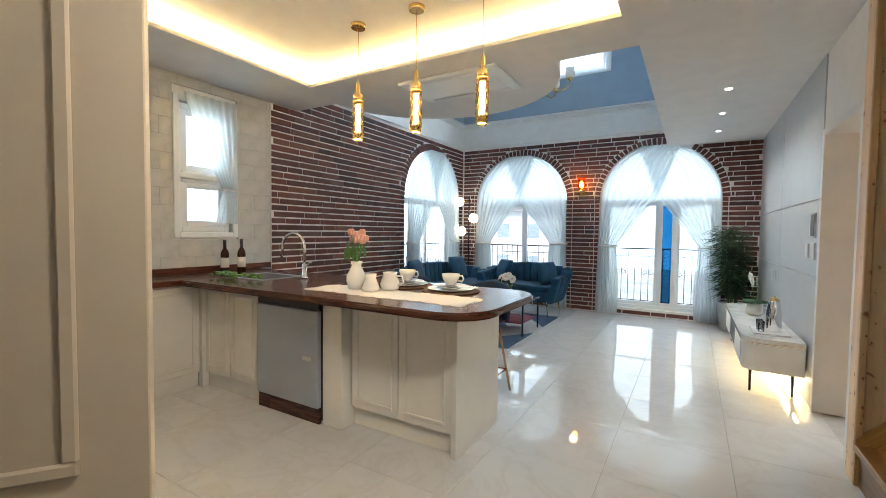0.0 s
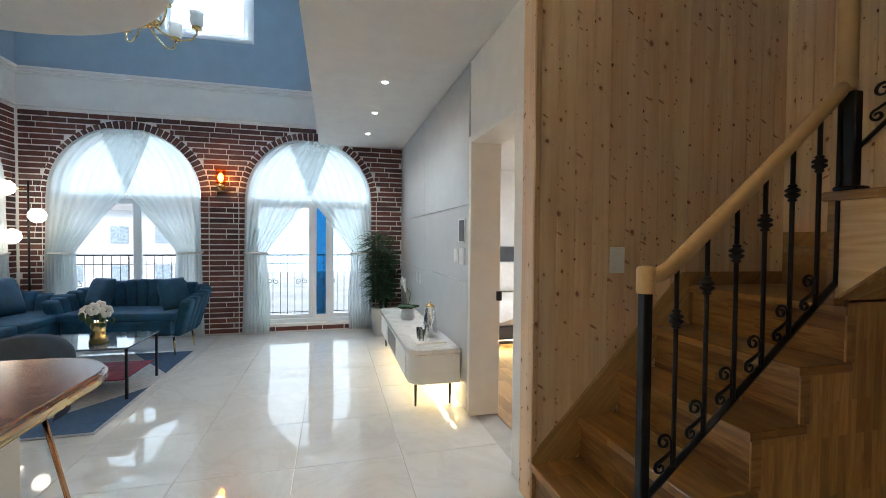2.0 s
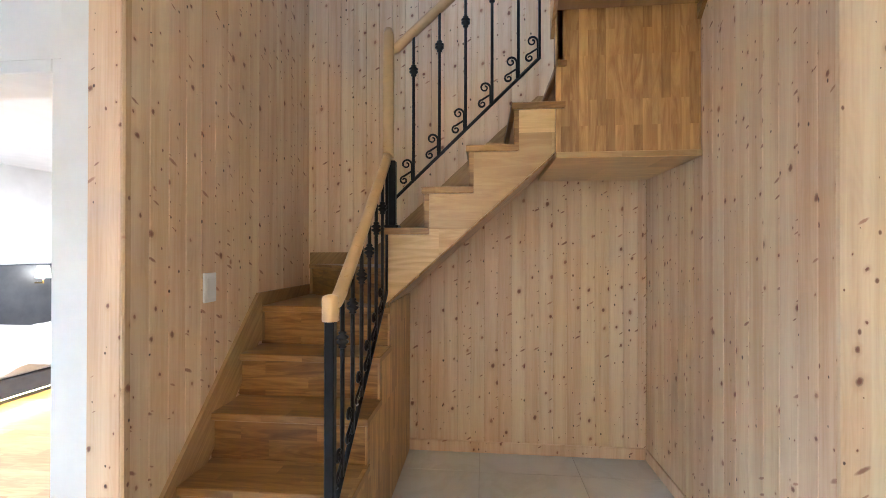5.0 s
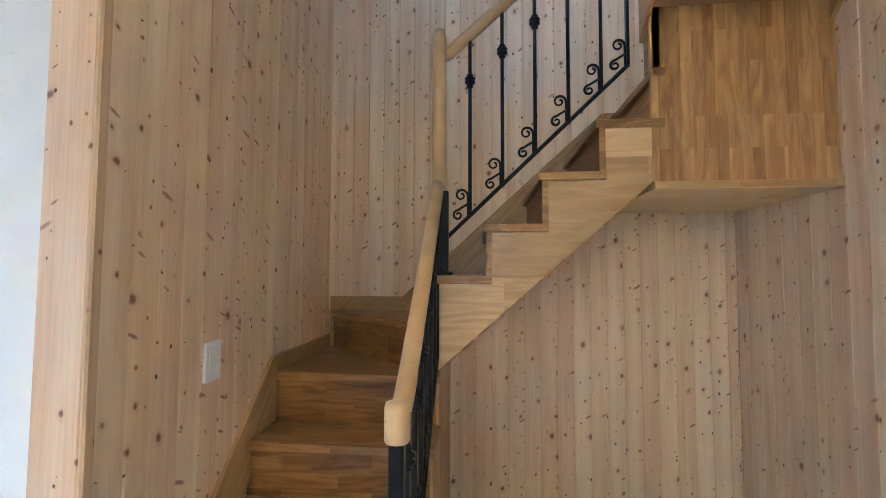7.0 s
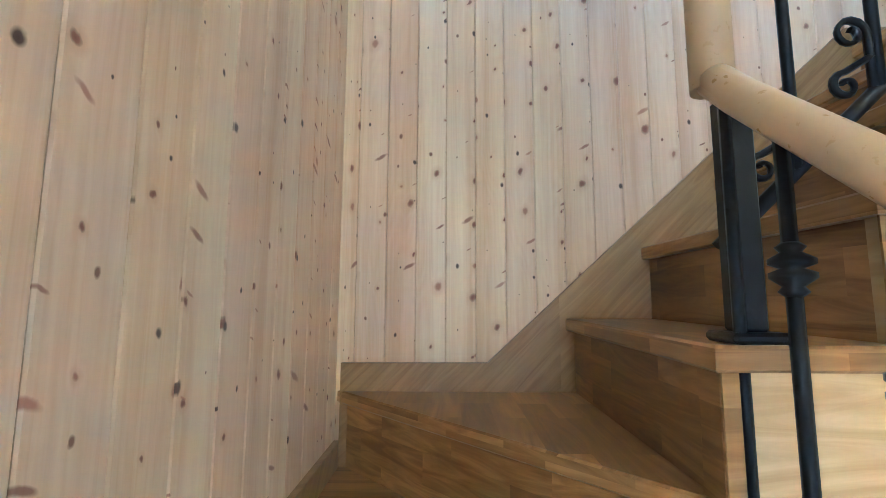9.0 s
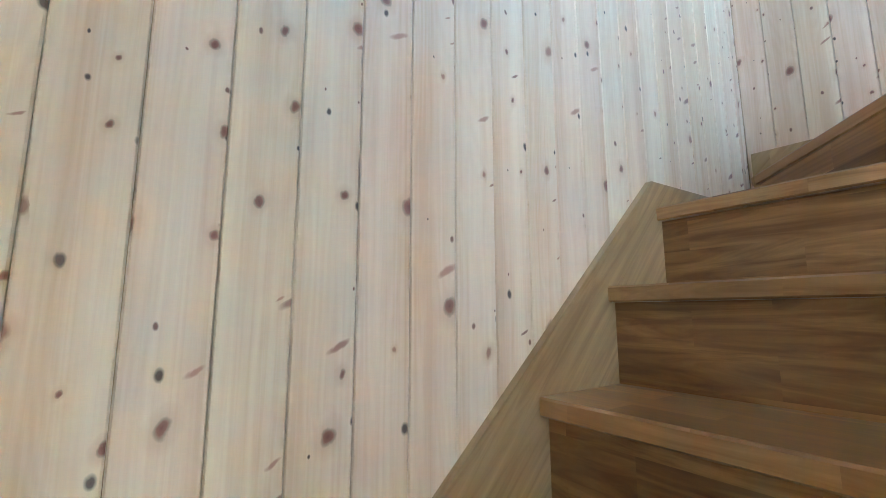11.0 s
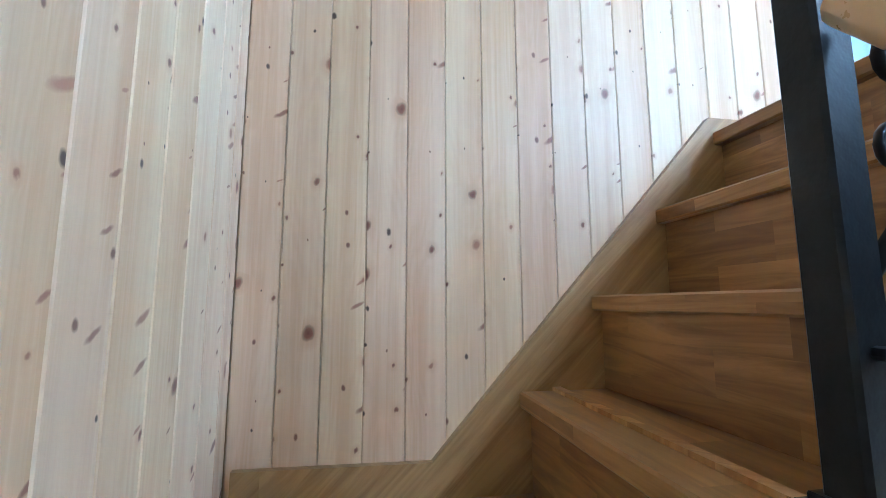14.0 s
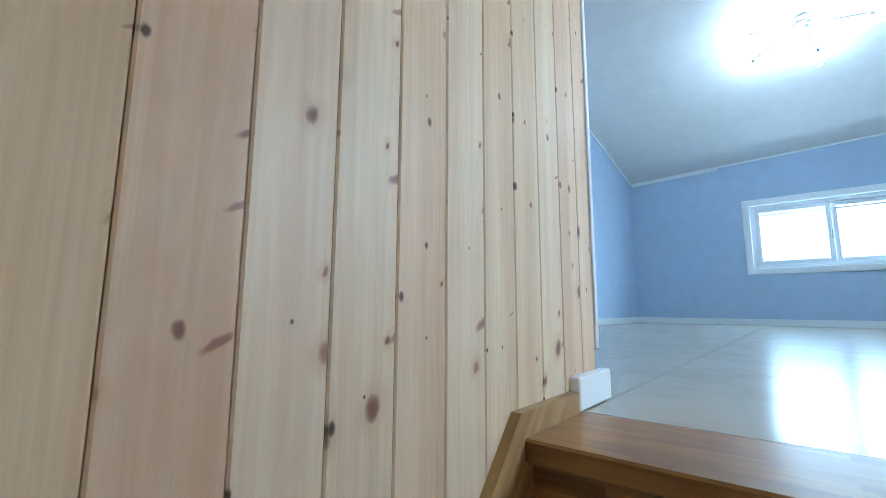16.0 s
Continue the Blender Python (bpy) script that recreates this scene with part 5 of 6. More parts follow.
lace = thing("lace_runner", (-0.55, 3.3, CT), "white lace table runner with a scalloped edge", "table runner")
part("cloth", prism(bmesh.new(), runner_outline(), "z", CT + 0.0005, CT + 0.0035), LACE, lace)
def place_setting(SXX, SYY):
    mat_ = thing("place_mat", (SXX, SYY, CT), "round brown woven place mat", "place mat")
    part("disc", lathe(bmesh.new(), (SXX, SYY, CT + 0.0036), [(0.195, 0), (0.195, 0.004)], 36), WOVEN, mat_)
    for i, (r, z) in enumerate(((0.155, 0.009), (0.125, 0.024))):
        pl = thing("plate", (SXX, SYY, CT + z), "white porcelain plate with a raised rim", "plate", "stacked plates")
        part("dish", lathe(bmesh.new(), (SXX, SYY, CT + z - 0.001), [(r * 0.55, 0), (r * 0.7, 0.004), (r, 0.014), (r, 0.016), (r * 0.72, 0.009), (r * 0.3, 0.008)], 32), PORCELAIN, pl)
    sa = thing("teacup", (SXX, SYY, CT + 0.038), "white porcelain teacup with a handle", "cup")
    part("saucer", lathe(bmesh.new(), (SXX, SYY, CT + 0.036), [(0.045, 0), (0.088, 0.010), (0.088, 0.012), (0.045, 0.006)], 28), PORCELAIN, sa)
    part("bowl", lathe(bmesh.new(), (SXX, SYY, CT + 0.043), [(0.027, 0), (0.032, 0.005), (0.055, 0.042), (0.062, 0.075), (0.059, 0.075), (0.051, 0.036), (0.024, 0.010)], 28), PORCELAIN, sa)
    part("handle", tube(bmesh.new(), [(SXX + 0.056, SYY, CT + 0.108), (SXX + 0.088, SYY, CT + 0.110), (SXX + 0.097, SYY, CT + 0.09), (SXX + 0.084, SYY, CT + 0.072), (SXX + 0.050, SYY, CT + 0.076)], 0.006, 8), PORCELAIN, sa)


SETTINGS = ((-0.26, 3.50), (-0.66, 3.56))
for SXX, SYY in SETTINGS:
    place_setting(SXX, SYY)


def stool():
    t = thing("bar_stool", (0, 0, 0), "navy velvet bar stool with copper legs", "bar stool", "bar stools at the peninsula")
    part("seat", lathe(bmesh.new(), (0, 0, 0.60), [(0.17, 0), (0.205, 0.02), (0.21, 0.06), (0.19, 0.085), (0.0, 0.095)], 26), NAVY, t)
    bm = bmesh.new()
    n = 22
    ring = []
    for k in range(n + 1):
        a = radians(-15 + 210 * k / n)
        h = 0.62 + 0.26 * math.sin(math.pi * k / n) ** 0.5
        for r, z in ((0.215, 0.60), (0.235, h), (0.225, h + 0.012), (0.19, h), (0.175, 0.62)):
            ring.append(bm.verts.new((r * math.cos(a), r * math.sin(a), z)))
    for k in range(n):
        for j in range(4):
            f = bm.faces.new((ring[k * 5 + j], ring[k * 5 + j + 1], ring[k * 5 + 6 + j], ring[k * 5 + 5 + j]))
            f.smooth = True
    bmesh.ops.recalc_face_normals(bm, faces=bm.faces[:])
    part("backrest", bm, NAVY, t)
    for k in range(4):
        a = radians(45 + 90 * k)
        part("leg", tube(bmesh.new(), [(0.13 * math.cos(a), 0.13 * math.sin(a), 0.60), (0.25 * math.cos(a), 0.25 * math.sin(a), 0.0)], 0.010, 8), COPPER, t, "copper metal leg")
    pts = [(0.215 * math.cos(radians(45 + 90 * k)), 0.215 * math.sin(radians(45 + 90 * k)), 0.18) for k in range(5)]
    part("foot_ring", tube(bmesh.new(), pts, 0.007, 8), COPPER, t)
    return t


st = stool()
st.matrix_basis = pose(-0.30, 4.10, 0)
copy_thing(st, pose(-1.06, 4.10, 0, 0, 0, 6))


def pendant(x, y):
    t = thing("pendant_lamp", (x, y, ZC + 0.155), "amber cut-glass cylinder pendant lamp with brass fittings", "pendant lamp", "pendant lamps over the peninsula")
    part("canopy", lathe(bmesh.new(), (x, y, ZC + 0.125), [(0.05, 0), (0.055, 0.008), (0.055, 0.029)], 20), GOLD, t)
    part("cord", tube(bmesh.new(), [(x, y, ZC + 0.13), (x, y, 2.36)], 0.0025, 5), GOLD, t)
    part("cap", lathe(bmesh.new(), (x, y, 2.24), [(0.03, 0), (0.036, 0.01), (0.034, 0.05), (0.016, 0.06), (0.014, 0.13), (0.006, 0.14)], 16), GOLD, t, "brass cap")
    bm = bmesh.new()
    n = 12
    rings = [[bm.verts.new((x + r * math.cos(6.2832 * k / n + tw), y + r * math.sin(6.2832 * k / n + tw), z)) for k in range(n)] for z, r, tw in [(2.24 - 0.035 * i, 0.042 - 0.003 * (i % 2) - (0.008 if i == 8 else 0), 0.26 * (i % 2)) for i in range(9)]]
    for a, b in zip(rings, rings[1:]):
        for k in range(n):
            bm.faces.new((a[k], a[(k + 1) % n], b[(k + 1) % n], b[k]))
    bmesh.ops.recalc_face_normals(bm, faces=bm.faces[:])
    part("shade", bm, AMBER, t, "amber faceted glass shade")
    part("bulb", tube(bmesh.new(), [(x, y, 2.22), (x, y, 2.02)], 0.012, 8), BULB, t)
    lamp("pendant_glow", "POINT", pose(x, y, 1.95), 2.6, WARM, 0.03)


for px in (-1.0, -0.49, 0.0):
    pendant(px, 3.40)

ac = thing("air_conditioner", (-0.72, 4.45, ZC - 0.03), "white ceiling cassette air conditioner", "air conditioner")
part("panel", B(-1.2, -0.24, 4.14, 4.74, ZC - 0.032, ZC - 0.0005, bevel=0.012), PVC, ac)
part("grille", B(-1.1, -0.34, 4.2, 4.60, ZC - 0.038, ZC - 0.033, bevel=0.003), PVC, ac)
part("vane", B(-1.12, -0.32, 4.63, 4.70, ZC - 0.040, ZC - 0.034, bevel=0.002), WHITE, ac)
for y in (5.72, 6.63, 7.55):
    dl = thing("downlight", (1.38, y, ZC), "small round recessed ceiling light", "downlight", "recessed ceiling lights")
    part("rim", lathe(bmesh.new(), (1.38, y, ZC - 0.006), [(0.024, 0), (0.032, 0.002), (0.033, 0.0055)], 24), PVC, dl)
    part("lens", lathe(bmesh.new(), (1.38, y, ZC - 0.008), [(0.022, 0), (0.023, 0.002)], 20), SPOT, dl)
    lamp("downlight_beam", "AREA", pose(1.38, y, ZC - 0.012), 3.5, (1.0, 0.95, 0.86), 0.045, 0.045, 125)

# ---------------------------------------------------------------- living room
def shell_sofa(name, w, label, seats):
    """Velvet sofa with a scalloped channel back that curls round into the arms. Front towards -y."""
    t = thing(name, (0, 0, 0), label, "sofa")
    d = 0.74
    bm = B(-w / 2 + 0.16, w / 2 - 0.16, -d / 2, d / 2 - 0.16, 0.24, 0.42, bevel=0.05, seg=3)
    part("seat_base", bm, TEAL, t)
    for k in range(seats):
        a, b = -w / 2 + 0.12 + (w - 0.24) * k / seats, -w / 2 + 0.12 + (w - 0.24) * (k + 1) / seats
        part("seat_cushion", B(a + 0.004, b - 0.004, -d / 2 - 0.01, d / 2 - 0.16, 0.40, 0.49, bevel=0.035, seg=3), TEAL, t)
    def flare(bm):
        """Draws the foot of the shell in under the seat."""
        for v in bm.verts:
            k = 0.80 + 0.20 * min(1.0, max(0.0, (v.co.z - 0.20) / 0.46)) ** 0.8
            v.co.x, v.co.y = v.co.x * k, (v.co.y + 0.06) * k - 0.06
        return bm

    path = []
    m = 40
    for i in range(m + 1):
        f = i / m
        if f < 0.25:
            g = f / 0.25
            path.append((-w / 2 + 0.02, -d / 2 + 0.02 + (d - 0.22) * g, 0.63 + 0.07 * g ** 1.5))
        elif f > 0.75:
            g = (1 - f) / 0.25
            path.append((w / 2 - 0.02, -d / 2 + 0.02 + (d - 0.22) * g, 0.63 + 0.07 * g ** 1.5))
        else:
            g = (f - 0.25) / 0.5
            xx = -w / 2 + 0.02 + (w - 0.04) * g
            path.append((xx, d / 2 - 0.18 + 0.15 * min(1, 6 * math.sin(math.pi * g)) ** 0.6, 0.70 + 0.10 * math.sin(math.pi * g) ** 0.7))
    # one padded channel after another along the path
    cum = [0]
    for p, q in zip(path, path[1:]):
        cum.append(cum[-1] + math.dist(p[:2], q[:2]))
    L = cum[-1]

    def at(s):
        for i in range(m):
            if cum[i + 1] >= s:
                k = (s - cum[i]) / max(1e-6, cum[i + 1] - cum[i])
                return Vector(path[i]).lerp(Vector(path[i + 1]), k)
        return Vector(path[-1])
    cn = int(L / 0.13)
    for k in range(cn):
        s0, s1 = L * k / cn, L * (k + 1) / cn
        p, q = at(s0), at(s1)
        mid = at((s0 + s1) / 2)
        ang = math.atan2(q.y - p.y, q.x - p.x)
        half = (s1 - s0) / 2
        bm = bmesh.new()
        hz = (mid.z - 0.22) / 2
        box(bm, -half * 1.01, half * 1.01, -0.066, 0.066, -hz, hz, bevel=0.045, seg=4)
        for f in bm.faces:
            f.smooth = True
        bmesh.ops.transform(bm, matrix=Matrix.Translation((mid.x, mid.y, 0.22 + hz)) @ Matrix.Rotation(ang, 4, "Z"), verts=bm.verts[:])
        part("back_channel", flare(bm), TEAL, t)
    bm = tube(bmesh.new(), [(x, y, z - 0.10) for x, y, z in path], 0.055, 8)
    part("back_core", flare(bm), TEAL, t)
    bm = bmesh.new()
    for p, q in zip(path, path[1:]):
        ang = math.atan2(q[1] - p[1], q[0] - p[0])
        nx, ny = -math.sin(ang) * 0.03, math.cos(ang) * 0.03
        prism(bm, [(p[0] - nx, p[1] - ny), (q[0] - nx, q[1] - ny), (q[0] + nx, q[1] + ny), (p[0] + nx, p[1] + ny)], "z", 0.22, min(p[2], q[2]) - 0.10)
    part("back_shell", flare(bm), TEAL, t)
    for sx in (-1, 1):
        for sy in (-1, 1):
            x, y = sx * (w / 2 - 0.18), -0.05 + sy * (d / 2 - 0.14)
            part("leg", tube(bmesh.new(), [(x, y, 0.21), (x + sx * 0.02, y + sy * 0.02, 0.0)], [0.012, 0.008], 8), GOLD, t, "slim brass leg")
    return t


def pillow(x, y, z, yaw, material, size=0.40, tilt=18):
    t = thing("cushion", (0, 0, 0), "plump velvet scatter cushion on the sofa", "cushion", "scatter cushions")
    bm = bmesh.new()
    n = 12
    for s in (1, -1):
        g = [[bm.verts.new(((i / n - 0.5) * size, s * 0.075 * (max(0, 1 - (2 * i / n - 1) ** 4) * max(0, 1 - (2 * j / n - 1) ** 4)) ** 0.6, (j / n) * size)) for i in range(n + 1)] for j in range(n + 1)]
        for a, b in zip(g, g[1:]):
            for i in range(n):
                f = bm.faces.new((a[i], a[i + 1], b[i + 1], b[i]))
                f.smooth = True
    bmesh.ops.remove_doubles(bm, verts=bm.verts[:], dist=0.0005)
    bmesh.ops.recalc_face_normals(bm, faces=bm.faces[:])
    part("cover", bm, material, t)
    t.matrix_basis = pose(x, y, z, -tilt, 0, yaw)
    return t


s2 = shell_sofa("loveseat", 1.42, "teal velvet loveseat with a scalloped shell back", 1)
s2.matrix_basis = pose(-1.24, 7.70, 0, 0, 0, -6)
s1 = shell_sofa("sofa", 2.15, "teal velvet sofa with a scalloped shell back", 2)
s1.matrix_basis = pose(-2.22, 6.85, 0, 0, 0, 90)
s3 = shell_sofa("armchair", 0.86, "teal velvet armchair with a scalloped shell back", 1)
s3.matrix_basis = pose(-2.05, 5.0, 0, 0, 0, 120)
pillow(-0.78, 7.62, 0.49, 60, TEAL, 0.36)
pillow(-1.66, 7.76, 0.49, -35, TEAL, 0.36)
pillow(-2.28, 7.45, 0.49, 80, TEAL)
pillow(-2.28, 6.2, 0.49, 100, TEAL)

rug = thing("rug", (-1.55, 6.4, 0), "grey rug with dark blue diamond shapes", "rug")
RU, RV = -0.57, 5.37
part("rug_body", B(RU - 1.85, RU, RV, RV + 2.15, 0.001, 0.012, bevel=0.004), RUG, rug)
for pts in ([(-0.65, 0.02), (-0.02, 0.02), (-0.02, 0.9)], [(-1.83, 0.02), (-1.0, 0.02), (-1.83, 1.0)], [(-0.95, 0.5), (-0.45, 1.1), (-0.95, 1.75), (-1.45, 1.1)], [(-0.02, 1.3), (-0.02, 2.13), (-0.6, 2.13)]):
    part("diamond", prism(bmesh.new(), [(RU + x, RV + y) for x, y in pts], "z", 0.0125, 0.014), RUG_BLUE, rug)
TX, TY = -1.04, 6.30
table = thing("coffee_table", (TX, TY, 0), "black metal coffee table with a dark glass top", "coffee table")
part("tabletop", B(TX - 0.42, TX + 0.42, TY - 0.32, TY + 0.32, 0.42, 0.435, bevel=0.004), varied("smoked_glass", (0.10, 0.13, 0.16), 0.05, amount=0.1, relief=0.0), table)
part("shelf", B(TX - 0.38, TX + 0.38, TY - 0.28, TY + 0.28, 0.16, 0.172, bevel=0.003), ROUGE, table, "deep rose lower shelf")
for sx in (-1, 1):
    for sy in (-1, 1):
        part("leg", B(TX + sx * 0.40 - 0.01, TX + sx * 0.40 + 0.01, TY + sy * 0.30 - 0.01, TY + sy * 0.30 + 0.01, 0.0145, 0.4195, bevel=0.002), IRON, table)
gv = thing("brass_vase", (TX + 0.12, TY - 0.1, 0.435), "small brass vase on the coffee table", "vase")
part("body", lathe(bmesh.new(), (TX + 0.12, TY - 0.1, 0.4355), [(0.062, 0), (0.068, 0.012), (0.05, 0.09), (0.058, 0.17), (0.066, 0.18)], 20), GOLD, gv)
wf = thing("white_bouquet", (TX + 0.12, TY - 0.1, 0.56), "white anemone flowers with dark leaves", "flowers")
rng = random.Random(3)
for i in range(4):
    a = 1.6 * i
    c = (TX + 0.12 + 0.07 * math.cos(a), TY - 0.12 + 0.06 * math.sin(a), 0.70 + 0.03 * (i % 2))
    part("stem", tube(bmesh.new(), [(TX + 0.12, TY - 0.1, 0.56), c], 0.003, 5), LEAF, wf)
    bm = bmesh.new()
    for k in range(7):
        b = 6.28 * k / 7
        ball(bm, (c[0] + 0.03 * math.cos(b), c[1] + 0.012 * math.sin(b) - 0.012, c[2] + 0.03 * math.sin(b)), 0.024, 1, 0.5, 1, 8, 6)
    part("blossom", bm, PETAL, wf)
bm = bmesh.new()
for i in range(22):
    a, r = rng.uniform(0, 6.28), rng.uniform(0.03, 0.11)
    ball(bm, (TX + 0.12 + r * math.cos(a), TY - 0.1 + r * math.sin(a), 0.62 + rng.uniform(-0.03, 0.08)), 0.026, rng.uniform(0.5, 1), rng.uniform(0.3, 0.6), rng.uniform(0.8, 1.4), 7, 5)
part("foliage", bm, LEAF, wf)

fl = thing("floor_lamp", (-2.46, 8.08, 0), "black floor lamp with three opal glass globes", "floor lamp")
part("base", lathe(bmesh.new(), (-2.46, 8.08, 0.0005), [(0.14, 0), (0.14, 0.015), (0.02, 0.025)], 24), IRON, fl)
part("pole", tube(bmesh.new(), [(-2.46, 8.08, 0.02), (-2.46, 8.08, 1.95)], 0.011, 8), IRON, fl)
for dx, z in ((-0.15, 1.86), (0.14, 1.55), (-0.10, 1.31)):
    part("arm", tube(bmesh.new(), [(-2.46, 8.08, z), (-2.46 + dx * 0.55, 8.02, z)], 0.007, 6), GOLD, fl)
    part("globe", ball(bmesh.new(), (-2.46 + dx, 7.98, z), 0.085), GLOBE, fl, "glowing opal glass globe")

wl = thing("wall_lamp", (-0.47, YW - 0.03, 2.0), "amber glass wall lamp with a brass holder", "wall lamp")
part("back_plate", B(-0.51, -0.43, YW - 0.055, YW - 0.031, 1.93, 2.02, bevel=0.005), GOLD, wl)
part("holder", lathe(bmesh.new(), (-0.47, YW - 0.13, 1.96), [(0.02, 0), (0.05, 0.02), (0.055, 0.05)], 18), GOLD, wl)
part("arm", tube(bmesh.new(), [(-0.47, YW - 0.05, 1.96), (-0.47, YW - 0.13, 1.965)], 0.01, 8), GOLD, wl)
part("shade", lathe(bmesh.new(), (-0.47, YW - 0.13, 2.012), [(0.058, 0), (0.062, 0.02), (0.062, 0.2), (0.058, 0.2), (0.056, 0.02)], 20), AMBER_PANE, wl, "amber glass cylinder shade")
part("bulb", ball(bmesh.new(), (-0.47, YW - 0.13, 2.10), 0.034, 1, 1, 1.7), WALL_BULB, wl)
lamp("wall_lamp_glow", "POINT", pose(-0.47, YW - 0.26, 2.12), 1.6, (1.0, 0.80, 0.5), 0.06)

CHX, CHY, CHZ = -0.66, 6.45, 3.20
ch = thing("chandelier", (CHX, CHY, 4.0), "brass chandelier with curved arms and white glass shades", "chandelier")
part("stem", tube(bmesh.new(), [(CHX, CHY, ZV), (CHX, CHY, CHZ + 0.02)], 0.009, 8), GOLD, ch)
part("hub", lathe(bmesh.new(), (CHX, CHY, CHZ - 0.03), [(0.01, 0), (0.05, 0.02), (0.11, 0.05), (0.12, 0.07), (0.05, 0.1), (0.02, 0.2), (0.035, 0.26), (0.01, 0.3)], 22), GOLD, ch)
for k in range(6):
    a = radians(60 * k + 12)
    ca, sa_ = math.cos(a), math.sin(a)
    pts = [(CHX + r * ca, CHY + r * sa_, CHZ + z) for r, z in ((0.04, 0.02), (0.14, -0.05), (0.26, -0.09), (0.36, -0.06), (0.40, 0.0), (0.40, 0.04))]
    arm = part("arm", tube(bmesh.new(), pts, 0.008, 8), GOLD, ch)
    part("cup", lathe(bmesh.new(), (CHX + 0.40 * ca, CHY + 0.40 * sa_, CHZ + 0.035), [(0.015, 0), (0.045, 0.012), (0.04, 0.03)], 16), GOLD, arm)
    part("shade", lathe(bmesh.new(), (CHX + 0.40 * ca, CHY + 0.40 * sa_, CHZ + 0.066), [(0.03, 0), (0.055, 0.02), (0.06, 0.06), (0.05, 0.10), (0.062, 0.13), (0.058, 0.13), (0.046, 0.10), (0.055, 0.06), (0.03, 0.012)], 18), OPAL, arm, "white glass bell shade")

# console with objects
KX0, KX1, KY_0, KY_1 = 1.53, 1.93, 5.28, 7.35
con = thing("tv_console", (1.73, 6.3, 0.18), "white lacquer low console with rounded ends on dark legs", "console")
bm = prism(bmesh.new(), rounded_rect(KX0, KX1, KY_0, KY_1, (0, 0, 0.12, 0.12)), "z", 0.19, 0.415)
part("body", bm, WHITE, con)
bm = prism(bmesh.new(), rounded_rect(KX0 - 0.015, KX1 + 0.0, KY_0 - 0.015, KY_1 + 0.015, (0, 0, 0.13, 0.13)), "z", 0.425, 0.46)
part("tabletop", bm, marble_material("console_marble", (0.80, 0.79, 0.77), 0.12, 0.2), con, "white marble-look top")
part("shadow_gap", prism(bmesh.new(), rounded_rect(KX0 + 0.008, KX1, KY_0 + 0.008, KY_1 - 0.008, (0, 0, 0.11, 0.11)), "z", 0.4155, 0.4245), GOLD, con, "thin brass strip")
for y0, y1 in ((5.46, 6.0), (6.62, 7.17)):
    part("drawer_front", B(KX0 - 0.008, KX0 - 0.0005, y0, y1, 0.205, 0.40, bevel=0.002), WHITE, con)
# No opening is cut: a thin black sheet paints the shade inside it.
part("niche_shade", B(KX0 - 0.004, KX0 - 0.0005, 6.03, 6.59, 0.22, 0.39), BLACK, con, "black sheet painting the shade of an open recess")
for x in (KX0 + 0.06, KX1 - 0.06):
    for y in (KY_0 + 0.08, KY_1 - 0.08):
        part("leg", tube(bmesh.new(), [(x, y, 0.189), (x, y, 0.0)], [0.012, 0.008], 8), IRON, con)
bm = B(KX1 - 0.035, KX1 - 0.02, KY_0 + 0.05, KY_1 - 0.05, 0.178, 0.188)
part("led_strip", bm, LED, con, "warm light strip under the console")
lamp("console_glow", "AREA", look((KX1 - 0.05, 6.3, 0.17), (KX1 - 0.1, 6.3, 0)), 2.6, WARM, 0.03, 1.9).rotation_euler = (0, 0, 0)
PX, PY = 1.74, 5.62
tray = thing("tray", (PX, PY, 0.46), "white tray on the console", "tray")
part("plate", B(PX - 0.13, PX + 0.13, PY - 0.16, PY + 0.16, 0.4605, 0.475, bevel=0.005), PORCELAIN, tray)
pit = thing("coffee_pot", (PX + 0.03, PY + 0.04, 0.475), "silver coffee pot with a brass lid and spout", "coffee pot")
part("body", lathe(bmesh.new(), (PX + 0.03, PY + 0.04, 0.4755), [(0.058, 0), (0.064, 0.01), (0.056, 0.16), (0.042, 0.25), (0.044, 0.26)], 22), CHROME, pit)
part("lid", lathe(bmesh.new(), (PX + 0.03, PY + 0.04, 0.736), [(0.045, 0), (0.03, 0.015), (0.008, 0.022), (0.012, 0.035), (0.004, 0.042)], 18), GOLD, pit, "brass lid")
part("spout", tube(bmesh.new(), [(PX + 0.03, PY - 0.01, 0.58), (PX + 0.03, PY - 0.08, 0.66), (PX + 0.03, PY - 0.12, 0.73)], [0.014, 0.01, 0.007], 8), CHROME, pit)
part("handle", tube(bmesh.new(), [(PX + 0.03, PY + 0.08, 0.73), (PX + 0.03, PY + 0.16, 0.71), (PX + 0.03, PY + 0.17, 0.60), (PX + 0.03, PY + 0.095, 0.53)], 0.007, 8), GOLD, pit, "brass handle")
for dy in (-0.09, 0.0):
    gl = thing("drinking_glass", (PX - 0.07, PY + dy, 0.475), "clear drinking glass on the tray", "glass", "glasses on the tray")
    part("tumbler", lathe(bmesh.new(), (PX - 0.07, PY + dy, 0.4755), [(0.022, 0), (0.027, 0.09), (0.025, 0.09), (0.02, 0.006)], 16), CLEAR, gl)
OX, OY = 1.73, 6.55
orchid = thing("orchid_pot", (OX, OY, 0.46), "white orchid in a white pot on the console", "potted plant")
part("pot", lathe(bmesh.new(), (OX, OY, 0.4605), [(0.055, 0), (0.075, 0.02), (0.07, 0.12), (0.065, 0.12)], 20), PORCELAIN, orchid)
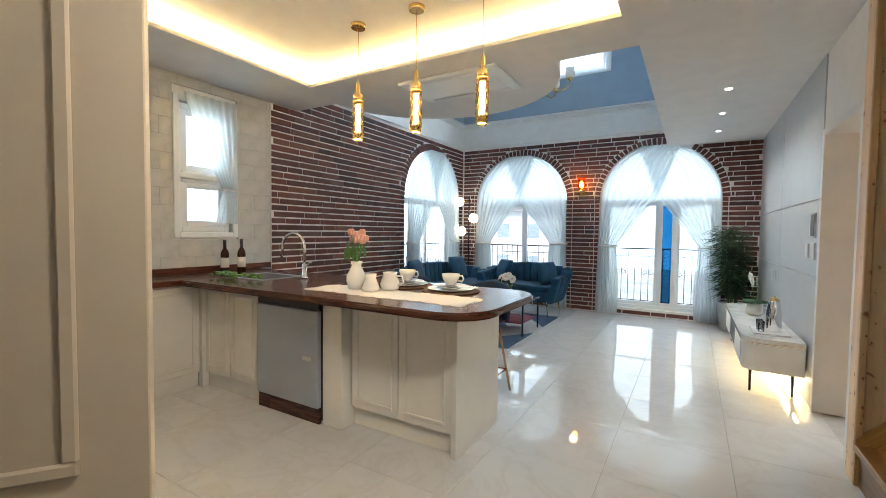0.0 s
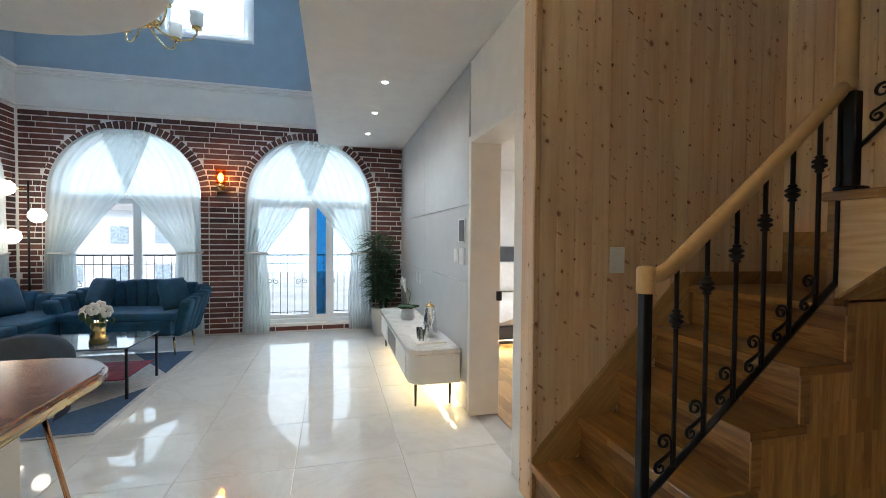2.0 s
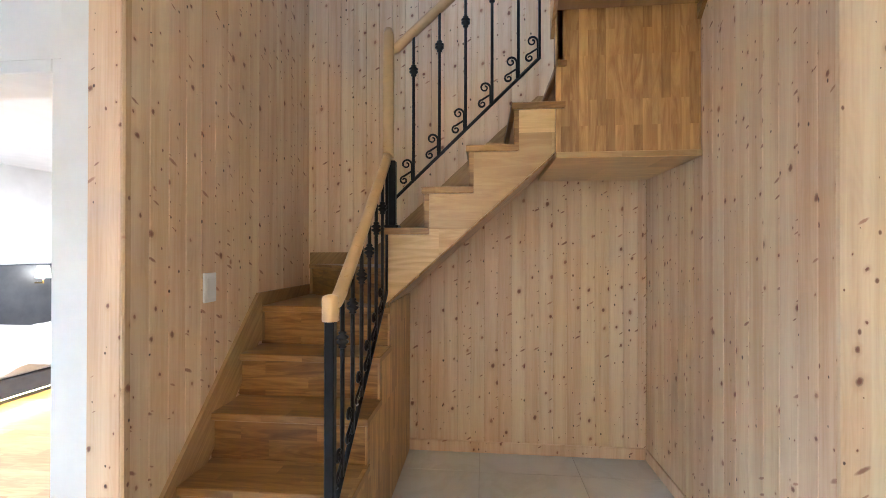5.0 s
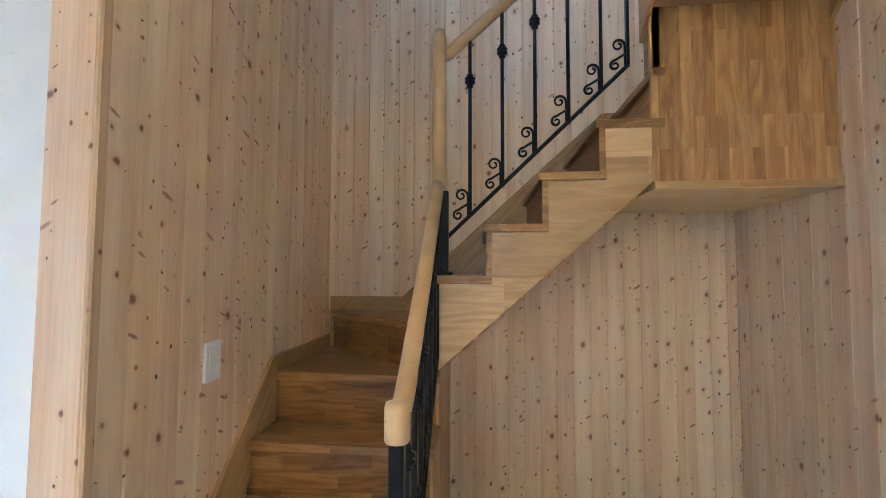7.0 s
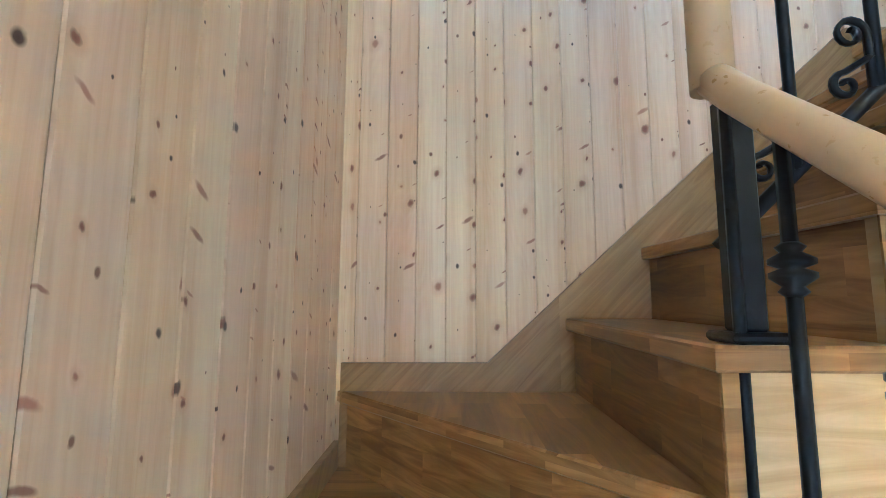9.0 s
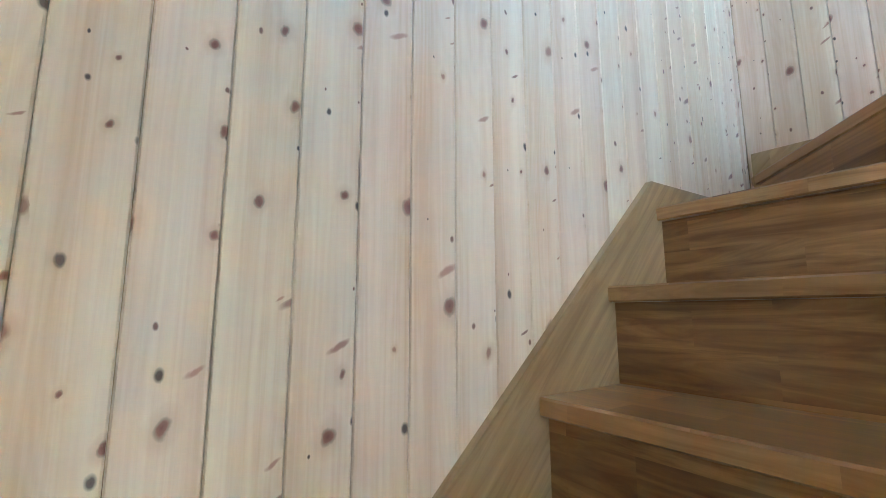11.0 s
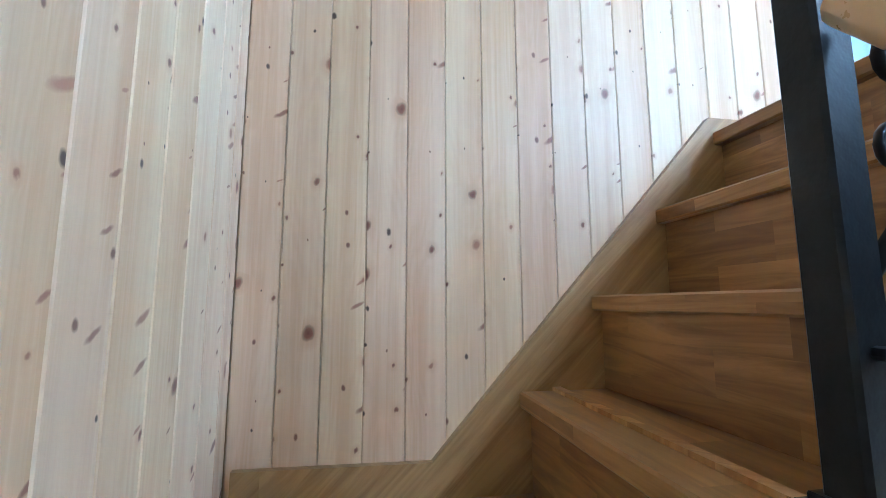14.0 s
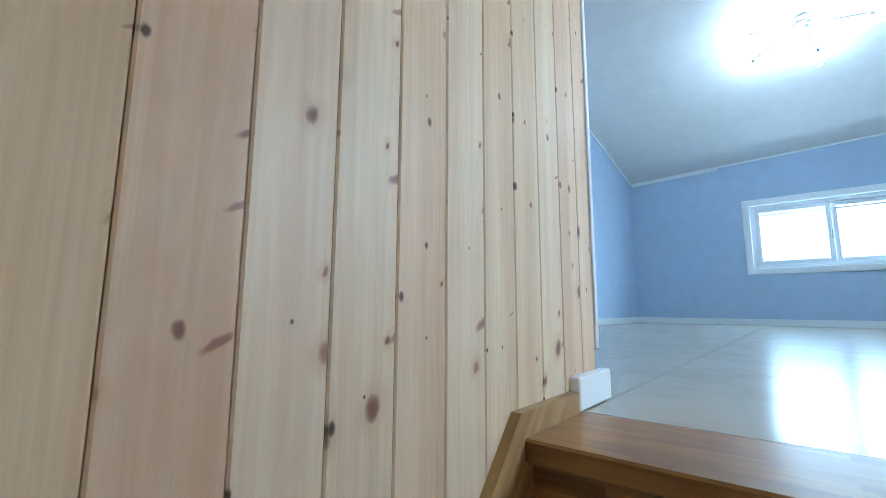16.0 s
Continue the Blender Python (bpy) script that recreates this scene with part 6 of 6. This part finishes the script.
for s in (-1, 1):
    pts = [(OX, OY, 0.57), (OX + 0.02 * s, OY - 0.05 * s, 0.74), (OX - 0.04, OY + 0.09 * s, 0.86)]
    part("stem", tube(bmesh.new(), pts, 0.004, 5), FRESH, orchid)
    for k in range(3):
        c = (OX - 0.01 * k - 0.02, OY + s * (0.02 + 0.035 * k), 0.80 + 0.03 * k)
        bm = bmesh.new()
        for j in range(5):
            b = 6.28 * j / 5
            ball(bm, (c[0] - 0.006, c[1] + 0.026 * math.cos(b), c[2] + 0.026 * math.sin(b)), 0.022, 0.45, 1, 1, 7, 5)
        part("blossom", bm, PETAL, orchid)
bm = bmesh.new()
for k in range(5):
    a = 1.25 * k
    ball(bm, (OX + 0.06 * math.cos(a), OY + 0.06 * math.sin(a), 0.60), 0.06, 0.9 * abs(math.cos(a)) + 0.35, 0.9 * abs(math.sin(a)) + 0.35, 0.3, 9, 6)
part("leaves", bm, LEAF, orchid)

for nm, y0, y1, z0, z1, m_ in (("video_intercom", 5.22, 5.40, 1.29, 1.48, BLACK), ("thermostat", 5.42, 5.51, 1.13, 1.24, PVC), ("light_switch", 5.22, 5.35, 1.12, 1.25, PVC)):
    t = thing(nm, (XG, (y0 + y1) / 2, z0), {"video_intercom": "black wall intercom screen in a white frame", "thermostat": "small white wall thermostat", "light_switch": "white double light switch"}[nm], nm.split("_")[-1])
    part("case", B(XG - 0.014, XG - 0.0045, y0, y1, z0, z1, bevel=0.003), PVC, t)
    part("face", B(XG - 0.017, XG - 0.0145, y0 + 0.012, y1 - (0.045 if m_ is BLACK else 0.012), z0 + 0.012, z1 - 0.012, bevel=0.001), m_, t)
for y in (6.95, 7.12):
    t = thing("wall_socket", (XG, y, 0.85), "white wall socket on the grey panel", "socket", "sockets on the grey wall")
    part("plate", B(XG - 0.014, XG - 0.0045, y - 0.04, y + 0.04, 0.80, 0.92, bevel=0.002), PVC, t)
    part("insert", B(XG - 0.017, XG - 0.0145, y - 0.022, y + 0.022, 0.835, 0.885, bevel=0.002), PVC, t)

# tall plant
PLX, PLY = 1.64, 7.95
pl = thing("potted_palm", (PLX, PLY, 0), "tall dark green palm in a grey pot", "potted plant")
part("pot", lathe(bmesh.new(), (PLX, PLY, 0.0005), [(0.13, 0), (0.15, 0.02), (0.18, 0.36), (0.17, 0.38), (0.16, 0.36)], 24), varied("grey_pot", (0.45, 0.45, 0.44), 0.6), pl)
part("soil", lathe(bmesh.new(), (PLX, PLY, 0.34), [(0.15, 0), (0.15, 0.012)], 20), varied("soil", (0.04, 0.03, 0.02), 0.95), pl)
rng = random.Random(11)
for k in range(7):
    a, r = rng.uniform(0, 6.28), rng.uniform(0.05, 0.20)
    h = rng.uniform(0.98, 1.30)
    x0, y0 = PLX + 0.05 * math.cos(a), PLY + 0.05 * math.sin(a)
    x1, y1 = PLX + r * math.cos(a), PLY + r * math.sin(a)
    part("cane", tube(bmesh.new(), [(x0, y0, 0.35), ((x0 + x1) / 2, (y0 + y1) / 2, h * 0.6), (x1, y1, h)], [0.009, 0.007, 0.004], 6), LEAF, pl)
    bm = bmesh.new()
    for j in range(120):
        z = rng.uniform(0.5, h + 0.12)
        q = min(1, (z - 0.35) / (h - 0.35))
        b = rng.uniform(0, 6.28)
        L = rng.uniform(0.16, 0.34)
        cx, cy = x0 + (x1 - x0) * q, y0 + (y1 - y0) * q
        d = Vector((math.cos(b), math.sin(b), rng.uniform(-0.5, 0.35))).normalized()
        s = Vector((-math.sin(b), math.cos(b), 0)) * rng.uniform(0.010, 0.019)
        p0 = Vector((cx, cy, z))
        p1, p2 = p0 + d * L * 0.5, p0 + d * L + Vector((0, 0, -0.03))
        if p2.y > YW - 0.05 or p2.x > XG - 0.02:
            continue
        vs = [bm.verts.new(p) for p in (p0, p1 + s, p2, p1 - s)]
        vt = bm.verts.new(p1 + Vector((0, 0, 0.006)))
        for a_, b_ in ((0, 1), (1, 2), (2, 3), (3, 0)):
            bm.faces.new((vs[a_], vs[b_], vt))
    part("foliage", bm, LEAF, pl)

# ---------------------------------------------------------------- bedroom through the door
bed = thing("bed", (4.0, 7.7, 0), "low bed with white bedding and a glow beneath", "bed")
part("frame", B(2.55, 5.3, 6.85, 8.75, 0.10, 0.26, bevel=0.01), CHARCOAL, bed)
part("plinth", B(2.75, 5.1, 7.05, 8.7, 0.002, 0.099), BLACK, bed)
part("mattress", B(2.60, 5.25, 6.88, 8.72, 0.261, 0.48, bevel=0.05, seg=3), LINEN, bed)
bm = bmesh.new()
g = [[bm.verts.new((2.54 + 2.77 * i / 30, 6.82 + 1.3 * j / 16, 0.50 + 0.03 * math.sin(i * 1.3 + j) * math.cos(j * 0.9) - (0.16 if j == 0 else 0.0) - (0.16 if i in (0, 30) else 0))) for i in range(31)] for j in range(17)]
for a, b in zip(g, g[1:]):
    for i in range(30):
        f = bm.faces.new((a[i], a[i + 1], b[i + 1], b[i]))
        f.smooth = True
part("duvet", bm, LINEN, bed)
part("headboard", B(2.5, 6.25, 8.78, 8.88, 0.0, 1.20, bevel=0.02, seg=2), CHARCOAL, bed, "charcoal upholstered headboard")
part("led_strip", B(2.6, 5.2, 6.90, 6.915, 0.085, 0.098), LED, bed)
for x in (3.1, 3.75, 4.6):
    p = pillow(x, 8.35, 0.50, 0, LINEN, 0.55, 35)
    p["label"] = "white striped pillow on the bed"
    p["group"] = "bed pillows"
bl = thing("bedside_wall_lamp", (5.75, 8.78, 1.0), "brass bedside wall lamp with a white shade", "wall lamp")
part("arm", tube(bmesh.new(), [(5.75, 8.778, 0.95), (5.75, 8.66, 0.95), (5.75, 8.66, 1.02)], 0.012, 8), GOLD, bl)
part("shade", lathe(bmesh.new(), (5.75, 8.66, 1.02), [(0.08, 0), (0.06, 0.16)], 18), GLOBE, bl)

# ---------------------------------------------------------------- attic fittings
LX, LY = -1.75, 2.25
al = thing("attic_lamp", (LX, LY, 6.1), "chrome ceiling lamp with crossed arms and small bulbs", "ceiling lamp")
zc_ = attic_ceiling(LX, LY, 0.03)
part("canopy", lathe(bmesh.new(), (LX, LY, zc_ - 0.06), [(0.07, 0), (0.075, 0.01), (0.075, 0.09)], 20), CHROME, al)
for k in range(5):
    a = radians(72 * k + 20)
    c = (LX + 0.42 * math.cos(a), LY + 0.42 * math.sin(a), zc_ - 0.12)
    arm = part("arm", tube(bmesh.new(), [(LX, LY, zc_ - 0.05), c], 0.007, 6), CHROME, al)
    part("holder", tube(bmesh.new(), [c, (c[0] + 0.05 * math.cos(a), c[1] + 0.05 * math.sin(a), c[2] - 0.01)], 0.02, 10), CHROME, arm)
    part("bulb", ball(bmesh.new(), (c[0] + 0.09 * math.cos(a), c[1] + 0.09 * math.sin(a), c[2] - 0.02), 0.035), TUBE, arm)
sd = thing("smoke_detector", (-2.43, 2.39, 5.95), "white round smoke detector on the attic ceiling", "smoke detector")
zs = attic_ceiling(-2.43, 2.39, 0.03)
part("base", lathe(bmesh.new(), (-2.43, 2.39, zs - 0.03), [(0.045, 0), (0.055, 0.01), (0.055, 0.04)], 22), PVC, sd)
part("sensor", lathe(bmesh.new(), (-2.43, 2.39, zs - 0.055), [(0.02, 0), (0.032, 0.012), (0.032, 0.0245)], 18), PVC, sd)
ws = thing("wall_socket", (-2.18, 0.08, 4.03), "white wall socket on the blue wall", "socket")
part("plate", B(-2.24, -2.12, 0.0805, 0.09, 4.01, 4.13, bevel=0.002), PVC, ws)
ws2 = thing("wall_socket", (-2.03, 0.08, 4.03), "white wall socket on the blue wall", "socket")
part("plate", B(-2.09, -1.97, 0.0805, 0.09, 4.01, 4.13, bevel=0.002), PVC, ws2)
part("insert", B(-2.06, -2.00, 0.0905, 0.093, 4.04, 4.10, bevel=0.002), PVC, ws2)
part("insert", B(-2.21, -2.15, 0.0905, 0.093, 4.04, 4.10, bevel=0.002), PVC, ws)

# ---------------------------------------------------------------- outside
structure("ground", B(-400, 400, -400, 400, -3.4, -3.2), GROUND, "pale ground outside", "ground")
# Two glowing sheets; they also send light in through the windows.
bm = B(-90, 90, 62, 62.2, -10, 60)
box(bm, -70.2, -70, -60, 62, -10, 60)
structure("backdrop", bm, BACKDROP_GLOW, "glowing sheets for the bright hazy distance", "backdrop")
bm = bmesh.new()
box(bm, -3.2, 2.4, YW + 0.25, YW + 1.35, -0.25, -0.03)
box(bm, XL - 1.3, XL - 0.25, 5.9, YW + 1.35, -0.25, -0.03)
structure("floor_balcony", bm, FAR_WALL, "pale concrete balcony", "balcony")


def balcony_rail(p, q, label):
    t = thing("balcony_railing", p, label, "railing", "balcony railings")
    p, q = Vector(p), Vector(q)
    n = int((q - p).length / 0.115)
    for h in (0.10, 0.92, 1.06):
        part("rail", tube(bmesh.new(), [p + Vector((0, 0, h)), q + Vector((0, 0, h))], 0.012 if h > 1 else 0.006, 6), IRON, t)
    for i in range(n + 1):
        c = p.lerp(q, i / n)
        part("bar", tube(bmesh.new(), [c, c + Vector((0, 0, 1.05))], 0.010 if i % 8 == 0 else 0.005, 6), IRON, t)
        if i % 4 == 2:
            d = (q - p).normalized()
            bm = bmesh.new()
            for sgn in (1, -1):
                s = spiral((0, 0), 0.05, math.pi / 2 * sgn, 1.2 * sgn, "y")
                tube(bm, [c + d * (u + 0.05 * sgn) + Vector((0, 0, 0.62 + z)) for u, z in s], 0.005, 5)
            part("scroll", bm, IRON, t)


balcony_rail((-3.0, YW + 1.25, -0.03), (2.3, YW + 1.25, -0.03), "dark iron balcony railing with scrolls")
balcony_rail((XL - 1.2, 6.0, -0.03), (XL - 1.2, YW + 1.2, -0.03), "dark iron balcony railing beside the house")


def house(x, y, w, d, h, label):
    t = thing("house", (x, y, -3.2), label, "house", "houses across the street")
    part("wall", B(x - w / 2, x + w / 2, y - d / 2, y + d / 2, -3.2, h - 3.2), FAR_WALL, t)
    part("roof", prism(bmesh.new(), [(x - w / 2 - 0.4, h - 3.2), (x + w / 2 + 0.4, h - 3.2), (x + w / 2 - 1, h - 2.0), (x - w / 2 + 1, h - 2.0)], "y", y - d / 2 - 0.4, y + d / 2 + 0.4), varied("far_roof", (0.42, 0.40, 0.40), 0.8), t)
    for i in range(int(w // 3)):
        for j in range(int(h // 3)):
            wx, wz = x - w / 2 + 1.6 + 3 * i, -3.2 + 1.0 + 3 * j
            part("window", B(wx - 0.6, wx + 0.6, y - d / 2 - 0.05, y - d / 2 + 0.02, wz, wz + 1.3), FAR_GLASS, t)


house(-14, 44, 11, 8, 6.5, "pale two-storey house across the street")
house(8.5, 46, 10, 8, 5.4, "pale house with a grey roof across the street")
house(17, 36, 12, 9, 6.2, "low pale house across the street")

# ---------------------------------------------------------------- pieces: planks, tiles, bricks
def shared_box(name, x0, x1, y0, y1, z0, z1, material, bevel=0.0):
    me = bpy.data.meshes.new(name)
    bm = B(x0, x1, y0, y1, z0, z1, bevel=bevel)
    bm.to_mesh(me)
    bm.free()
    me.materials.append(material)
    return me


def piece(name, me, parent, loc, scale=None, turn=None):
    o = new(name, me)
    o.parent = parent
    o.location = loc
    if scale:
        o.scale = scale
    if turn:
        o.rotation_euler = turn
    return o


PW = 0.0915


def plank_run(wall, axis, face, u, u1, pitch):
    """Tongue-and-groove boards from u to u1; the first and last are cut where the wall ends."""
    lo = u
    me = plank_y if axis == "y" else plank_x
    u = u1 - math.ceil((u1 - u) / pitch) * pitch if wall is wall_c else u
    while u < u1 - 0.004:
        a, b = max(u, lo), min(u + pitch, u1)
        if b - a > 0.006:
            k = (b - a) / PW
            piece("plank", me, wall, (a, face, 0.001) if axis == "y" else (face, a, 0.001), (k, 1, 1) if axis == "y" else (1, k, 1))
        u += pitch


plank_y = shared_box("plank", 0.0006, PW - 0.0006, 0, 0.0135, 0, ZT - 0.02, PINE, 0.0022)
plank_x = shared_box("plank", 0, 0.0135, 0.0006, PW - 0.0006, 0, ZT - 0.02, PINE, 0.0022)
plank_run(wall_a, "y", YA, 1.936, XB + 0.012, 0.0980)
plank_run(wall_b, "x", XB, YC + 0.055, YA, 0.0928)
piece("plank", plank_x, wall_b, (XB, YC, 0.001), (1, 0.0545 / PW, 1))
plank_run(wall_c, "y", YC - 0.0137, 1.966, XB - 0.0004, 0.0910)

TS = 0.62
tile = shared_box("tile", 0.0012, TS - 0.0012, 0.0012, TS - 0.0012, -0.012, 0.0, MARBLE, 0.0012)
for i in range(-7, 5):
    for j in range(-7, 8):
        x0, y0 = 1.37 + TS * i, 4.63 + TS * j
        if x0 > XB or y0 > YW + 0.05 or x0 + TS < XL or y0 + TS < 0.4 or (x0 > XG and y0 > 3.9):
            continue
        piece("tile", tile, floor, (x0, y0, 0.0))
atile = shared_box("tile", 0.0012, 0.80 - 0.0012, 0.0012, 0.80 - 0.0012, -0.012, 0.0, ATTIC_TILE)
for i in range(8):
    for j in range(6):
        x0, y0 = 2.083 - 0.80 * (i + 1), 0.08 + 0.80 * j
        if y0 < 4.2:
            piece("tile", atile, attic_floor, (x0, y0, ZA - 0.001))

# kitchen wall tiles, 0.2 m courses
ktile = shared_box("tile", 0, 0.018, 0.0004, 0.2996, 0.0004, 0.1496, KITCHEN_TILE, 0.001)
for r in range(13):
    z0 = CT + 0.15 * (r - 0)
    if z0 > ZC - 0.02:
        break
    yy = 0.8 + (0.15 if r % 2 else 0.0)
    while yy < 4.0:
        a, b = yy, min(yy + 0.30, 4.0)
        h = min(0.15, ZC - z0)
        spans = [(a, b)]
        if z0 + h > KZ0 - 0.05 and z0 < KZ1 + 0.05:
            spans = [(a, min(b, KY0 - 0.051)), (max(a, KY1 + 0.051), b)]
        for p, q in spans:
            if q - p > 0.015:
                piece("tile", ktile, wall_kitchen, (XL - 0.0195, p, z0), (1, (q - p) / 0.30, h / 0.15))
        yy += 0.30

# bricks
unit = shared_box("brick", -0.5, 0.5, -0.5, 0.5, -0.5, 0.5, BRICK)
COURSE, JOINT, PROUD = 0.071, 0.0165, 0.009


def free_spans(u0, u1, z, arches):
    spans = [(u0, u1)]
    for c in arches:
        if z < SPRING:
            k = ARCH_R
        else:
            R = ARCH_R + 0.128
            k = math.sqrt(R * R - (z - SPRING) ** 2) if z - SPRING < R else 0
        if z < 0.10:
            k = 0
        out = []
        for a, b in spans:
            if k and b > c - k and a < c + k:
                out += [(a, c - k), (c + k, b)]
            else:
                out.append((a, b))
        spans = [(a, b) for a, b in out if b - a > 0.03]
    return spans


def brick_wall(wall, axis, face, inward, u0, u1, ztop, arches):
    rng = random.Random(int(abs(face) * 100))
    rest, count = [], 0
    rows = int((2.885 - 0.012) / COURSE)
    for r in range(rows):
        z = 0.012 + COURSE * r + COURSE / 2
        h = COURSE - JOINT
        if z + h / 2 > 2.885:
            break
        u = u0 - rng.uniform(0, 0.35)
        while u < u1:
            L = rng.choice((0.21, 0.30, 0.36, 0.42))
            cuts = [k for c in arches if z < SPRING for k in (c - ARCH_R - 0.105, c - ARCH_R, c + ARCH_R, c + ARCH_R + 0.105) if u + 0.012 < k < u + L]
            L = (cuts[0] - u) if cuts else L
            for a, b in free_spans(max(u, u0), min(u + L - 0.013, u1), z, arches):
                if z + h / 2 > ztop((a + b) / 2):
                    continue
                p = PROUD + rng.uniform(-0.003, 0.003)
                dz = rng.uniform(-0.0012, 0.0012)
                mid = face + inward * p / 2
                loc = ((a + b) / 2, mid, z + dz) if axis == "y" else (mid, (a + b) / 2, z + dz)
                sc = (b - a, p, h) if axis == "y" else (p, b - a, h)
                if count < 300 and z > 0.4:
                    piece("brick", unit, wall, loc, sc)
                    count += 1
                else:
                    rest.append((loc, sc))
            u += L
    for c in arches:
        n = 39
        for k in range(n):
            a = math.pi * (k + 0.5) / n
            R = ARCH_R + 0.060
            u, z = c + R * math.cos(a), SPRING + R * math.sin(a)
            if z > ztop(u) - 0.03:
                continue
            mid = face + inward * (PROUD + 0.003) / 2
            w = math.pi * R / n - 0.0175
            if axis == "y":
                piece("arch_brick", unit, wall, (u, mid, z), (0.108, PROUD + 0.003, w), (0, -a, 0))
            else:
                piece("arch_brick", unit, wall, (mid, u, z), (PROUD + 0.003, 0.108, w), (a, 0, 0))
    verts, faces = [], []
    for (x, y, z), (sx, sy, sz) in rest:
        k = len(verts)
        for i in (-0.5, 0.5):
            for j in (-0.5, 0.5):
                for l in (-0.5, 0.5):
                    verts.append((x + i * sx, y + j * sy, z + l * sz))
        faces += [tuple(k + q for q in f) for f in ((0, 1, 3, 2), (4, 6, 7, 5), (0, 4, 5, 1), (2, 3, 7, 6), (0, 2, 6, 4), (1, 5, 7, 3))]
    me = bpy.data.meshes.new("brickwork")
    me.from_pydata(verts, [], faces)
    me.materials.append(BRICK)
    o = new("brickwork", me)
    o.parent = wall
    tagged(o, kind="stuff")


brick_wall(wall_window, "y", YW, -1, XL + 0.03, XG - 0.005, lambda u: 2.885 if u < 0.75 else ZC - 0.002, ARCHES)
brick_wall(wall_left, "x", XL, 1, 4.005, YW - 0.03, lambda u: 2.885 if u > 4.38 else ZC - 0.002, (ARCH_LEFT,))
